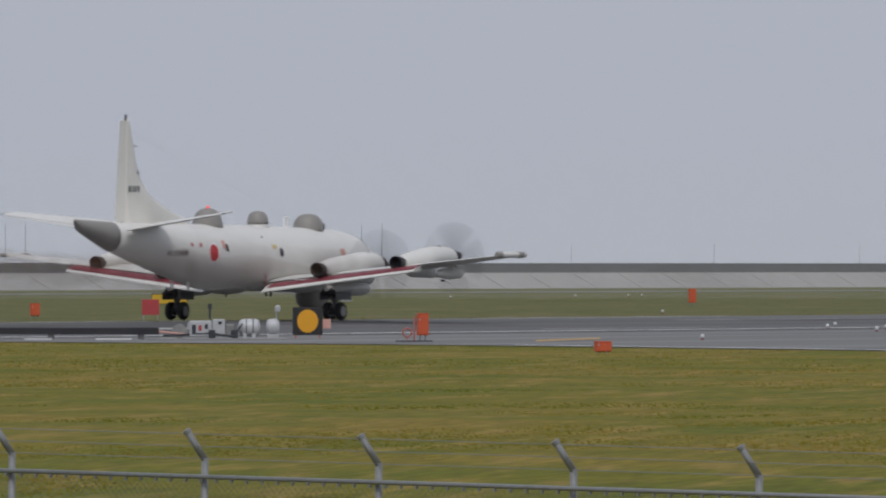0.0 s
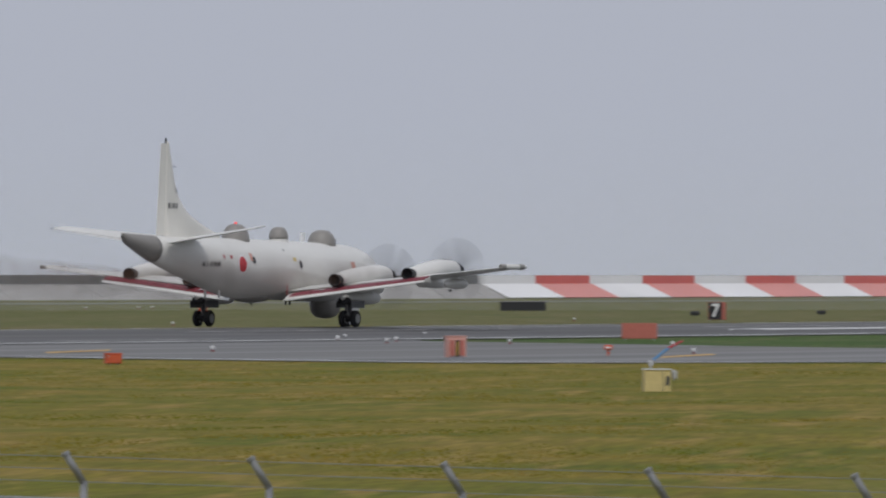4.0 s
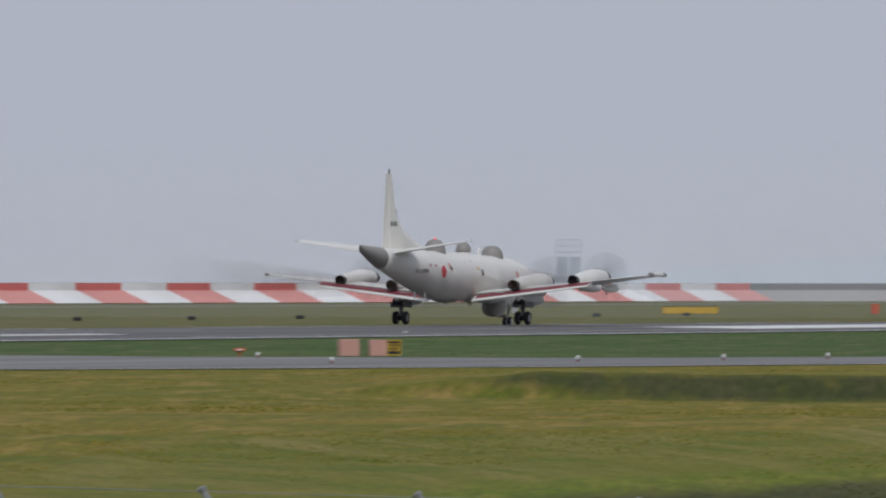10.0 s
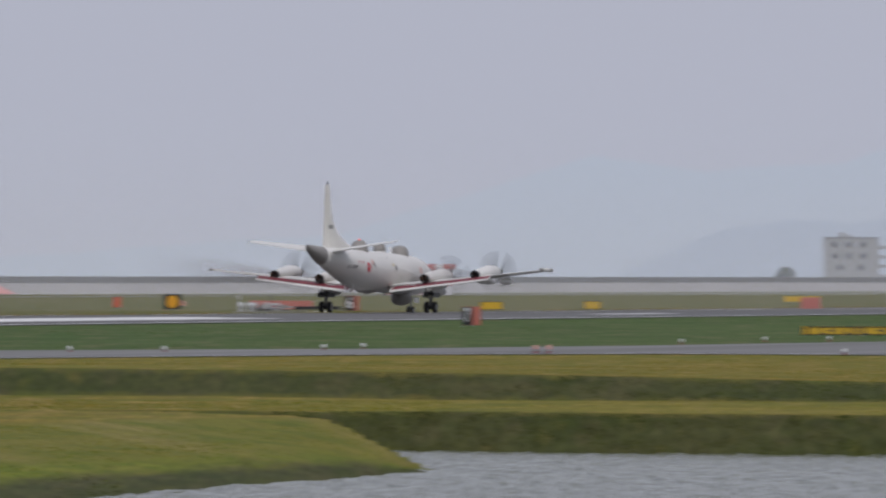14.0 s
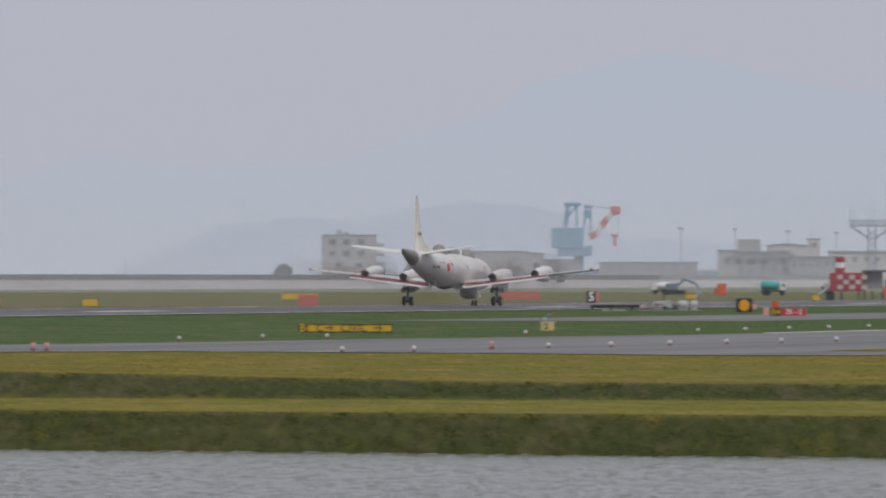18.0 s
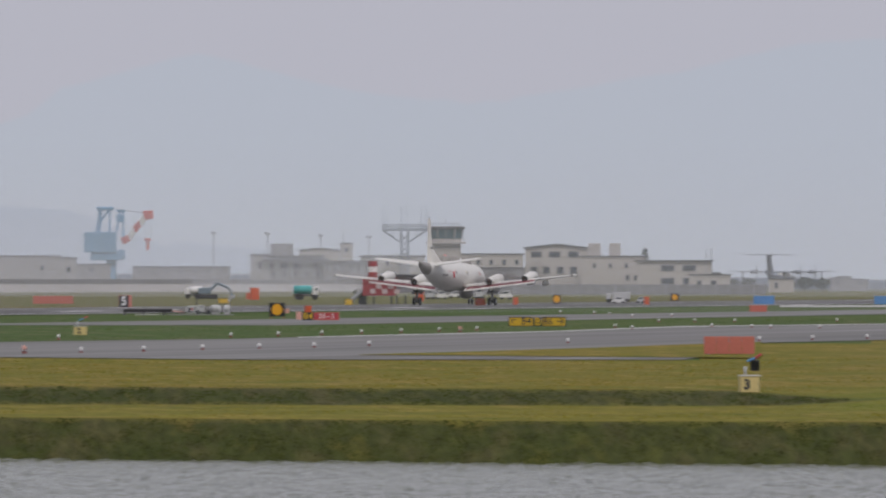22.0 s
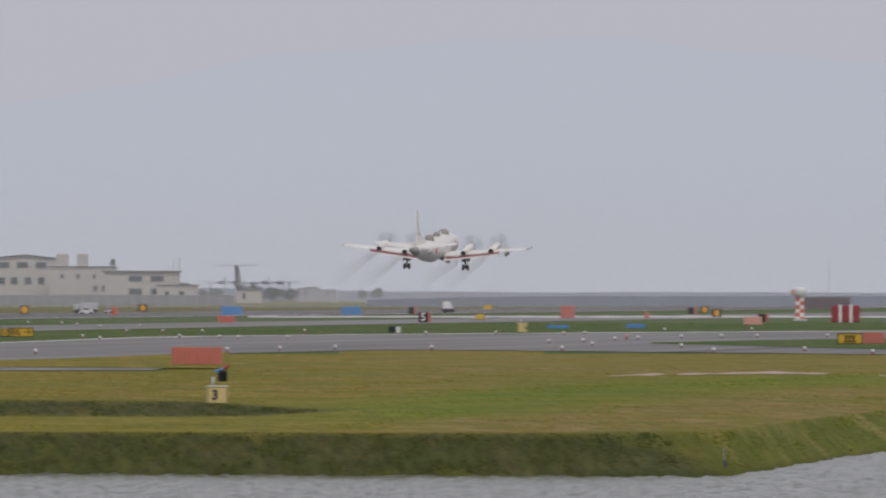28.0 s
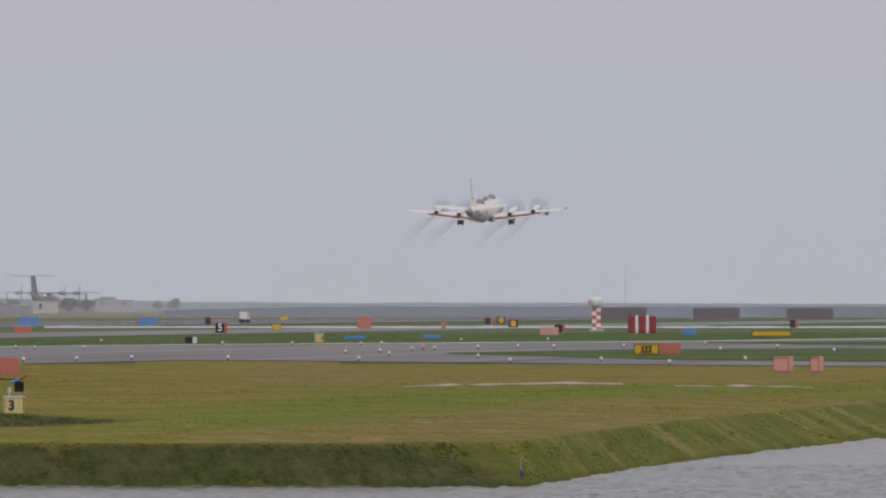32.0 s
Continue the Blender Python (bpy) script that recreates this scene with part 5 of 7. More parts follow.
def arrestor(b, d, k=1.0, long=9.0, mirror=1):
    ob = thing("arrestor_machine", place(b, d) @ Matrix.Diagonal((mirror * k, k, k, 1)), "white and grey arrestor machine with tanks and cables", "ground machine", "arrestor machines")
    part("engine_case", boxes((-0.75, 0, 0.52, 1.0, 1.0, 0.7), bevel=0.04), EQUIP, ob, "grey engine case")
    part("case_vent", boxes((-1.05, -0.51, 0.5, 0.18, 0.04, 0.4), (-0.5, -0.51, 0.62, 0.14, 0.04, 0.2), bevel=0.01), DARK, ob)
    part("warning_mark", boxes((-0.78, -0.51, 0.55, 0.14, 0.03, 0.24)), SIGN_RED, ob)
    part("control_case", boxes((0.05, -0.1, 0.56, 0.55, 0.9, 0.76), bevel=0.03), EQUIP, ob)
    part("control_panel", boxes((0.1, -0.57, 0.78, 0.16, 0.04, 0.12), bevel=0.01), BLACK, ob)
    part("cable_drum", tubes(((-1.7, -0.3, 0.42), (-1.7, 0.3, 0.42), 0.32), seg=18), MACHINE, ob, "dark grey cable drum")
    for vx, vy in ((0.75, -0.45), (-0.25, -0.6)):
        part("valve_block", boxes((vx, vy, 0.28, 0.3, 0.3, 0.38), bevel=0.03), DARK, ob)
    part("pump_case", boxes((0.55, 0.1, 0.45, 0.4, 0.7, 0.55), bevel=0.05), MACHINE, ob)
    part("exhaust_stack", tubes(((-0.35, 0, 0.95), (-0.35, 0, 1.45), 0.05), ((-0.35, 0, 1.4), (-0.35, 0, 1.62), 0.09)), DARK, ob, "dark exhaust stack")
    bm = bmesh.new()
    loft(bm, [[(x, r * math.cos(p), 0.56 + r * math.sin(p)) for p in np.linspace(0, 2 * math.pi, 23)[:-1]] for x, r in ((0.9, 0.13), (1.0, 0.34), (1.1, 0.4), (1.7, 0.4), (1.82, 0.33), (1.9, 0.1))])
    part("tank", bm, PALE_STEEL, ob, "pale grey round-ended tank", True)
    part("tank_strap", tubes(((1.25, 0, 0.56), (1.29, 0, 0.56), 0.415), ((1.55, 0, 0.56), (1.59, 0, 0.56), 0.415), seg=22), DARK, ob)
    bm = bmesh.new()
    loft(bm, [[(x, r * math.cos(p), 0.6 + r * math.sin(p)) for p in np.linspace(0, 2 * math.pi, 19)[:-1]] for x, r in ((2.15, 0.1), (2.22, 0.3), (2.32, 0.36), (2.6, 0.36), (2.7, 0.28), (2.74, 0.1))])
    part("small_tank", bm, PALE_STEEL, ob, "", True)
    part("tank_cradle", boxes((1.2, 0, 0.16, 0.18, 0.8, 0.32), (1.6, 0, 0.16, 0.18, 0.8, 0.32), (2.45, 0, 0.14, 0.5, 0.6, 0.28), bevel=0.02), EQUIP, ob)
    part("lamp_post", tubes(((2.55, 0, 0.2), (2.62, 0, 1.25), 0.035)), STEEL, ob)
    part("lamp_head", boxes((2.66, 0, 1.4, 0.26, 0.24, 0.32), bevel=0.07), EQUIP, ob, "grey lamp head")
    part("pipe", tubes(((-0.3, -0.55, 0.3), (0.7, -0.6, 0.18), 0.05), ((0.7, -0.6, 0.18), (1.1, -0.5, 0.75), 0.035), ((-2.4, -0.4, 0.22), (-0.4, -0.5, 0.32), 0.04)), DARK, ob, "black hose")
    part("guide_rail", tubes(((-2.9, -0.3, 0.42), (-0.9, -0.35, 0.22), 0.045)), PALE_PINK, ob, "rust-pink guide rail")
    part("frame_arm", tubes(((-2.8, 0, 0.5), (-1.2, 0, 0.5), 0.06), ((-1.4, 0, 0.2), (-1.25, 0, 0.8), 0.05)), EQUIP, ob)
    part("base_slab", boxes((0.0, 0, 0.05, 6.2, 1.8, 0.1), bevel=0.02), MACHINE, ob)
    part("tape_channel", boxes((-2.6 - long / 2, -0.3, 0.42, long, 0.3, 0.3), bevel=0.02), BLACK, ob, "black tape channel")
    for x in (-3.4, -3.4 - long * 0.42, -3.2 - long * 0.85):
        part("channel_stand", boxes((x, -0.05, 0.26, 0.3, 0.5, 0.52), bevel=0.02), MACHINE, ob)
    part("ground_plate", boxes((-4.6, -0.5, 0.06, 1.6, 0.8, 0.06), (-3.2 - long * 0.5, -0.5, 0.06, 1.2, 0.8, 0.06), bevel=0.01), WHITE, ob)
    return ob


arrestor(-29.64, 481, 1.0, 9.5)
circle_board(-29.165, 490.9, 1.36, 1.43)
cabinet(-28.558, 469.3, 0.47, 1.22, ORANGE, "orange steel equipment cabinet on a slab with a hoop post", 0.3, ring=True)
cabinet(-27.606, 412.1, 0.60, 0.41, ORANGE, "low orange box on the grass edge", 0.05, "junction box")
panel_board(-29.994, 663.8, 1.07, 1.24, SIGN_RED, "weathered red board on two legs beyond the runway", gap=0.3)
panel_board(-29.894, 896.8, 2.99, 0.98, YELLOW, "long yellow direction board with worn lettering beyond the runway", "sign", gap=0.1, edge=BLACK)
for r in ((-30.605, 685.2, 0.57, 0.89), (-27.134, 923.9, 0.6, 1.30), (-19.021, 1160.0, 0.75, 1.21)):
    cabinet(*r, ORANGE, "orange cabinet standing in far grass", 0.15)
cabinet(-25.798, 433.8, 0.77, 0.95, PALE_PINK, "pale pink and red sign box with yellow panels", 0.12, "sign box")
for k, mt in ((-0.16, PINK), (0.12, YELLOW), (0.36, PINK)):
    b, d, w, h = -25.798, 433.8, 0.77, 0.95
    panel_board(b + math.degrees(k * w / d), d - 0.55, w * 0.2, h * 0.85, mt, "narrow %s strip panel on the sign box" % ("yellow" if mt is YELLOW else "faded red"), "sign", gap=0.15, edge=BLACK if mt is YELLOW else None, thick=0.06)
panel_board(-24.826, 568.3, 1.86, 0.92, PINK, "plain faded red board on low legs in the grass", gap=0.1)
vb = wind_box(-24.737, 324.4, 0.83, 0.66)
vane_arm(vb, 0.84, 0.66, 1.35)
part("light_cover", boxes((0.55, 0.1, 0.5, 0.14, 0.3, 0.3), bevel=0.05), EQUIP, vb)
distance_board(-24.424, 814.8, 1.23, 1.44, "7")
panel_board(-25.441, 1042.7, 4.40, 0.98, BLACK, "long dark board seen from behind in far grass", gap=0.1)
for r in ((-24.991, 455.4, 0.36, 0.50), (-22.375, 502.4, 0.52, 0.39)):
    ob = thing("marker_light", place(*r[:2]), "orange marker light on a short post", "marker light", "orange marker lights")
    part("post", tubes(((0, 0, 0), (0, 0, r[3] * 0.6), 0.05)), ORANGE, ob)
    part("head", boxes((0, 0, r[3] * 0.75, r[2], 0.25, r[3] * 0.45), bevel=0.05), ORANGE, ob)
    part("band", boxes((0, -0.13, r[3] * 0.75, r[2] * 0.6, 0.02, r[3] * 0.15)), SUN_WHITE, ob)
for i in range(9):
    b, d = -22.63, 1013
    x, y = polar(b, d)
    y += (i - 3) * 27.0
    ob = thing("marker_box", pose(x, y, ground_z(x, y), 0, 0, 24), "low dark marker box in far grass", "marker box", "low marker boxes")
    part("case", boxes((0, 0, 0.2, 0.8, 0.5, 0.36), bevel=0.08), BLACK, ob)
    part("foot", boxes((0, 0, 0.03, 0.3, 0.3, 0.06)), STEEL, ob)
panel_board(-21.801, 494.7, 0.90, 0.82, PALE_PINK, "bleached pink sign box seen from behind", "sign", gap=0.06, thick=0.5, turn=20)
panel_board(-21.647, 494.7, 0.77, 0.80, PALE_PINK, "bleached pale pink sign box beside a black sign", "sign", gap=0.06, thick=0.5, turn=12)
panel_board(-21.564, 498.5, 0.68, 0.78, BLACK, "black and yellow location sign box", "sign", gap=0.06, text="B5", ink=YELLOW, edge=YELLOW, thick=0.3, turn=8)
panel_board(-19.995, 1184.1, 6.17, 0.93, YELLOW, "long yellow direction sign beyond the runway", "sign", gap=0.1, edge=BLACK)
panel_board(-19.938, 1206.9, 0.63, 0.75, BLACK, "short black insert on the yellow direction sign", "sign", gap=0.1, thick=0.25)
circle_board(-18.728, 1074.7, 1.68, 1.68)
arrestor(-18.23, 1039, 1.0, 4.5, -1)
panel_board(-18.153, 1122.7, 6.55, 0.94, PINK, "long faded red low container beyond the runway", "container", gap=0.05, thick=2.2)
distance_board(-17.790, 1052.8, 1.26, 1.54, "6", PINK, -35)
distance_board(-17.168, 728.6, 1.30, 1.37, "7", PINK, -56)
for r in ((-17.043, 1092.4, 2.22, 0.91), (-16.510, 1111.7, 1.74, 0.93)):
    panel_board(*r, YELLOW, "small yellow sign with worn lettering in far grass", "sign", gap=0.1, edge=BLACK)
s = panel_board(-15.141, 615.9, 4.88, 0.55, YELLOW, "long yellow sign with black direction lettering", "sign", gap=0.06, text="C\u2192  CIVIL  \u2192", ink=DARK, edge=BLACK)
panel_board(-15.388, 615.9, 0.45, 0.55, BLACK, "black location panel beside the long yellow sign", "sign", gap=0.06, text="B", ink=YELLOW)
panel_board(-14.238, 1479.8, 5.47, 1.08, PINK, "long low faded red container far across the field", "container", gap=0.02, thick=2)
panel_board(-15.359, 1116.6, 2.04, 1.28, PINK, "faded red board beyond the runway", gap=0.1)
panel_board(-15.402, 1455.3, 4.85, 0.83, YELLOW, "yellow board beyond the runway", "sign", gap=0.1)
distance_board(-13.863, 1243.1, 1.36, 1.49, "5")
arrestor(-13.46, 1005, 1.0, 4.5)
circle_board(-13.056, 917.3, 1.34, 1.34)
panel_board(-12.795, 867.2, 2.03, 0.68, SIGN_RED, "red sign with white numerals in the grass", "sign", gap=0.05, text="20 - 2", ink=SUN_WHITE, edge=PINK)
panel_board(-12.892, 867.2, 0.90, 0.68, BLACK, "black location sign with yellow lettering", "sign", gap=0.05, text="B4", ink=YELLOW)
panel_board(-12.940, 879.2, 0.46, 0.69, PALE_PINK, "small pale pink end board of the sign", gap=0.05)
cabinet(-12.893, 1020.9, 0.58, 0.80, ORANGE, "small orange cabinet behind the sign", 0.1)
panel_board(-11.767, 754.1, 1.73, 0.71, YELLOW, "yellow direction sign with black arrow and lettering", "sign", gap=0.05, text="\u2196 B4", ink=DARK, edge=BLACK)
panel_board(-11.680, 754.1, 0.47, 0.67, BLACK, "black location panel between yellow signs", "sign", gap=0.05, text="B", ink=YELLOW)
panel_board(-11.595, 754.1, 1.69, 0.71, YELLOW, "yellow direction sign with black lettering and arrow", "sign", gap=0.05, text="B6 \u2192", ink=DARK, edge=BLACK)
panel_board(-10.668, 471.9, 2.21, 0.84, PINK, "large plain board of faded red panels on short feet", gap=0.08, split=4)
vb = wind_box(-10.562, 312.8, 0.60, 0.47, "3")
vane_arm(vb, 0.64, 0.6, 0.8)
bm = bmesh.new()
loft(bm, [[(0.16 + r * math.cos(p), r * math.sin(p), z) for p in np.linspace(0, 2 * math.pi, 19)[:-1]] for z, r in ((0.62, 0.1), (0.64, 0.14), (0.72, 0.13), (0.73, 0.15), (0.81, 0.13), (0.82, 0.15), (0.9, 0.13), (0.91, 0.14), (0.94, 0.1))])
part("sensor_stack", bm, BLACK, vb, "black ribbed sensor stack", True)
for r in ((-10.485, 1420.2, 2.74, 1.18), (-9.854, 1440.1, 2.48, 1.13), (-8.763, 930.0, 1.84, 0.29), (-8.353, 943.8, 1.62, 0.34), (-6.994, 1038.4, 1.35, 0.59)):
    panel_board(*r, BLUE, "bright blue sheeted stack on the field", "covered stack", gap=0.02, thick=1.0, group="blue stacks")
for r in ((-10.515, 1096.2, 1.77, 0.69), (-8.711, 1266.8, 1.65, 1.45), (-8.292, 1266.8, 0.53, 0.79)):
    panel_board(*r, PINK, "faded red board far down the field", gap=0.05, group="far red boards")
distance_board(-9.472, 1071.9, 1.06, 1.12, "5")
for r in ((-7.685, 1092.4, 0.91, 0.91), (-8.059, 1446.8, 0.98, 1.05), (-9.536, 1478.0, 0.92, 1.08), (-6.448, 1274.6, 0.80, 1.06)):
    distance_board(*r, "")
for r in ((-7.924, 1274.6, 1.13, 1.06), (-7.988, 1478.0, 1.08, 1.15), (-10.955, 1605.5, 1.34, 1.25), (-11.579, 1420.2, 1.04, 1.33)):
    circle_board(*r, False)
for r in ((-9.132, 1833.5, 1.43, 0.86), (-9.174, 1194.2, 1.06, 0.75), (-13.334, 1480.1, 1.70, 0.77), (-12.677, 1381.0, 1.01, 0.86)):
    panel_board(*r, YELLOW, "small yellow board far down the field", "sign", gap=0.05, edge=BLACK, group="far yellow signs")
wind_box(-8.950, 855.9, 0.71, 0.71)
vane_arm(wind_box(-14.095, 647.1, 0.81, 0.51, "2"), 0.8, 0.6, 0.8)
panel_board(-9.638, 833.5, 0.56, 0.52, BLACK, "low dark box with a pale end in the grass", "box", gap=0.02, thick=0.6)
panel_board(-9.606, 833.5, 0.35, 0.48, WHITE, "pale box beside a dark box in the grass", "box", gap=0.02, thick=0.5)
ob = panel_board(-7.221, 648.7, 1.49, 0.74, YELLOW, "yellow sign with three upright black bars", "sign", gap=0.08, edge=BLACK)
b, d, w, h = -7.221, 648.7, 1.49, 0.74
for i in range(3):
    part("bar", boxes(((i - 1) * w * 0.15, -0.09, h * 0.54, w * 0.07, 0.03, h * 0.5)), BLACK, ob)
for z in (0.31, 0.77):
    part("cross_bar", boxes((0, -0.09, h * z, w * 0.5, 0.03, h * 0.07)), BLACK, ob)
panel_board(-7.096, 655.3, 1.30, 0.75, PINK, "faded red panel beside the yellow sign", gap=0.08, split=3)
for r in ((-6.499, 497.5, 0.78, 0.75), (-6.321, 497.5, 0.44, 0.75)):
    panel_board(*r, PALE_PINK, "bleached pink sign box in the grass", "sign", gap=0.05, thick=0.6, turn=-20, edge=PINK)
panel_board(-7.733, 1024.9, 1.76, 0.80, PALE_PINK, "pale pink low sign box in far grass", "sign", gap=0.04, thick=0.5)
s = panel_board(-6.560, 992.7, 3.57, 0.57, YELLOW, "long yellow sign with worn black lettering far off", "sign", gap=0.04, edge=BLACK)

# taxiway edge lights
for b, d in ((-27.08, 480), (-26.42, 564), (-26.38, 580), (-26.16, 541), (-28.41, 1082), (-27.75, 1121), (-27.47, 1141), (-27.40, 1141), (-27.29, 741), (-26.43, 568), (-26.38, 568), (-26.11, 554), (-25.51, 535), (-24.54, 465),
             (-25.96, 600), (-25.17, 815), (-24.34, 636), (-24.65, 514), (-22.28, 487), (-21.89, 453), (-20.59, 463), (-21.89, 453), (-19.82, 473), (-22.28, 487), (-19.83, 475), (-19.27, 482), (-18.77, 482), (-17.93, 493), (-17.72, 501), (-22.19, 708), (-21.50, 708)):
    edge_light(b, d)
for b, d in ((-14.80, 466), (-14.09, 487), (-13.76, 495), (-13.45, 506), (-13.15, 515), (-12.86, 523), (-12.57, 536), (-14.21, 596), (-13.30, 619), (-13.05, 631), (-12.82, 644), (-12.61, 657), (-12.40, 671), (-12.20, 685), (-12.00, 700), (-11.52, 559),
             (-17.71, 500), (-16.04, 538), (-15.60, 557), (-15.26, 562), (-15.18, 464), (-14.81, 475), (-14.22, 599),
             (-11.53, 558), (-10.51, 578), (-10.23, 589), (-9.94, 600), (-11.18, 714), (-10.76, 747), (-11.27, 739), (-10.19, 730), (-10.19, 744), (-9.43, 598),
             (-11.04, 836), (-10.85, 836), (-10.64, 836), (-11.18, 948), (-10.97, 962), (-11.30, 1009), (-11.38, 1042), (-11.56, 1059)):
    edge_light(b, d)
for b, d in ((-10.55, 737), (-10.45, 729), (-10.42, 746), (-10.19, 729), (-10.52, 583), (-10.24, 588), (-9.95, 593), (-9.43, 588), (-9.09, 802), (-8.73, 792), (-8.62, 802), (-8.81, 668), (-8.58, 641), (-8.63, 682), (-8.46, 704), (-8.34, 720), (-8.74, 588), (-8.11, 616),
             (-7.94, 572), (-8.11, 737), (-7.90, 746), (-8.20, 868), (-7.74, 880), (-7.71, 746), (-7.46, 583), (-7.10, 557), (-7.34, 754), (-6.83, 704), (-6.70, 588), (-6.53, 746), (-6.23, 689), (-9.46, 802), (-10.10, 845), (-6.91, 802)):
    edge_light(b, d)
for b, d in ((-16.81, 471), (-16.78, 485), (-16.74, 471), (-14.39, 482), (-14.38, 483), (-12.09, 678), (-8.40, 720)):
    edge_light(b, d, True, 1.1)

# sandy wear in the grass
SAND = paint("bare_sand", (0.42, 0.33, 0.26), 0.9, vary=0.25, scale=0.3, fine=3)
for tab in ([(-8.50, 420, -8.50, 414), (-8.25, 434, -8.25, 417), (-7.95, 437, -7.95, 420), (-7.65, 449, -7.65, 420), (-7.34, 434, -7.34, 425)],
            [(-7.07, 422, -7.07, 417), (-6.76, 428, -6.76, 414), (-6.34, 417, -6.34, 411)]):
    bm = bmesh.new()
    bb = np.linspace(tab[0][0], tab[-1][0], 60)
    rings = []
    for q in bb:
        d1, d0 = np.interp(q, [r[0] for r in tab], [r[1] for r in tab]), np.interp(q, [r[2] for r in tab], [r[3] for r in tab])
        mid, half = (d1 + d0) / 2, max(0.12, (d1 - d0) / 2 * (0.4 + 0.9 * noise.noise((q * 9, 0, 0))))
        mid += 2.0 * noise.noise((q * 4, 5, 0))
        rings.append([(*polar(q, mid + half * s), ground_z(*polar(q, mid)) + 0.02) for s in (-1, 1)])
    loft(bm, rings, close=False)
    for fc in bm.faces:
        if fc.normal.z < 0:
            fc.normal_flip()
    tagged(part("bare_patch", bm, SAND), "bare sandy patch worn into the grass", "bare ground", kind="structure")


# a grey heron on the bank
def heron(b, d, h):
    ob = thing("heron", pose(*polar(b, d), LAKE + drop(*polar(b, d)), 0, 0, 172) @ Matrix.Diagonal((h, h, h, 1)), "grey wading bird standing at the waterline", "bird")
    feather, pale, leg = paint("heron_grey", (0.17, 0.18, 0.2), 0.8, vary=0.2, scale=8), paint("heron_pale", (0.3, 0.3, 0.3), 0.8, vary=0.1, scale=8), paint("heron_leg", (0.2, 0.16, 0.1), 0.7)
    bm = bmesh.new()
    loft(bm, [[(r * 0.8 * math.cos(p), y, z + r * math.sin(p)) for p in np.linspace(0, 2 * math.pi, 15)[:-1]] for y, z, r in ((-0.12, 0.3, 0.02), (-0.07, 0.38, 0.07), (0.01, 0.48, 0.09), (0.07, 0.56, 0.07), (0.1, 0.62, 0.04))])
    part("body", bm, feather, ob, "", True)
    part("neck", tubes(((0, 0.09, 0.58), (0, 0.12, 0.72), 0.035, 0.025), ((0, 0.12, 0.72), (0, 0.1, 0.92), 0.025, 0.022)), pale, ob)
    part("head", loft(bmesh.new(), [ring_y(y, 0.94, r, r, 10) for y, r in ((0.05, 0.01), (0.07, 0.03), (0.13, 0.035), (0.18, 0.02))]), pale, ob, "", True)
    part("bill", tubes(((0, 0.17, 0.94), (0, 0.32, 0.92), 0.013, 0.003)), YELLOW, ob)
    for x in (-0.04, 0.04):
        part("leg", tubes(((x, 0.0, 0.0), (x, 0.02, 0.4), 0.012)), leg, ob)


heron(-7.88, 261, 0.7)


# grass standing on the field and the banks
def tuft_paint(name, greens, turn=-18):
    """The tones of the turf, changing from bunch to bunch."""
    m = bpy.data.materials.new(name)
    n, l, b = nodes_of(m)
    color = grass_color(n, l, grass_layers(n, l, 0.04, (1.0, 0.2), turn), greens)
    geo, mr, sc = n.new("ShaderNodeNewGeometry"), n.new("ShaderNodeMapRange"), n.new("ShaderNodeVectorMath")
    mr.inputs[3].default_value, mr.inputs[4].default_value = 0.88, 1.16
    sc.operation = "SCALE"
    l.new(geo.outputs["Random Per Island"], mr.inputs[0]), l.new(color, sc.inputs[0]), l.new(mr.outputs[0], sc.inputs["Scale"])
    l.new(sc.outputs[0], b.inputs["Base Color"])
    b.inputs["Roughness"].default_value, b.inputs["Specular IOR Level"].default_value = 0.9, 0.15
    return m


def tufts(name, spots, tall, material, label, seed=1):
    """Fans of three tapered leaves, joined into one island each; spots: x, y, z and a size."""
    rng = np.random.default_rng(seed)
    p = np.array(spots)
    k = len(p)
    h = tall * p[:, 3] * rng.uniform(0.45, 1.15, k)
    turn = np.arctan2(-p[:, 0], p[:, 1]) + rng.uniform(-0.6, 0.6, k)
    wide = 0.02 + h * rng.uniform(0.5, 1.0, k)
    ux, uy = np.cos(turn) * wide, np.sin(turn) * wide
    lx, ly = h * rng.uniform(-0.5, 0.5, k), h * rng.uniform(-0.5, 0.5, k)
    base = p[:, 2] - 0.015
    v = np.empty((k, 6, 3))
    for i, (side, up, lean) in enumerate(((-0.5, 0, 0), (0.5, 0, 0), (1.0, 0.75, 0.7), (0.3, 0.45, 0.3), (-0.05, 1.0, 1.0), (-0.9, 0.7, 0.9))):
        v[:, i, 0], v[:, i, 1], v[:, i, 2] = p[:, 0] + ux * side + lx * lean, p[:, 1] + uy * side + ly * lean, base + h * up
    idx = np.arange(k)[:, None] * 6
    tris = np.concatenate([idx + np.array([[0, 1, 3]]), idx + np.array([[1, 2, 3]]), idx + np.array([[0, 3, 4]]), idx + np.array([[0, 4, 5]])])
    me = bpy.data.meshes.new(name)
    me.from_pydata(v.reshape(-1, 3).tolist(), [], tris.tolist())
    # leaves scatter light much as the turf under them does
    nrm = np.stack([rng.uniform(-0.2, 0.2, k), rng.uniform(-0.5, 0.0, k), np.ones(k)], 1)
    me.shade_smooth()
    me.normals_split_custom_set_from_vertices(np.repeat(nrm / np.linalg.norm(nrm, axis=1)[:, None], 6, 0).tolist())
    tagged(part(name, me, material), label, "grass", kind="stuff")


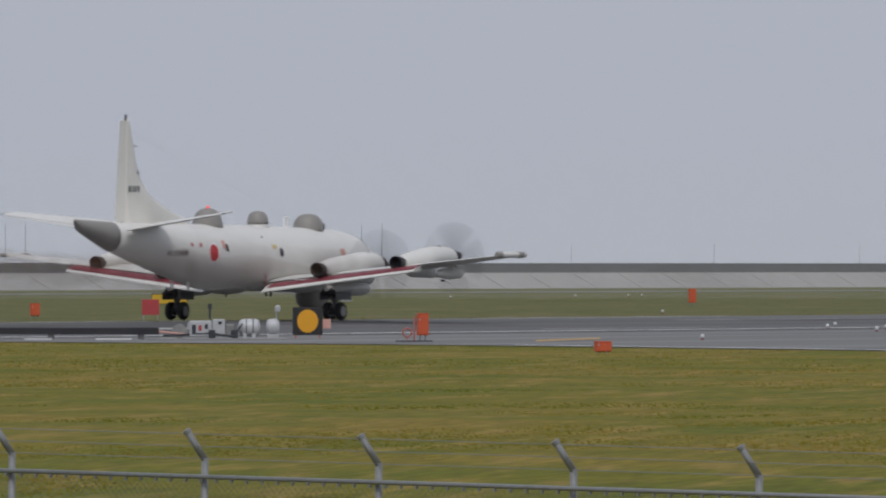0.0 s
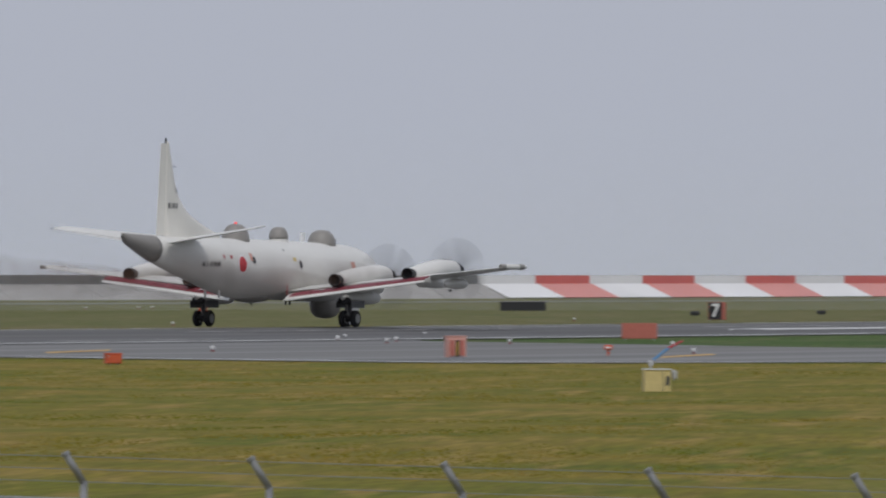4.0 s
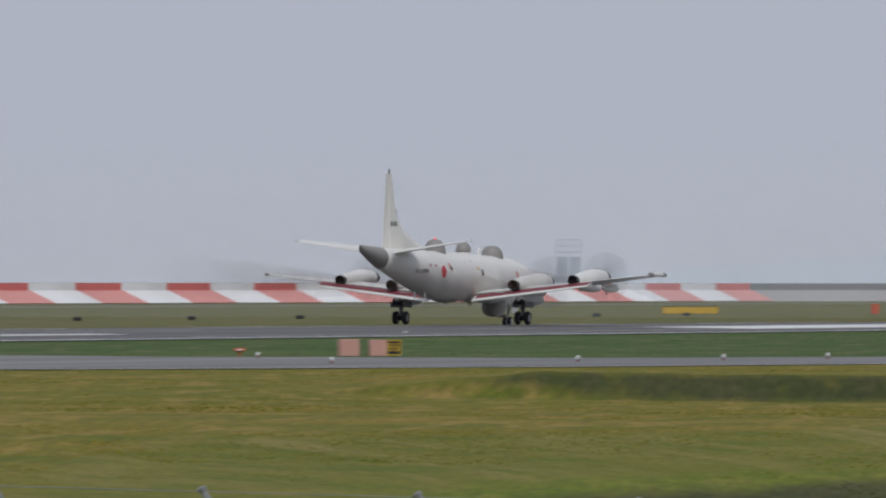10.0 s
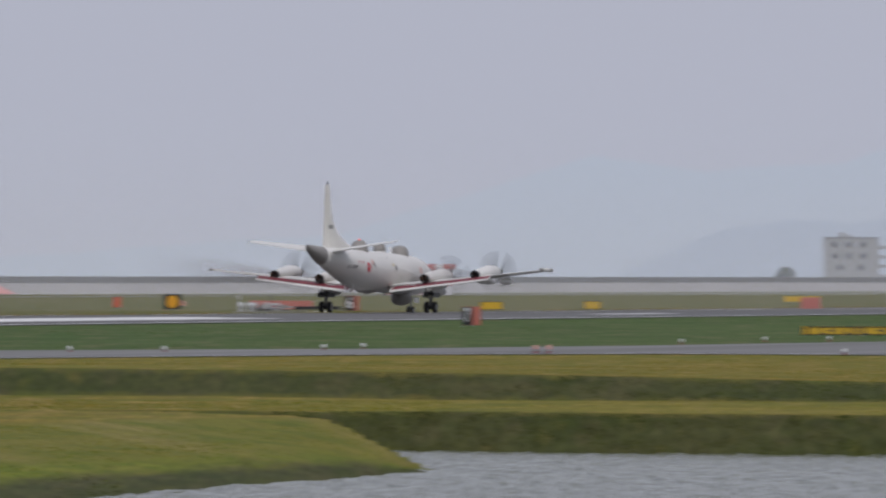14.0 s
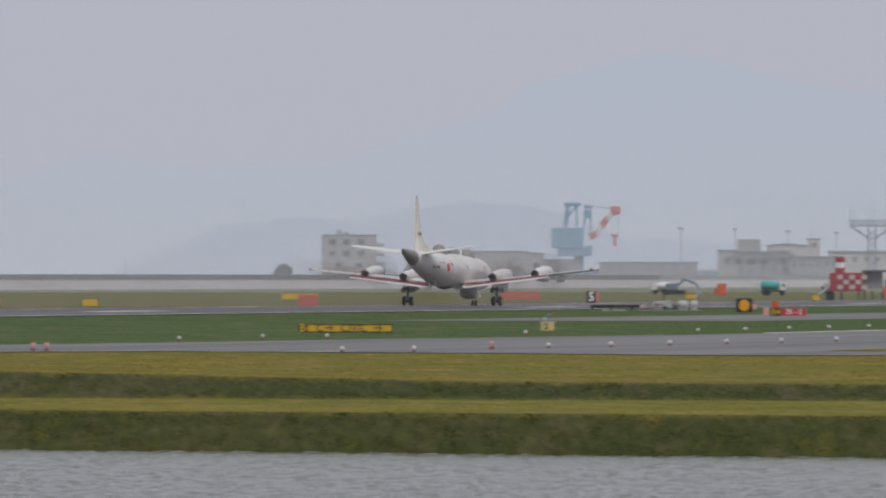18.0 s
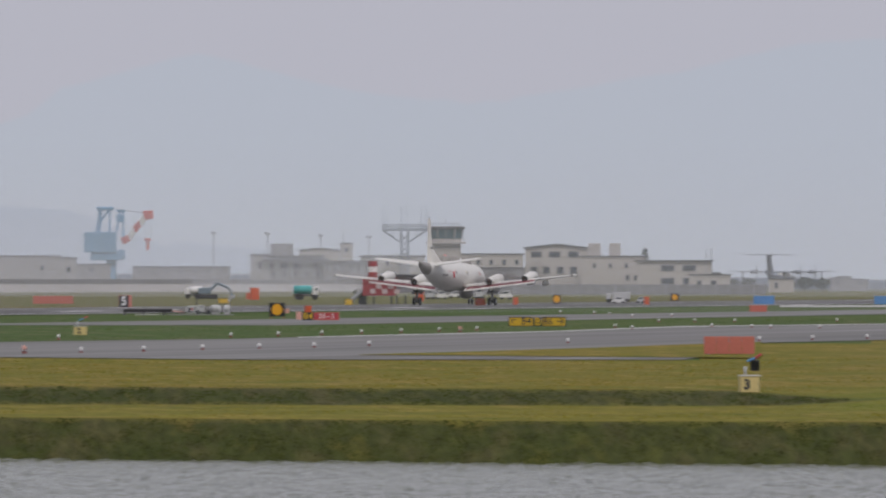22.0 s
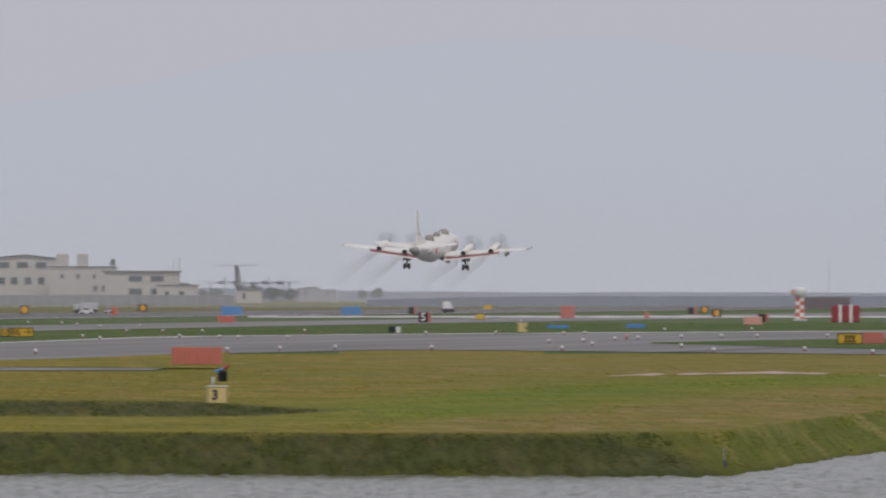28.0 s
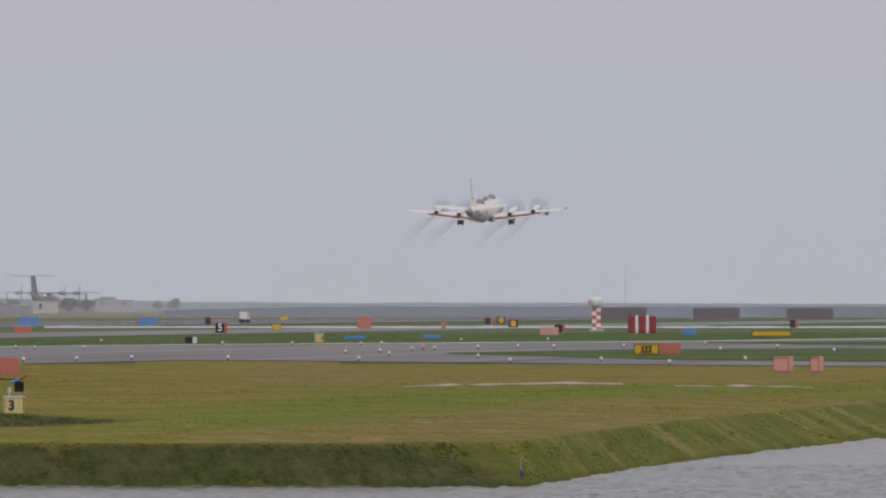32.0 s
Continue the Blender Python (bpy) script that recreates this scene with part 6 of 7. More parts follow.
def build_tufts():
    rng = random.Random(5)
    beds = {k: [] for k in (0, 1, 4, 5, 6, 7, 8)}
    for i in range(190000):
        b, d = rng.uniform(-31.2, -5.6), 1 / rng.uniform(1 / 470, 1 / 165)
        if b > -19 and d < 240:
            continue
        z, cover = land(b, d)
        if cover not in beds or z < LAKE + 0.04 or d > along(NEAR, b):
            continue
        x, y = polar(b, d)
        size = (0.75 + 0.6 * noise.noise((x * 0.35, y * 0.06, 4))) * (0.6 + d / 500)
        beds[cover].append((x, y, z + drop(x, y), max(0.2, size)))
    for i in range(34000):
        # the steep banks take up little depth but much height
        b, k = rng.uniform(-18.2, -5.6), rng.random()
        d = along(SHORE, b) + along(BANK, b) * k if i % 3 else along(STEP, b) + 3.5 * k
        z, cover = land(b, d)
        if cover in (1, 5):
            x, y = polar(b, d)
            beds[cover].append((x, y, z + drop(x, y), max(0.4, 1.0 + 0.9 * noise.noise((b * 9, k * 3, 0)))))
    # weeds and long grass between the taxiways and beyond the runway
    weeds = {3: [], 2: []}
    for i in range(26000):
        b, d = rng.uniform(-30, -5.6), 1 / rng.uniform(1 / 1500, 1 / 480)
        x, y = polar(b, d)
        far = x < RUNWAY_X - 31
        if abs(x - RUNWAY_X) < 31 or abs(x + 190) < 16 and y > 755 or abs(x + 640) < 14 or d < along(FAR, b) + 3 or 1295 < d < 1400 and b > -10.5 or x < -735:
            continue
        lush = noise.noise((x * 0.03, y * 0.012, 3)) + 0.5 * noise.noise((x * 0.2, y * 0.05, 8))
        if d > 475 and lush > -0.1:
            weeds[2 if far else 3].append((x, y, land(b, d)[0] + drop(x, y), max(0.3, 0.6 + lush) * d / 800))
    edge = []
    for i in range(5000):
        x, y = RUNWAY_X - 31.5 - abs(rng.gauss(0, 2.0)), rng.uniform(470, 1250)
        if noise.noise((x * 0.1, y * 0.03, 11)) > -0.15:
            edge.append((x, y, ground_z(x, y), rng.uniform(0.5, 1.5)))
    tufts("weeds", edge, 0.14, tuft_paint("edge_weeds", DRY_GREENS), "dry brown weeds along the runway edge", 23)
    tufts("weeds", weeds[3], 0.09, tuft_paint("strip_weeds", STRIP_GREENS), "dark green weeds and long grass between the taxiways", 21)
    tufts("weeds", weeds[2], 0.06, tuft_paint("field_weeds", FAR_GREENS), "olive weeds in the grass beyond the runway", 22)
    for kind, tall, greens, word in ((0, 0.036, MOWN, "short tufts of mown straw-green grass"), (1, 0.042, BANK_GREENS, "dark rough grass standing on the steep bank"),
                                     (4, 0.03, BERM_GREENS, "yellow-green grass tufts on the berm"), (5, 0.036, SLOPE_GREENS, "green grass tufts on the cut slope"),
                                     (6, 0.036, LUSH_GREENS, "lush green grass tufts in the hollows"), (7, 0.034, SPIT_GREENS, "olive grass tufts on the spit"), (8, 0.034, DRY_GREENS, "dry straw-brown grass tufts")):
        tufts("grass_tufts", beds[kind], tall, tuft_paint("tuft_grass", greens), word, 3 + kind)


build_tufts()



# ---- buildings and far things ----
# muted building tones; some distance haze is mixed into the colour
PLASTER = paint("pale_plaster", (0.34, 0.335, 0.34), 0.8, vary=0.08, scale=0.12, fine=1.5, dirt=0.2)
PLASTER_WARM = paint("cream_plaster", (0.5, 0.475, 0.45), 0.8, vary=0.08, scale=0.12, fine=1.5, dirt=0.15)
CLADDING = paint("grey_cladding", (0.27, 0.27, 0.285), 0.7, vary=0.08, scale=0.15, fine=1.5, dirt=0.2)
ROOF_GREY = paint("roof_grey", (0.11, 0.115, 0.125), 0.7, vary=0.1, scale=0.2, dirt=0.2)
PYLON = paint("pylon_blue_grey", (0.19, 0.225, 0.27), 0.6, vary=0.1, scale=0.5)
CHECK_PALE = paint("checker_pinkish_white", (0.55, 0.42, 0.42), 0.7, vary=0.1, scale=0.3, dirt=0.2)
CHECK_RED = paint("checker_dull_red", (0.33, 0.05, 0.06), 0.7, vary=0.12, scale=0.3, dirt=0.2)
PANE = paint("window_dark_glass", (0.045, 0.06, 0.075), 0.6, vary=0.1, scale=0.5)
CAB_GLASS = paint("cab_tinted_glass", (0.07, 0.13, 0.15), 0.3, vary=0.15, scale=0.5)
CRANE_BLUE = paint("crane_blue", (0.16, 0.34, 0.52), 0.5, vary=0.1, scale=0.2, dirt=0.1)
CRANE_RED = paint("crane_red", (0.6, 0.14, 0.12), 0.5, vary=0.1, scale=0.3)
LEAF = paint("far_leaf", (0.025, 0.045, 0.022), 0.9, vary=0.3, scale=0.6)
BARK = paint("far_bark", (0.12, 0.09, 0.06), 0.9, vary=0.2, scale=2)
TEAL = paint("tanker_teal", (0.05, 0.36, 0.36), 0.5, vary=0.1, scale=1, dirt=0.15)


def flat_base(b, d, turn=0.0):
    x, y = polar(b, d)
    return pose(x, y, FIELD + drop(x, y), 0, 0, -b + turn)


def building(b, d, w, h, zb, label, wall=PLASTER, rows=(), roof="flat", depth=None, eave=0.5, turn=0.0, pent=()):
    """A building that fills the width w up to the height zb + h. rows: window rows as (height share, window height share, list of (place share, width share))."""
    ob = thing("building", flat_base(b, d, turn), label, "building")
    x, y = polar(b, d)
    top = zb + h - (FIELD + drop(x, y))
    depth = depth or max(8, w * 0.45)
    part("wall", boxes((0, depth / 2, top / 2, w, depth, top), bevel=0.04), wall, ob)
    if roof == "flat":
        part("roof", boxes((0, depth / 2, top + 0.12, w + eave, depth + eave, 0.3), bevel=0.03), ROOF_GREY, ob)
        part("roof_kerb", boxes((0, 0.1, top - 0.3, w + 0.1, 0.4, 0.25), bevel=0.02), wall, ob)
    elif roof == "gable":
        bm = bmesh.new()
        e = eave
        loft(bm, [[(-w / 2 - e, yy, top), (0, yy, top + w * 0.06), (w / 2 + e, yy, top), (w / 2 + e, yy, top - 0.25), (0, yy, top + w * 0.06 - 0.3), (-w / 2 - e, yy, top - 0.25)] for yy in (-e, depth + e)])
        part("roof", bm, ROOF_GREY, ob)
        bm = bmesh.new()
        loft(bm, [[(-w / 2 + 0.05, yy, top - 0.3), (w / 2 - 0.05, yy, top - 0.3), (0, yy, top + w * 0.06 - 0.28)] for yy in (0.01, depth - 0.01)])
        part("gable_wall", bm, wall, ob)
    elif roof == "hall":
        bm = bmesh.new()
        loft(bm, [[(xx, -eave, top), (xx, -eave, top + 0.3), (xx, depth / 2, top + 0.16 * h), (xx, depth + eave, top + 0.3), (xx, depth + eave, top)] for xx in (-w / 2 - eave, w / 2 + eave)])
        part("roof", bm, ROOF_GREY, ob)
    for zc, hh, items in rows:
        for xc, ww in items:
            z, hgt, wd = zb + h * zc - (FIELD + drop(x, y)), h * hh, w * ww
            fr = part("window", boxes((xc * w - w / 2, -0.04, z, wd + 0.3, 0.16, hgt + 0.3), bevel=0.02), CLADDING, ob)
            n = max(1, int(wd / 1.6))
            for i in range(n):
                part("pane", boxes((xc * w - w / 2 - wd / 2 + wd * (i + 0.5) / n, -0.13, z, wd / n - 0.12, 0.04, hgt)), PANE, fr)
    for px, pw, ph in pent:
        part("penthouse", boxes((px * w - w / 2, depth * 0.45, top + ph / 2 + 0.2, pw * w, depth * 0.4, ph), bevel=0.05), wall, ob)
    return ob


def grid(n, a=0.1, z=0.9, w=0.5):
    return [(a + (z - a) * i / max(1, n - 1), w * (z - a) / n) for i in range(n)]


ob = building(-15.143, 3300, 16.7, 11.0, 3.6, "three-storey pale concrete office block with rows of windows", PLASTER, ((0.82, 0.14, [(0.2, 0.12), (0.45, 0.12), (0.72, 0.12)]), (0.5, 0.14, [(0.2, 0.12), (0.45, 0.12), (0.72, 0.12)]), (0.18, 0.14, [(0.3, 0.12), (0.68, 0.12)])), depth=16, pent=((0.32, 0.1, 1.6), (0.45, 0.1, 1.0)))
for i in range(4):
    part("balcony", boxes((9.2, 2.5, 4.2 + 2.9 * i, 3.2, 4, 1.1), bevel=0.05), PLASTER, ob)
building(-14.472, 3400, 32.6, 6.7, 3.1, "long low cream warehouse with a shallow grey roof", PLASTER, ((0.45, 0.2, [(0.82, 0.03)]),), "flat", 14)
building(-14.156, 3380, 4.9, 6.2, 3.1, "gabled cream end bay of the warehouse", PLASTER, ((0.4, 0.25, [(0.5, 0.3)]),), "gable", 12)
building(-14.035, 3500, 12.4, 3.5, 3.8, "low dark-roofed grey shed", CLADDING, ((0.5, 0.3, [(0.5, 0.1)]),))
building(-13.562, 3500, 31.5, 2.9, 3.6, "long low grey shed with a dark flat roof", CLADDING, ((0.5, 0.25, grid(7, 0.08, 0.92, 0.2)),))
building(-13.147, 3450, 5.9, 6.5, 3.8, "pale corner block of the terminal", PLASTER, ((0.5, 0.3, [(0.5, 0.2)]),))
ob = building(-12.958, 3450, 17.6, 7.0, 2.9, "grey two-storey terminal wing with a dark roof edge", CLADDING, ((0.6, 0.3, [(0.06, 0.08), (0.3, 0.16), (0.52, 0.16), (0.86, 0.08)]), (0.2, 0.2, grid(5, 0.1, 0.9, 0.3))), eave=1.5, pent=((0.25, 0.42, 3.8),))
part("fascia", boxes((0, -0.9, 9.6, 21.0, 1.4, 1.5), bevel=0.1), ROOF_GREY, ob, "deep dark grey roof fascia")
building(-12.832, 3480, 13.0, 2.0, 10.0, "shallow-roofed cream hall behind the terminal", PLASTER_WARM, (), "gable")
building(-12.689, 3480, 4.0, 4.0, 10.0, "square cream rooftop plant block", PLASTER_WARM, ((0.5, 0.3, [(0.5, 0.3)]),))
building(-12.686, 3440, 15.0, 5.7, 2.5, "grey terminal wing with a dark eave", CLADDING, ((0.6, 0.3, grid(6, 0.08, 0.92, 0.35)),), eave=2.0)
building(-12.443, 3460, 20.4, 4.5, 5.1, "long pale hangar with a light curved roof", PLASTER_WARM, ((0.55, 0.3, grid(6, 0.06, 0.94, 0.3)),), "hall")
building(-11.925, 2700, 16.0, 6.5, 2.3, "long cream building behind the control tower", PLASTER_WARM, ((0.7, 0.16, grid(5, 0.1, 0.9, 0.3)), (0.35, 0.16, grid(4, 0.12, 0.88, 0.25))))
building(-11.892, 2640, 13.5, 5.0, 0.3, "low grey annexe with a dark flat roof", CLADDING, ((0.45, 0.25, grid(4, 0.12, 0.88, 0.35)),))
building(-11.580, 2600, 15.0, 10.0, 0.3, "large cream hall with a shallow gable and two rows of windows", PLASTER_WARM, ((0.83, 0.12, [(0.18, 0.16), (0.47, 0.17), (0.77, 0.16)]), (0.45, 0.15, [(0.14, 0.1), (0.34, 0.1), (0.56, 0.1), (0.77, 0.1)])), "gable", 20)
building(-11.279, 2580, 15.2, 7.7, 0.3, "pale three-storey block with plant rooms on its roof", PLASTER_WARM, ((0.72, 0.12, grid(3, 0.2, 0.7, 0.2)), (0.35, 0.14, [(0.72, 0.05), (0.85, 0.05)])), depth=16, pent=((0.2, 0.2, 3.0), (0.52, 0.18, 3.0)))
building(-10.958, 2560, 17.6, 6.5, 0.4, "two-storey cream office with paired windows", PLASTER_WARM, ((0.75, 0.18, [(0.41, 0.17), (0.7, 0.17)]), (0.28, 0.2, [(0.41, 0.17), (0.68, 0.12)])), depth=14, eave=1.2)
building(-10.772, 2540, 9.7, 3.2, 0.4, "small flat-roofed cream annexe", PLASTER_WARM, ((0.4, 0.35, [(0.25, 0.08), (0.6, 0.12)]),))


def mast(b, d, w, h, zb, heads=0, r=0.18, label="tall grey floodlight mast", lattice=False):
    ob = thing("floodlight_mast" if heads else "radio_mast", flat_base(b, d), label, "mast", "far masts")
    x, y = polar(b, d)
    top = zb + h - (FIELD + drop(x, y))
    part("pole", tubes(((0, 0, 0), (0, 0, top), r * 1.3, r * 0.8)), STEEL, ob)
    if lattice:
        k = int(top * 0.55 / 1.5)
        rows = []
        for i in range(k):
            for s in (-1, 1):
                rows.append(((s * 0.8, 0, 1.5 * i), (-s * 0.8, 0, 1.5 * i + 1.5), 0.09))
        part("bracing", tubes(*rows, ((-0.8, 0, 0), (-0.8, 0, top * 0.55), 0.14), ((0.8, 0, 0), (0.8, 0, top * 0.55), 0.14), seg=5), STEEL, ob)
    for i in range(heads):
        part("lamp_head", boxes((-0.5 + 0.9 * i, -0.3, top - 0.25 * (i % 2), 0.7, 0.4, 0.55), bevel=0.05), STEEL, ob)
    if heads:
        part("cross_arm", boxes((0, 0, top - 0.4, 2.2, 0.2, 0.15)), STEEL, ob)
    return ob


for r in ((-13.390, 3500, 0.7, 13.9, 3.8), (-13.107, 3500, 0.7, 13.7, 3.8), (-12.826, 3500, 0.7, 13.1, 3.8), (-12.570, 3500, 0.7, 12.6, 3.8)):
    mast(*r, heads=2)
for r in ((-10.791, 2560, 0.3, 2.8, 7.0), (-10.761, 2560, 0.3, 3.1, 7.0), (-12.704, 3480, 0.4, 3.8, 14.0), (-30.760, 3000, 0.3, 10.3, 3.8), (-30.655, 3000, 0.3, 10.0, 3.8), (-28.880, 3000, 0.3, 10.0, 3.8), (-28.772, 3000, 0.3, 10.6, 3.8), (-27.773, 3500, 0.4, 5.1, 4.1), (-27.018, 3500, 0.4, 5.5, 4.1), (-26.251, 3500, 0.4, 5.5, 4.1), (-16.324, 3500, 0.2, 5.7, 3.3), (-7.331, 4200, 0.4, 14.2, 1.1), (-19.746, 3500, 0.4, 4.4, 4.4), (-20.910, 3500, 0.4, 5.1, 4.4)):
    mast(*r, label="thin distant radio mast", r=0.12)
# a tall open steel frame; its pale blue-grey colour paints in the haze
b, d, w, h, zb = -20.638, 3300, 7.4, 11.7, 4.5
ob = thing("frame_tower", flat_base(b, d), "steel frame tower beyond the sea wall, tinted a haze blue-grey", "frame tower")
x, y = polar(b, d)
top = zb + h - (FIELD + drop(x, y))
HAZY = paint("haze_tinted_steel", (0.36, 0.42, 0.52), 0.7, vary=0.1, scale=0.4)
for i in range(6):
    for yy in (0, 4):
        part("post", boxes((-w / 2 + w * i / 5, yy, top / 2, 0.22, 0.22, top)), HAZY, ob)
for j in range(9):
    part("floor_beam", boxes((0, 2, top * (j + 1) / 9, w + 0.3, 4.2, 0.2)), HAZY, ob)
for s0 in (-1, 1):
    part("cladding_sheet", boxes((s0 * w * 0.25, -0.15, top * 0.45, w * 0.42, 0.1, top * 0.5), bevel=0.02), HAZY, ob)
part("base_block", boxes((w * 0.1, 0, top * 0.14, w * 0.75, 3.5, top * 0.28), bevel=0.1), HAZY, ob)


def control_tower(b, d, w, h, zb):
    ob = thing("control_tower", flat_base(b, d), "pale concrete control tower with a glazed cab", "control tower")
    x, y = polar(b, d)
    top = zb + h - (FIELD + drop(x, y))
    cab = 3.4
    part("shaft", boxes((0, 0, (top - cab - 0.8) / 2, w * 0.8, w * 0.8, top - cab - 0.8), bevel=0.1), PLASTER_WARM, ob)
    part("shaft_band", boxes((0, 0, top - cab - 1.6, w * 0.82, w * 0.82, 0.3), bevel=0.05), PLASTER, ob)
    part("gallery", boxes((0, 0, top - cab - 0.5, w * 1.06, w * 1.06, 0.45), bevel=0.05), PLASTER_WARM, ob)
    part("gallery_rail", boxes(*[(s * w * 0.52 * (1 - a), s * w * 0.52 * a, top - cab + 0.35, 0.06 + w * 1.04 * a, 0.06 + w * 1.04 * (1 - a), 0.08) for s in (-1, 1) for a in (0, 1)]), STEEL, ob)
    shape = ((-1, -0.45), (-0.5, -1), (0.5, -1), (1, -0.45), (1, 0.45), (0.5, 1), (-0.5, 1), (-1, 0.45))
    bm = bmesh.new()
    loft(bm, [[(sx * r, sy * r, z) for sx, sy in shape] for r, z in ((w * 0.41, top - cab - 0.3), (w * 0.42, top - cab + 0.35))])
    part("cab_sill", bm, PLASTER_WARM, ob)
    bm = bmesh.new()
    loft(bm, [[(sx * r, sy * r, z) for sx, sy in shape] for r, z in ((w * 0.415, top - cab + 0.35), (w * 0.465, top - 0.75))])
    part("cab_glass", bm, CAB_GLASS, ob, "blue-green tinted cab glazing")
    bm = bmesh.new()
    loft(bm, [[(sx * r, sy * r, z) for sx, sy in shape] for r, z in ((w * 0.48, top - 0.75), (w * 0.5, top - 0.6), (w * 0.5, top - 0.15), (w * 0.47, top))])
    part("cab_roof", bm, ROOF_GREY, ob)
    for sx, sy in shape:
        part("mullion", tubes(((sx * w * 0.418, sy * w * 0.418, top - cab + 0.3), (sx * w * 0.468, sy * w * 0.468, top - 0.7), 0.13), seg=6), PLASTER, ob)
    part("mullion", tubes(((0, -w * 0.418, top - cab + 0.3), (0, -w * 0.468, top - 0.7), 0.1), seg=6), PLASTER, ob)
    part("roof_rail", tubes(((-w * 0.4, -w * 0.3, top + 0.7), (w * 0.4, -w * 0.3, top + 0.7), 0.05), *[((-w * 0.4 + w * 0.1 * i, -w * 0.3, top), (-w * 0.4 + w * 0.1 * i, -w * 0.3, top + 0.7), 0.04) for i in range(9)], seg=5), STEEL, ob)
    for i, hh in enumerate((1.0, 1.2, 2.0, 1.1, 1.0)):
        part("aerial", tubes(((-w * 0.35 + w * 0.17 * i, 0, top), (-w * 0.35 + w * 0.17 * i, 0, top + hh), 0.06)), STEEL, ob)


control_tower(-12.164, 2620, 9.1, 15.8, -0.4)


def antenna_pylon(b, d, w, h, zb):
    ob = thing("antenna_pylon", flat_base(b, d), "grey lattice pylon with a wide aerial platform", "antenna tower")
    x, y = polar(b, d)
    top = zb + h - (FIELD + drop(x, y))
    q = w * 0.085
    part("column", tubes(*[((sx * q, sy * q, 0), (sx * q, sy * q, top), 0.2) for sx in (-1, 1) for sy in (-1, 1)], seg=6), PYLON, ob)
    part("bracing", tubes(*[((s * q, -q, 1.6 * i), (-s * q, -q, 1.6 * i + 1.6), 0.12) for i in range(int(top / 1.6)) for s in (-1, 1)], seg=5), PYLON, ob)
    part("platform", boxes((0, 0, top, w, w * 0.5, 0.35), bevel=0.05), PYLON, ob)
    for s in (-1, 1):
        part("strut", tubes(((s * q, -q, top - w * 0.28), (s * w * 0.49, -q, top - 0.1), 0.17), ((s * q, q, top - w * 0.28), (s * w * 0.49, q, top - 0.1), 0.17), ((s * w * 0.27, -q, top - w * 0.14), (s * w * 0.27, -q, top), 0.1), seg=6), PYLON, ob)
    for i in range(19):
        part("rail_post", boxes((-w / 2 + w * i / 18, -w * 0.25, top + 0.9, 0.12, 0.12, 1.4)), PYLON, ob)
    for zz in (0.5, 1.0, 1.5):
        part("rail", boxes((0, -w * 0.25, top + zz, w, 0.14, 0.16)), PYLON, ob)
    for i, hh in enumerate((7.0, 5.2, 6.4, 7.2, 6.8, 7.0)):
        xx = -w * 0.49 + w * 0.98 * (0, 0.09, 0.43, 0.54, 0.88, 1.0)[i]
        part("aerial", tubes(((xx, 0, top), (xx, 0, top + hh), 0.07, 0.04)), PYLON, ob)


antenna_pylon(-12.382, 3000, 12.2, 13.1, 3.1)


def gantry(b, d, w, h, zb):
    """A blue harbour crane: machinery house, pillar, A-frame and a red and white jib."""
    ob = thing("harbour_crane", flat_base(b, d), "blue harbour crane with a red and white jib", "crane")
    s = w / 122.0
    x, y = polar(b, d)
    def p(px, py):
        return ((px - 114) * s, zb + (497 - py) * s - (FIELD + drop(x, y)))
    def blk(name, x0, y0, x1, y1, dep, mt=CRANE_BLUE):
        (a, t), (c, u) = p(x0, y0), p(x1, y1)
        part(name, boxes(((a + c) / 2, 0, (t + u) / 2, c - a, dep, t - u), bevel=0.15), mt, ob)
    blk("machinery_house", 53, 421, 110, 457, 9)
    blk("lower_house", 64, 457, 119, 471, 8)
    blk("pillar", 92, 471, 110, 512, 4)
    blk("cab", 112, 452, 125, 470, 3)
    def bars(name, rows, mt, r):
        part(name, tubes(*[((p(a, c)[0], dy, p(a, c)[1]), (p(e, g)[0], dy, p(e, g)[1]), r) for a, c, e, g in rows for dy in (-1.5, 1.5)], seg=6), mt, ob)
    bars("a_frame", [(80, 421, 84, 378), (98, 421, 98, 378), (76, 378, 104, 378), (84, 400, 98, 380), (110, 421, 116, 384), (122, 430, 122, 384), (110, 384, 126, 384), (114, 402, 122, 390), (75, 421, 81, 380)], CRANE_BLUE, 0.35)
    blk("frame_cap", 75, 377, 105, 383, 4)
    blk("frame_cap", 110, 390, 124, 404, 4)
    for i, (a, c, e, g) in enumerate(((118, 434, 131, 428), (131, 428, 140, 414), (140, 414, 150, 402), (150, 402, 158, 392), (158, 392, 166, 386))):
        bars("jib_section", [(a, c, e, g), (a + 3, c + 7, e + 3, g + 7), (a, c, e + 3, g + 7), (a + 3, c + 7, e, g)], CRANE_RED if i % 2 == 0 else WHITE, 0.42)
    blk("jib_head", 157, 383, 175, 398, 3, CRANE_RED)
    bars("hoist_rope", [(160, 398, 160, 432), (171, 398, 171, 432)], STEEL, 0.08)
    blk("hook_block", 159, 432, 171, 437, 2, CRANE_RED)
    blk("hook", 163, 437, 168, 453, 1, ORANGE)
    bars("stay", [(100, 378, 160, 388)], STEEL, 0.1)


gantry(-13.892, 3550, 22.6, 22.4, 3.9)


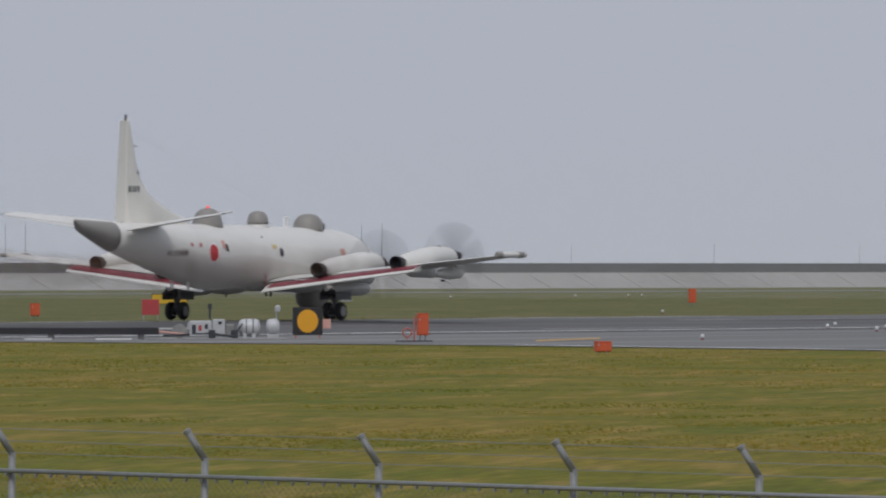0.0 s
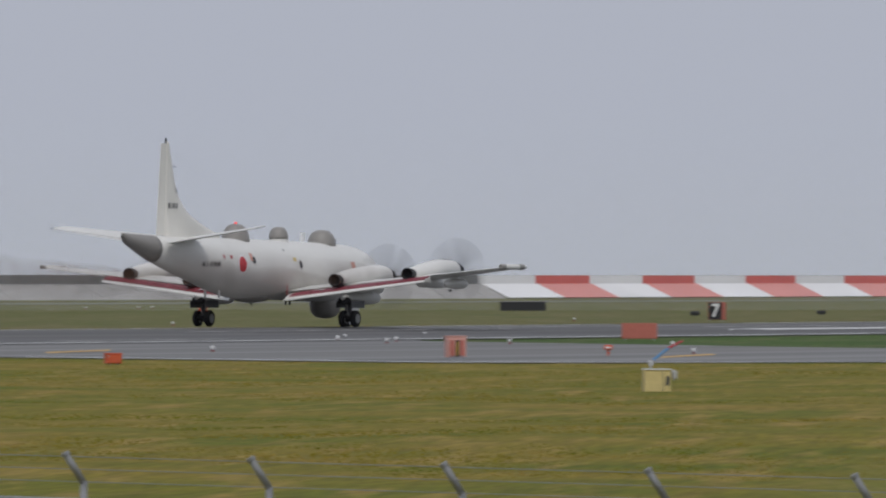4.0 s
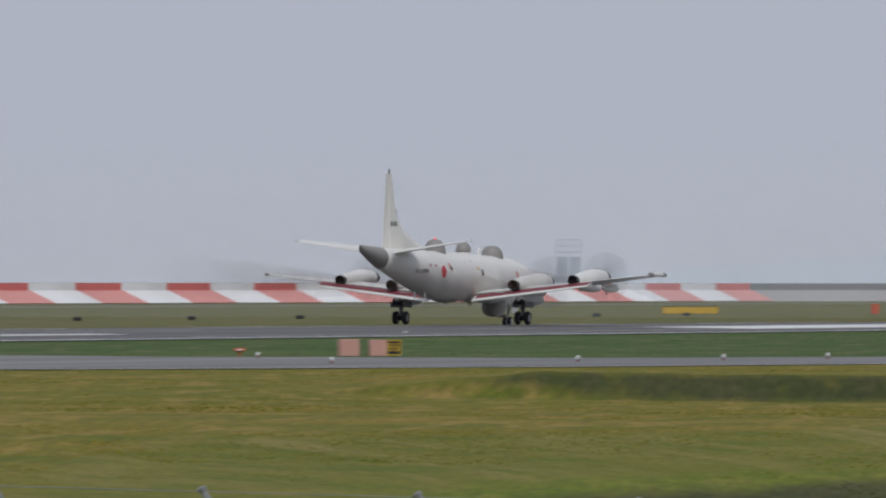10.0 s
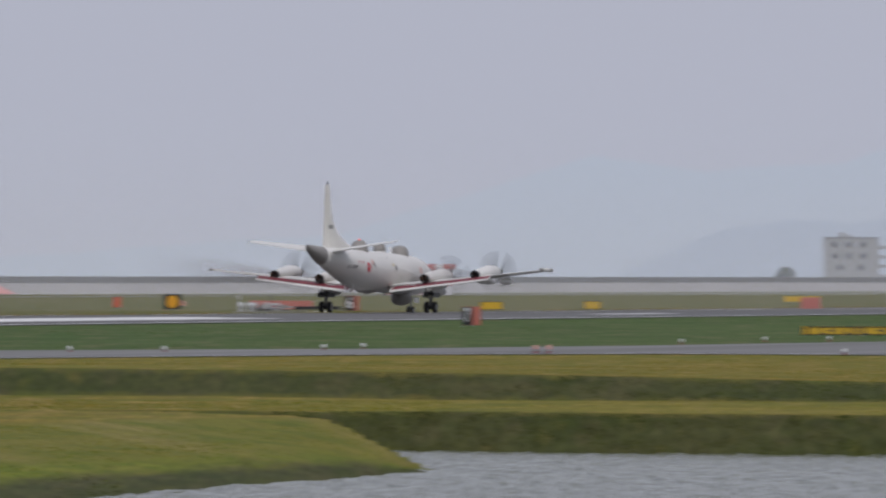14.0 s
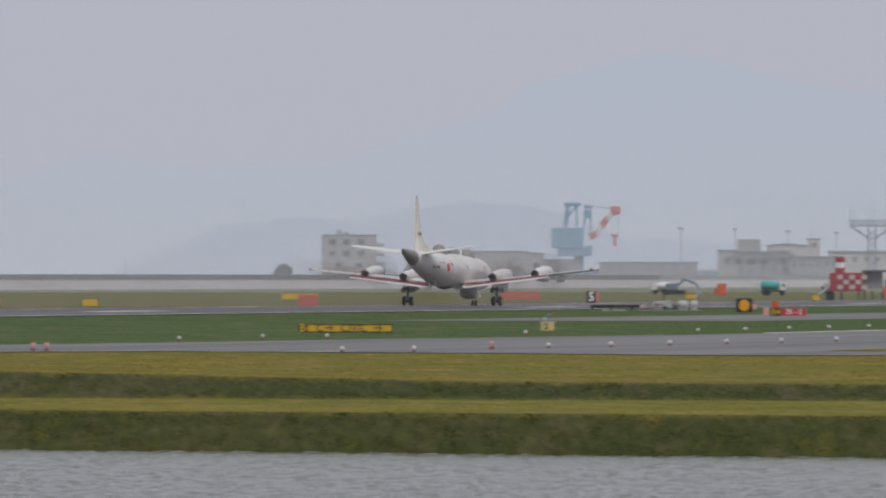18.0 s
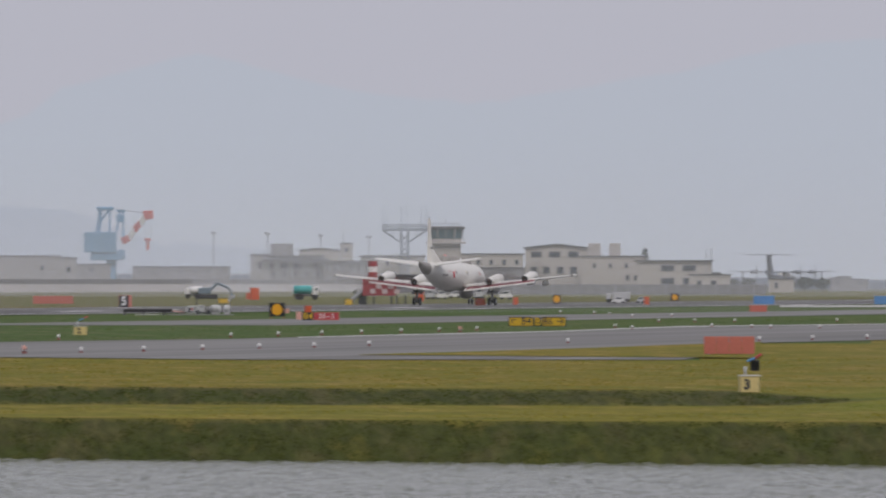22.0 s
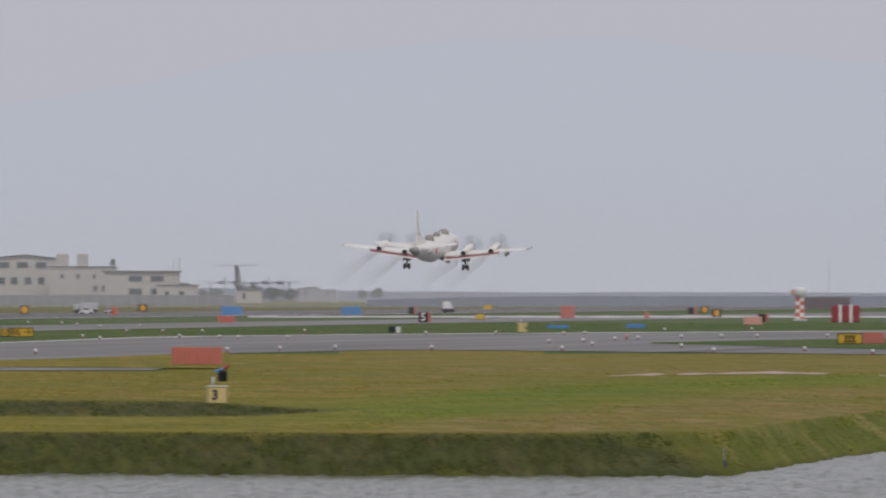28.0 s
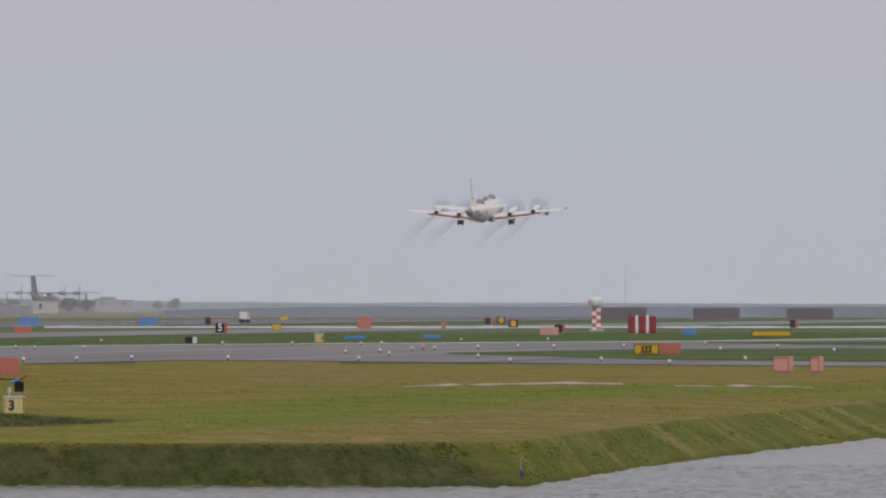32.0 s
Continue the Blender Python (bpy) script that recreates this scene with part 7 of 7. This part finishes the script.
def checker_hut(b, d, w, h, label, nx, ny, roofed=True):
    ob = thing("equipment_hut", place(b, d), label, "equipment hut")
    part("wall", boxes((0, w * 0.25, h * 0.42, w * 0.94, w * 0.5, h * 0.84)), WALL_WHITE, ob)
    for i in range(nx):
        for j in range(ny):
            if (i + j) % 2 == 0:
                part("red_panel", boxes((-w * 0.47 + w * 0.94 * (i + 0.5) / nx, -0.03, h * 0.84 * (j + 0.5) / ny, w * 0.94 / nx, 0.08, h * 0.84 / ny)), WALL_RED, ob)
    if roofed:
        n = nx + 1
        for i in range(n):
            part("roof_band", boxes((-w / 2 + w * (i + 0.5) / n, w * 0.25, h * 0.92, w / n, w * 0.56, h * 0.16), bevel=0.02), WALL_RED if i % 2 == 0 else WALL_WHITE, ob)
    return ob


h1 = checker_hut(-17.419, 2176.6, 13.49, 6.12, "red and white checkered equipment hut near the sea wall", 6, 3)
part("door", boxes((4.2, -0.08, 1.6, 1.5, 0.1, 2.6)), CLADDING, h1)
part("cooling_unit", boxes((2.6, -0.4, 1.2, 1.6, 0.7, 1.2), bevel=0.05), EQUIP, h1)


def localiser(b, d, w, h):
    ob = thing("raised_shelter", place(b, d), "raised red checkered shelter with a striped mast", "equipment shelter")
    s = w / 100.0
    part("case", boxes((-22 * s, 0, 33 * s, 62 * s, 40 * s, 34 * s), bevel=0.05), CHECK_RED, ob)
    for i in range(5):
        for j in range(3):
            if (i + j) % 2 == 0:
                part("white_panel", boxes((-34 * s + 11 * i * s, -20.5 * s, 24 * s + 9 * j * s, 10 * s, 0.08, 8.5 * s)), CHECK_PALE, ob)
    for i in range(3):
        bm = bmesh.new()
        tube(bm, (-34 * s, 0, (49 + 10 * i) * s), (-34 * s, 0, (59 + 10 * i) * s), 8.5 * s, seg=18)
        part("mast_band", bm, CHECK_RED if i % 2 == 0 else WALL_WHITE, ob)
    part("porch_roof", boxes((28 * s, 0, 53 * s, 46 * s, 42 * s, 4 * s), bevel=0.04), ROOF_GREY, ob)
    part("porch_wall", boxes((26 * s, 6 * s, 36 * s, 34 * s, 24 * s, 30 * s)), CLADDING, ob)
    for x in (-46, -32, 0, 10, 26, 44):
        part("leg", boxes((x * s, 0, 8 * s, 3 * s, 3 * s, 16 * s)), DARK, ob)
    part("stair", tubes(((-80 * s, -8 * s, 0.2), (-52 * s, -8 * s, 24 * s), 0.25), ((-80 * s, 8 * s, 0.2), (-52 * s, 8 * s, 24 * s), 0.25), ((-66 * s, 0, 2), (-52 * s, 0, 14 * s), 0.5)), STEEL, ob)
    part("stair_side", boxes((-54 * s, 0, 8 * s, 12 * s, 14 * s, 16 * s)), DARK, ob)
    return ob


localiser(-12.452, 1445.5, 7.30, 6.02)


def lorry(b, d, w, h, tank=None, label="", turn=0, body=WHITE):
    """A small truck: chassis, cab, tank or box, wheels."""
    ob = thing("lorry", place(b, d, turn), label, "truck", "vehicles on the field")
    part("chassis", boxes((0, 0, h * 0.3, w * 0.96, h * 0.7, h * 0.1)), BLACK, ob)
    part("cab", boxes((w * 0.38, 0, h * 0.58, w * 0.22, h * 0.75, h * 0.52), bevel=0.12), body, ob)
    part("windscreen", boxes((w * 0.42, -h * 0.385, h * 0.7, w * 0.1, 0.03, h * 0.2)), PANE, ob)
    if tank:
        bm = bmesh.new()
        loft(bm, [[(x, r * math.cos(p), h * 0.66 + r * 0.8 * math.sin(p)) for p in np.linspace(0, 2 * math.pi, 17)[:-1]] for x, r in ((-w * 0.48, h * 0.2), (-w * 0.46, h * 0.36), (w * 0.22, h * 0.36), (w * 0.25, h * 0.2))])
        part("tank", bm, tank, ob, "", True)
    else:
        part("box_body", boxes((-w * 0.12, 0, h * 0.65, w * 0.7, h * 0.75, h * 0.6), bevel=0.05), body, ob)
    for x in (-w * 0.32, -w * 0.18, w * 0.36):
        for y in (-h * 0.3, h * 0.3):
            bm = bmesh.new()
            tube(bm, (x, y - 0.14, h * 0.2), (x, y + 0.14, h * 0.2), h * 0.2, seg=16)
            part("wheel", bm, RUBBER, ob)
    return ob


def car(b, d, w, h, label, paint_m=WHITE, turn=0):
    ob = thing("car", place(b, d, turn), label, "car", "parked cars")
    bm = bmesh.new()
    loft(bm, [[(x, y, z * h) for x, z in ((-w * 0.5, 0.22), (-w * 0.5, 0.55), (-w * 0.34, 0.62), (-w * 0.2, 0.97), (w * 0.22, 1.0), (w * 0.36, 0.62), (w * 0.5, 0.52), (w * 0.5, 0.22))] for y in (-h * 0.55, h * 0.55)])
    bmesh.ops.bevel(bm, geom=bm.edges[:], offset=0.05, segments=2, affect="EDGES")
    part("body", bm, paint_m, ob)
    part("side_window", boxes((0, -h * 0.555, h * 0.78, w * 0.42, 0.02, h * 0.24)), PANE, ob)
    for x in (-w * 0.3, w * 0.3):
        for y in (-h * 0.48, h * 0.48):
            bm = bmesh.new()
            tube(bm, (x, y - 0.1, h * 0.22), (x, y + 0.1, h * 0.22), h * 0.22, seg=14)
            part("wheel", bm, RUBBER, ob)
    return ob


lorry(-12.905, 1782.5, 4.18, 2.51, TEAL, "teal tanker truck standing on the perimeter road")
lorry(-13.495, 1894.9, 2.96, 2.27, WHITE, "white mixer truck beside the sea wall", 180)
EXC = paint("machine_blue_grey", (0.16, 0.22, 0.27), 0.6, vary=0.1, scale=1)
ob = thing("excavator", place(-13.42, 1895), "blue-grey excavator with a bent arm beside the sea wall", "excavator")
part("track", boxes((0, 0, 0.4, 3.4, 2.4, 0.8), bevel=0.15), BLACK, ob)
part("house", boxes((-0.6, 0, 1.4, 2.2, 2.2, 1.1), bevel=0.12), EXC, ob)
part("boom", tubes(((0, 0, 1.2), (1.6, 0, 2.7), 0.22), ((1.6, 0, 2.7), (3.6, 0, 1.9), 0.2), ((3.6, 0, 1.9), (4.3, 0, 0.5), 0.15)), EXC, ob, "bent blue-grey arm")
part("bucket", boxes((4.2, 0, 0.35, 0.9, 1.0, 0.6), bevel=0.1), STEEL, ob)
for r in ((-13.175, 1731.5, 1.26, 1.98), (-13.205, 1782.5, 0.74, 1.11), (-12.303, 1595.5, 1.08, 1.66), (-11.104, 1381.0, 0.58, 1.08), (-11.983, 1322.2, 1.17, 0.96), (-11.797, 1350.9, 0.56, 1.06)):
    cabinet(*r, ORANGE, "orange cabinet far across the field", 0.1)
for i, r in enumerate(((-12.246, 1808.7, 1.51, 1.70), (-12.187, 1808.7, 1.88, 1.51), (-12.117, 1924.8, 2.31, 1.30), (-11.990, 1808.7, 1.51, 1.98), (-11.848, 1808.7, 2.17, 1.51), (-11.251, 1445.5, 1.96, 1.05), (-11.136, 1480.1, 1.16, 1.00))):
    car(*r, "pale car parked by the field fence", WHITE if i % 3 else EQUIP)
lorry(-9.344, 1556.5, 1.46, 1.78, None, "small white service truck far down the field")
lorry(-11.254, 1510.6, 3.54, 1.65, None, "grey service truck near the apron", 180, EQUIP)

# the apron fence
x0, y0 = polar(-12.32, 2480)
x1, y1 = polar(-10.47, 2440)
L = math.hypot(x1 - x0, y1 - y0)
ob = thing("apron_fence", pose(x0, y0, FIELD + drop(x0, y0), 0, 0, math.degrees(math.atan2(y1 - y0, x1 - x0))), "long grey sheeted fence before the buildings", "fence")
for i in range(28):
    part("fence_panel", boxes((L * (i + 0.5) / 28, 0, 1.2, L / 28 - 0.08, 0.1, 2.3)), CLADDING, ob)
    part("fence_post", boxes((L * i / 28, -0.08, 1.25, 0.15, 0.15, 2.5)), STEEL, ob)


# a grey four-engined flying boat parked on the apron, seen from behind
def flying_boat(b, d, w, zb):
    ob = thing("parked_flying_boat", flat_base(b, d, -16), "dark grey four-engined flying boat with a high tail, parked", "aircraft")
    s = w / 33.0
    # grey lightened and blued to carry the haze before the boat
    grey = paint("boat_grey", (0.17, 0.19, 0.22), 0.6, vary=0.1, scale=0.3)
    part("hull", loft(bmesh.new(), [ring_y(y * s, z * s, rx * s, rz * s, 18) for y, z, rx, rz in ((-16, 5.6, 0.3, 0.4), (-13, 4.8, 0.8, 1.1), (-6, 3.6, 1.3, 1.7), (4, 3.2, 1.5, 2.0), (13, 3.2, 1.2, 1.6), (16, 3.2, 0.3, 0.4))]), grey, ob, "", True)
    for side in (-1, 1):
        part("wing", wing_surface([(side * 0.3 * s, 3.2 * s, -2.2 * s, 6.0 * s, 0.7 * s), (side * 8 * s, 3.0 * s, -2.0 * s, 6.1 * s, 0.55 * s), (side * 16.5 * s, 1.6 * s, -0.8 * s, 6.2 * s, 0.3 * s)]), grey, ob)
        part("tailplane", wing_surface([(side * 0.1 * s, -12.6 * s, -16 * s, 11.2 * s, 0.35 * s), (side * 7.2 * s, -14 * s, -16 * s, 11.3 * s, 0.2 * s)]), grey, ob)
        for ex in (4.6, 9.2):
            n = part("engine_nacelle", loft(bmesh.new(), [ring_y(y * s, 6.1 * s, r * s, r * s, 14, side * ex * s) for y, r in ((-2.5, 0.25), (-1, 0.55), (2.5, 0.6), (4.2, 0.45), (4.5, 0.15))]), grey, ob, "", True)
            part("blade", boxes((side * ex * s, 4.6 * s, 6.1 * s, 0.25 * s, 0.06, 4.2 * s), (side * ex * s, 4.6 * s, 6.1 * s, 4.2 * s, 0.06, 0.25 * s)), BLACK, n)
        part("float", loft(bmesh.new(), [ring_y(y * s, 3.9 * s, r * s, r * s, 10, side * 12.5 * s) for y, r in ((-2, 0.1), (0, 0.4), (2, 0.4), (3, 0.1))]), grey, ob)
        part("float_strut", boxes((side * 12.5 * s, 0.3 * s, 5.0 * s, 0.15 * s, 0.8 * s, 2.0 * s)), grey, ob)
        part("main_wheel", tubes(((side * 1.9 * s, 0, 0.6 * s), (side * 2.5 * s, 0, 0.6 * s), 0.6 * s), seg=14), RUBBER, ob)
        part("gear_leg", boxes((side * 1.8 * s, 0, 1.3 * s, 0.3 * s, 0.5 * s, 1.6 * s)), grey, ob)
    bm = bmesh.new()
    loft(bm, [[(sx * 0.22 * s, y * s, z * s) for sx, y in ((-1, a), (1, a), (1, c), (-1, c))] for z, a, c in ((5.2, -9.5, -15.2), (11.3, -13.0, -16.2))])
    part("fin", bm, grey, ob)
    part("cabin_roof", loft(bmesh.new(), [ring_y(y * s, 5.0 * s, rx * s, rz * s, 14) for y, rx, rz in ((-3, 0.3, 0.3), (-1, 1.1, 0.9), (6, 1.2, 1.0), (9, 0.5, 0.4))]), WHITE, ob, "white painted cabin roof", True)
    part("nose_wheel", tubes(((-0.2 * s, 9 * s, 0.45 * s), (0.2 * s, 9 * s, 0.45 * s), 0.45 * s), ((0, 9 * s, 0.4 * s), (0, 9 * s, 2 * s), 0.12 * s), seg=12), RUBBER, ob)


flying_boat(-10.39, 3200, 32.0, 0)
building(-10.394, 3000, 6.9, 3.4, -0.8, "small pale hut before the parked flying boat", PLASTER_WARM, ((0.5, 0.4, [(0.3, 0.1)]),))


# trees and scrub beyond the apron
def tree(b, d, w, h, label="dark round-headed tree far off by the shore"):
    ob = thing("tree", flat_base(b, d), label, "tree", "far trees")
    rng = random.Random(int(b * 1000) + int(d))
    trunk = bmesh.new()
    tube(trunk, (0, 0, 0), (0, 0, h * 0.5), w * 0.05, w * 0.03, 7)
    for i in range(5):
        a = i * 1.3
        tube(trunk, (0, 0, h * (0.3 + 0.05 * i)), (math.cos(a) * w * 0.25, math.sin(a) * w * 0.25, h * (0.55 + 0.06 * i)), w * 0.025, w * 0.01, 5)
    part("trunk", trunk, BARK, ob)
    vs, fs = [], []
    for i in range(420):
        a, r, z = rng.uniform(0, 6.28), rng.random() ** 0.5, rng.uniform(-1, 1)
        rad = w * 0.5 * r * math.sqrt(max(0.05, 1 - z * z * 0.85)) * (0.8 + 0.3 * math.sin(3 * a + z * 2))
        c = Vector((rad * math.cos(a), rad * math.sin(a), h * (0.64 + 0.36 * z)))
        q = w * rng.uniform(0.04, 0.09)
        u = Vector((rng.uniform(-1, 1), rng.uniform(-1, 1), rng.uniform(-1, 1))).normalized()
        v = u.orthogonal().normalized()
        n = u.cross(v)
        k = len(vs)
        vs += [c + (v + n) * q, c + (n - v) * q, c - (v + n) * q, c + (v - n) * q * 0.6]
        fs.append((k, k + 1, k + 2, k + 3))
    me = bpy.data.meshes.new("mesh")
    me.from_pydata([tuple(p) for p in vs], [], fs)
    part("crown", me, LEAF, ob)


for r in ((-9.797, 4300, 4.5, 2.0, 0.2), (-9.724, 4300, 4.3, 2.2, 0.2), (-10.567, 3300, 4.8, 2.2, 0.5), (-10.645, 3300, 4.1, 1.9, 0.5), (-10.273, 3300, 6.4, 2.8, 0.1), (-10.175, 3300, 5.0, 2.4, 0.1), (-11.113, 2700, 2.5, 2.0, 8.3), (-15.493, 3500, 6.9, 2.6, 3.0), (-14.809, 3500, 7.3, 2.9, 3.0), (-9.708, 4300, 4.0, 1.8, 1.3)):
    b, d, w, h, zb = r
    x, y = polar(b, d)
    tree(b, d, w, zb + h - (FIELD + drop(x, y)))
for i, (b, d, w, h, zb) in enumerate(((-10.096, 3600, 5.2, 2.6, 0.3), (-9.979, 3600, 5.6, 2.1, 0.3), (-10.060, 3900, 5.1, 1.8, 1.6), (-10.773, 2800, 5.8, 2.6, 1.6))):
    building(b, d, w, h, zb, "low grey shed on the far apron", CLADDING, ((0.5, 0.4, [(0.5, 0.2)]),))


# radar, striped boxes and dark stacks at the far end
def radar(b, d, w, h):
    ob = thing("radar_tower", place(b, d), "white radar drum on a red and white checkered pedestal", "radar tower")
    n = 6
    ph = h * 0.7
    for i in range(n):
        for s in (-1, 1):
            part("pedestal_block", boxes((s * w * 0.17, 0, ph * (i + 0.5) / n, w * 0.34, w * 0.6, ph / n)), WALL_RED if (i + (s > 0)) % 2 else WALL_WHITE, ob)
    bm = bmesh.new()
    loft(bm, [[(r * math.cos(p), r * math.sin(p), z) for p in np.linspace(0, 2 * math.pi, 25)[:-1]] for r, z in ((w * 0.3, ph), (w * 0.48, ph + 0.15), (w * 0.5, h * 0.93), (w * 0.42, h * 0.99), (w * 0.2, h))])
    part("drum", bm, WHITE, ob, "", True)
    part("side_box", boxes((-w * 0.55, 0, h * 0.86, w * 0.3, w * 0.5, h * 0.16), bevel=0.04), PALE_PINK, ob)
    part("footing", boxes((0, 0, 0.1, w * 1.1, w * 1.1, 0.2)), EQUIP, ob)


radar(-7.485, 1174.1, 1.35, 3.61)
b, d, w, h = -7.244, 1092.4, 2.90, 1.82
for i in range(5):
    cw = w * (0.26 if i % 2 == 0 else 0.11)
    ob = thing("transformer_case", place(b + (-0.37, -0.185, 0.0, 0.185, 0.37)[i] * w / d * 57.3, d), "red painted steel equipment case on the field" if i % 2 == 0 else "white painted steel equipment case on the field", "equipment case", "striped equipment cases")
    part("case", boxes((0, 0, h / 2, cw - 0.04, 2.0, h * (0.92 + 0.08 * (i % 2))), bevel=0.04), CHECK_RED if i % 2 == 0 else WALL_WHITE, ob)
    part("door", boxes((0, -1.02, h * 0.45, cw * 0.7, 0.04, h * 0.7), bevel=0.01), CHECK_RED if i % 2 == 0 else WALL_WHITE, ob)
STACK = paint("stack_dark_red", (0.16, 0.13, 0.15), 0.8, vary=0.1, scale=0.2)
for r in ((-7.343, 1897.3, 8.20, 2.17), (-6.852, 1897.3, 8.10, 2.08), (-6.358, 1897.3, 8.20, 2.08)):
    b, d, w, h = r
    ob = thing("field_screen", place(b, d), "dark purple-grey screens standing far down the field", "screen", "far screens")
    for i in range(6):
        part("screen_panel", boxes((-w / 2 + w * (i + 0.5) / 6, 0, h * 0.52, w / 6 - 0.03, 0.3, h * 0.94), bevel=0.02), STACK, ob)
        part("screen_foot", boxes((-w / 2 + w * (i + 0.5) / 6, 0, 0.05, 0.2, 0.8, 0.1)), STEEL, ob)



def motions():
    """The take-off run, the lift-off and the climb; the propellers turn throughout."""
    run = [(0.0, 495.4), (0.5, 500.41), (1.0, 505.86), (1.5, 512.38), (2.0, 519.87), (2.5, 527.67), (3.0, 536.21), (3.5, 545.24), (5.5, 587.94), (6.0, 600.36), (6.5, 613.19), (7.0, 626.82),
           (7.5, 641.14), (8.0, 656.1), (8.5, 671.39), (9.0, 687.66), (9.5, 703.82), (10.0, 720.71), (10.5, 738.13), (11.0, 756.25), (11.5, 775.39), (12.0, 794.86), (12.5, 814.87), (13.0, 835.7), (13.5, 857.01), (14.0, 879.2)]
    run += [(14.5, 901.7), (16.5, 996.2), (17.0, 1021.2), (17.5, 1047.1), (19.0, 1127.5), (20.0, 1183.6), (21.0, 1242.0), (21.5, 1272.0), (22.0, 1302.2), (22.5, 1333.0), (23.0, 1363.9), (23.5, 1395.0), (24.0, 1426.5), (24.5, 1458.2), (25.0, 1490.1), (26.5, 1586.7), (27.0, 1620.0), (28.0, 1688.0), (28.5, 1722.3), (30.0, 1827.9), (32.0, 1972.6)]
    lift = np.array([(0, 0), (3, 0), (6, 0.1), (9, 0.15), (12, 0.19), (17, 0.27), (20, 0.23), (22, 0.24), (23.2, 0.27), (24.5, 0.94), (26.5, 3.77), (28.5, 7.53), (30, 11.15), (32, 16.39)])
    nose = np.array([(0, 0), (3, -0.15), (6, -0.65), (9, -0.8), (12, -1.0), (17, -0.9), (20.6, -1.1), (21.3, -0.8), (22, 0.5), (23, 3.64), (24, 6.3), (24.7, 6.9), (26.5, 6.2), (28.5, 6.5), (30, 6.6), (32, 6.2)])
    turn = np.array([(0, -0.8), (3, -0.3), (6, 0.6), (12, 0.6), (17, 0.25), (20, 0.6), (23, 0.55), (24.5, 1.9), (26.5, 2.8), (28.5, 2.4), (32, 2.4)])
    bank = np.array([(0, 0), (22, 0.06), (23, 0.4), (24.5, 0.66), (26.5, 1.05), (28.5, 1.4), (30, 0.68), (32, -0.47)])
    side = np.array([(0, 0), (6, -1.7), (9, -1.2), (12, -0.8), (17, 1.1), (20, 1.4), (23, 2.2), (26.5, 1.8), (28.5, 2.0), (32, 2.6)])
    rows = []
    for t, y in run:
        z, a, b, c, dx = (along(tab, t) for tab in (lift, nose, turn, bank, side))
        y *= (RUNWAY_X + dx) / RUNWAY_X
        rows.append((t, pose(RUNWAY_X + dx, y, z + crown(RUNWAY_X, y) + drop(RUNWAY_X, y), a, c, -b)))
    walk(AIRCRAFT, rows)
    # the legs stretch as the wings take the weight, and start to fold in the climb
    for g in GEAR:
        walk(g, [(t, pose(0, 0, -out)) for t, out in ((0, 0), (3, 0), (6, 0.09), (9, 0.14), (12, 0.18), (17, 0.26), (22, 0.24), (24.5, 0.35), (26.5, 0.3), (28.5, 0.24), (30, 0.02), (32, -0.48))])
    for ob, x, z in PLUMES:
        walk(ob, [(t, pose(x, -2.6, z, sink, 0, 0)) for t, sink in ((0, 0), (21, 0), (23.5, 1.5), (25, 2), (27, 3), (30, 3.5), (32, 3.5))])
    for pr, x, y, z, k in PROPS:
        walk(pr, [(i / 30, pose(x, y, z, 0, (i * 88 + k * 37) % 360, 0)) for i in range(961)])


motions()
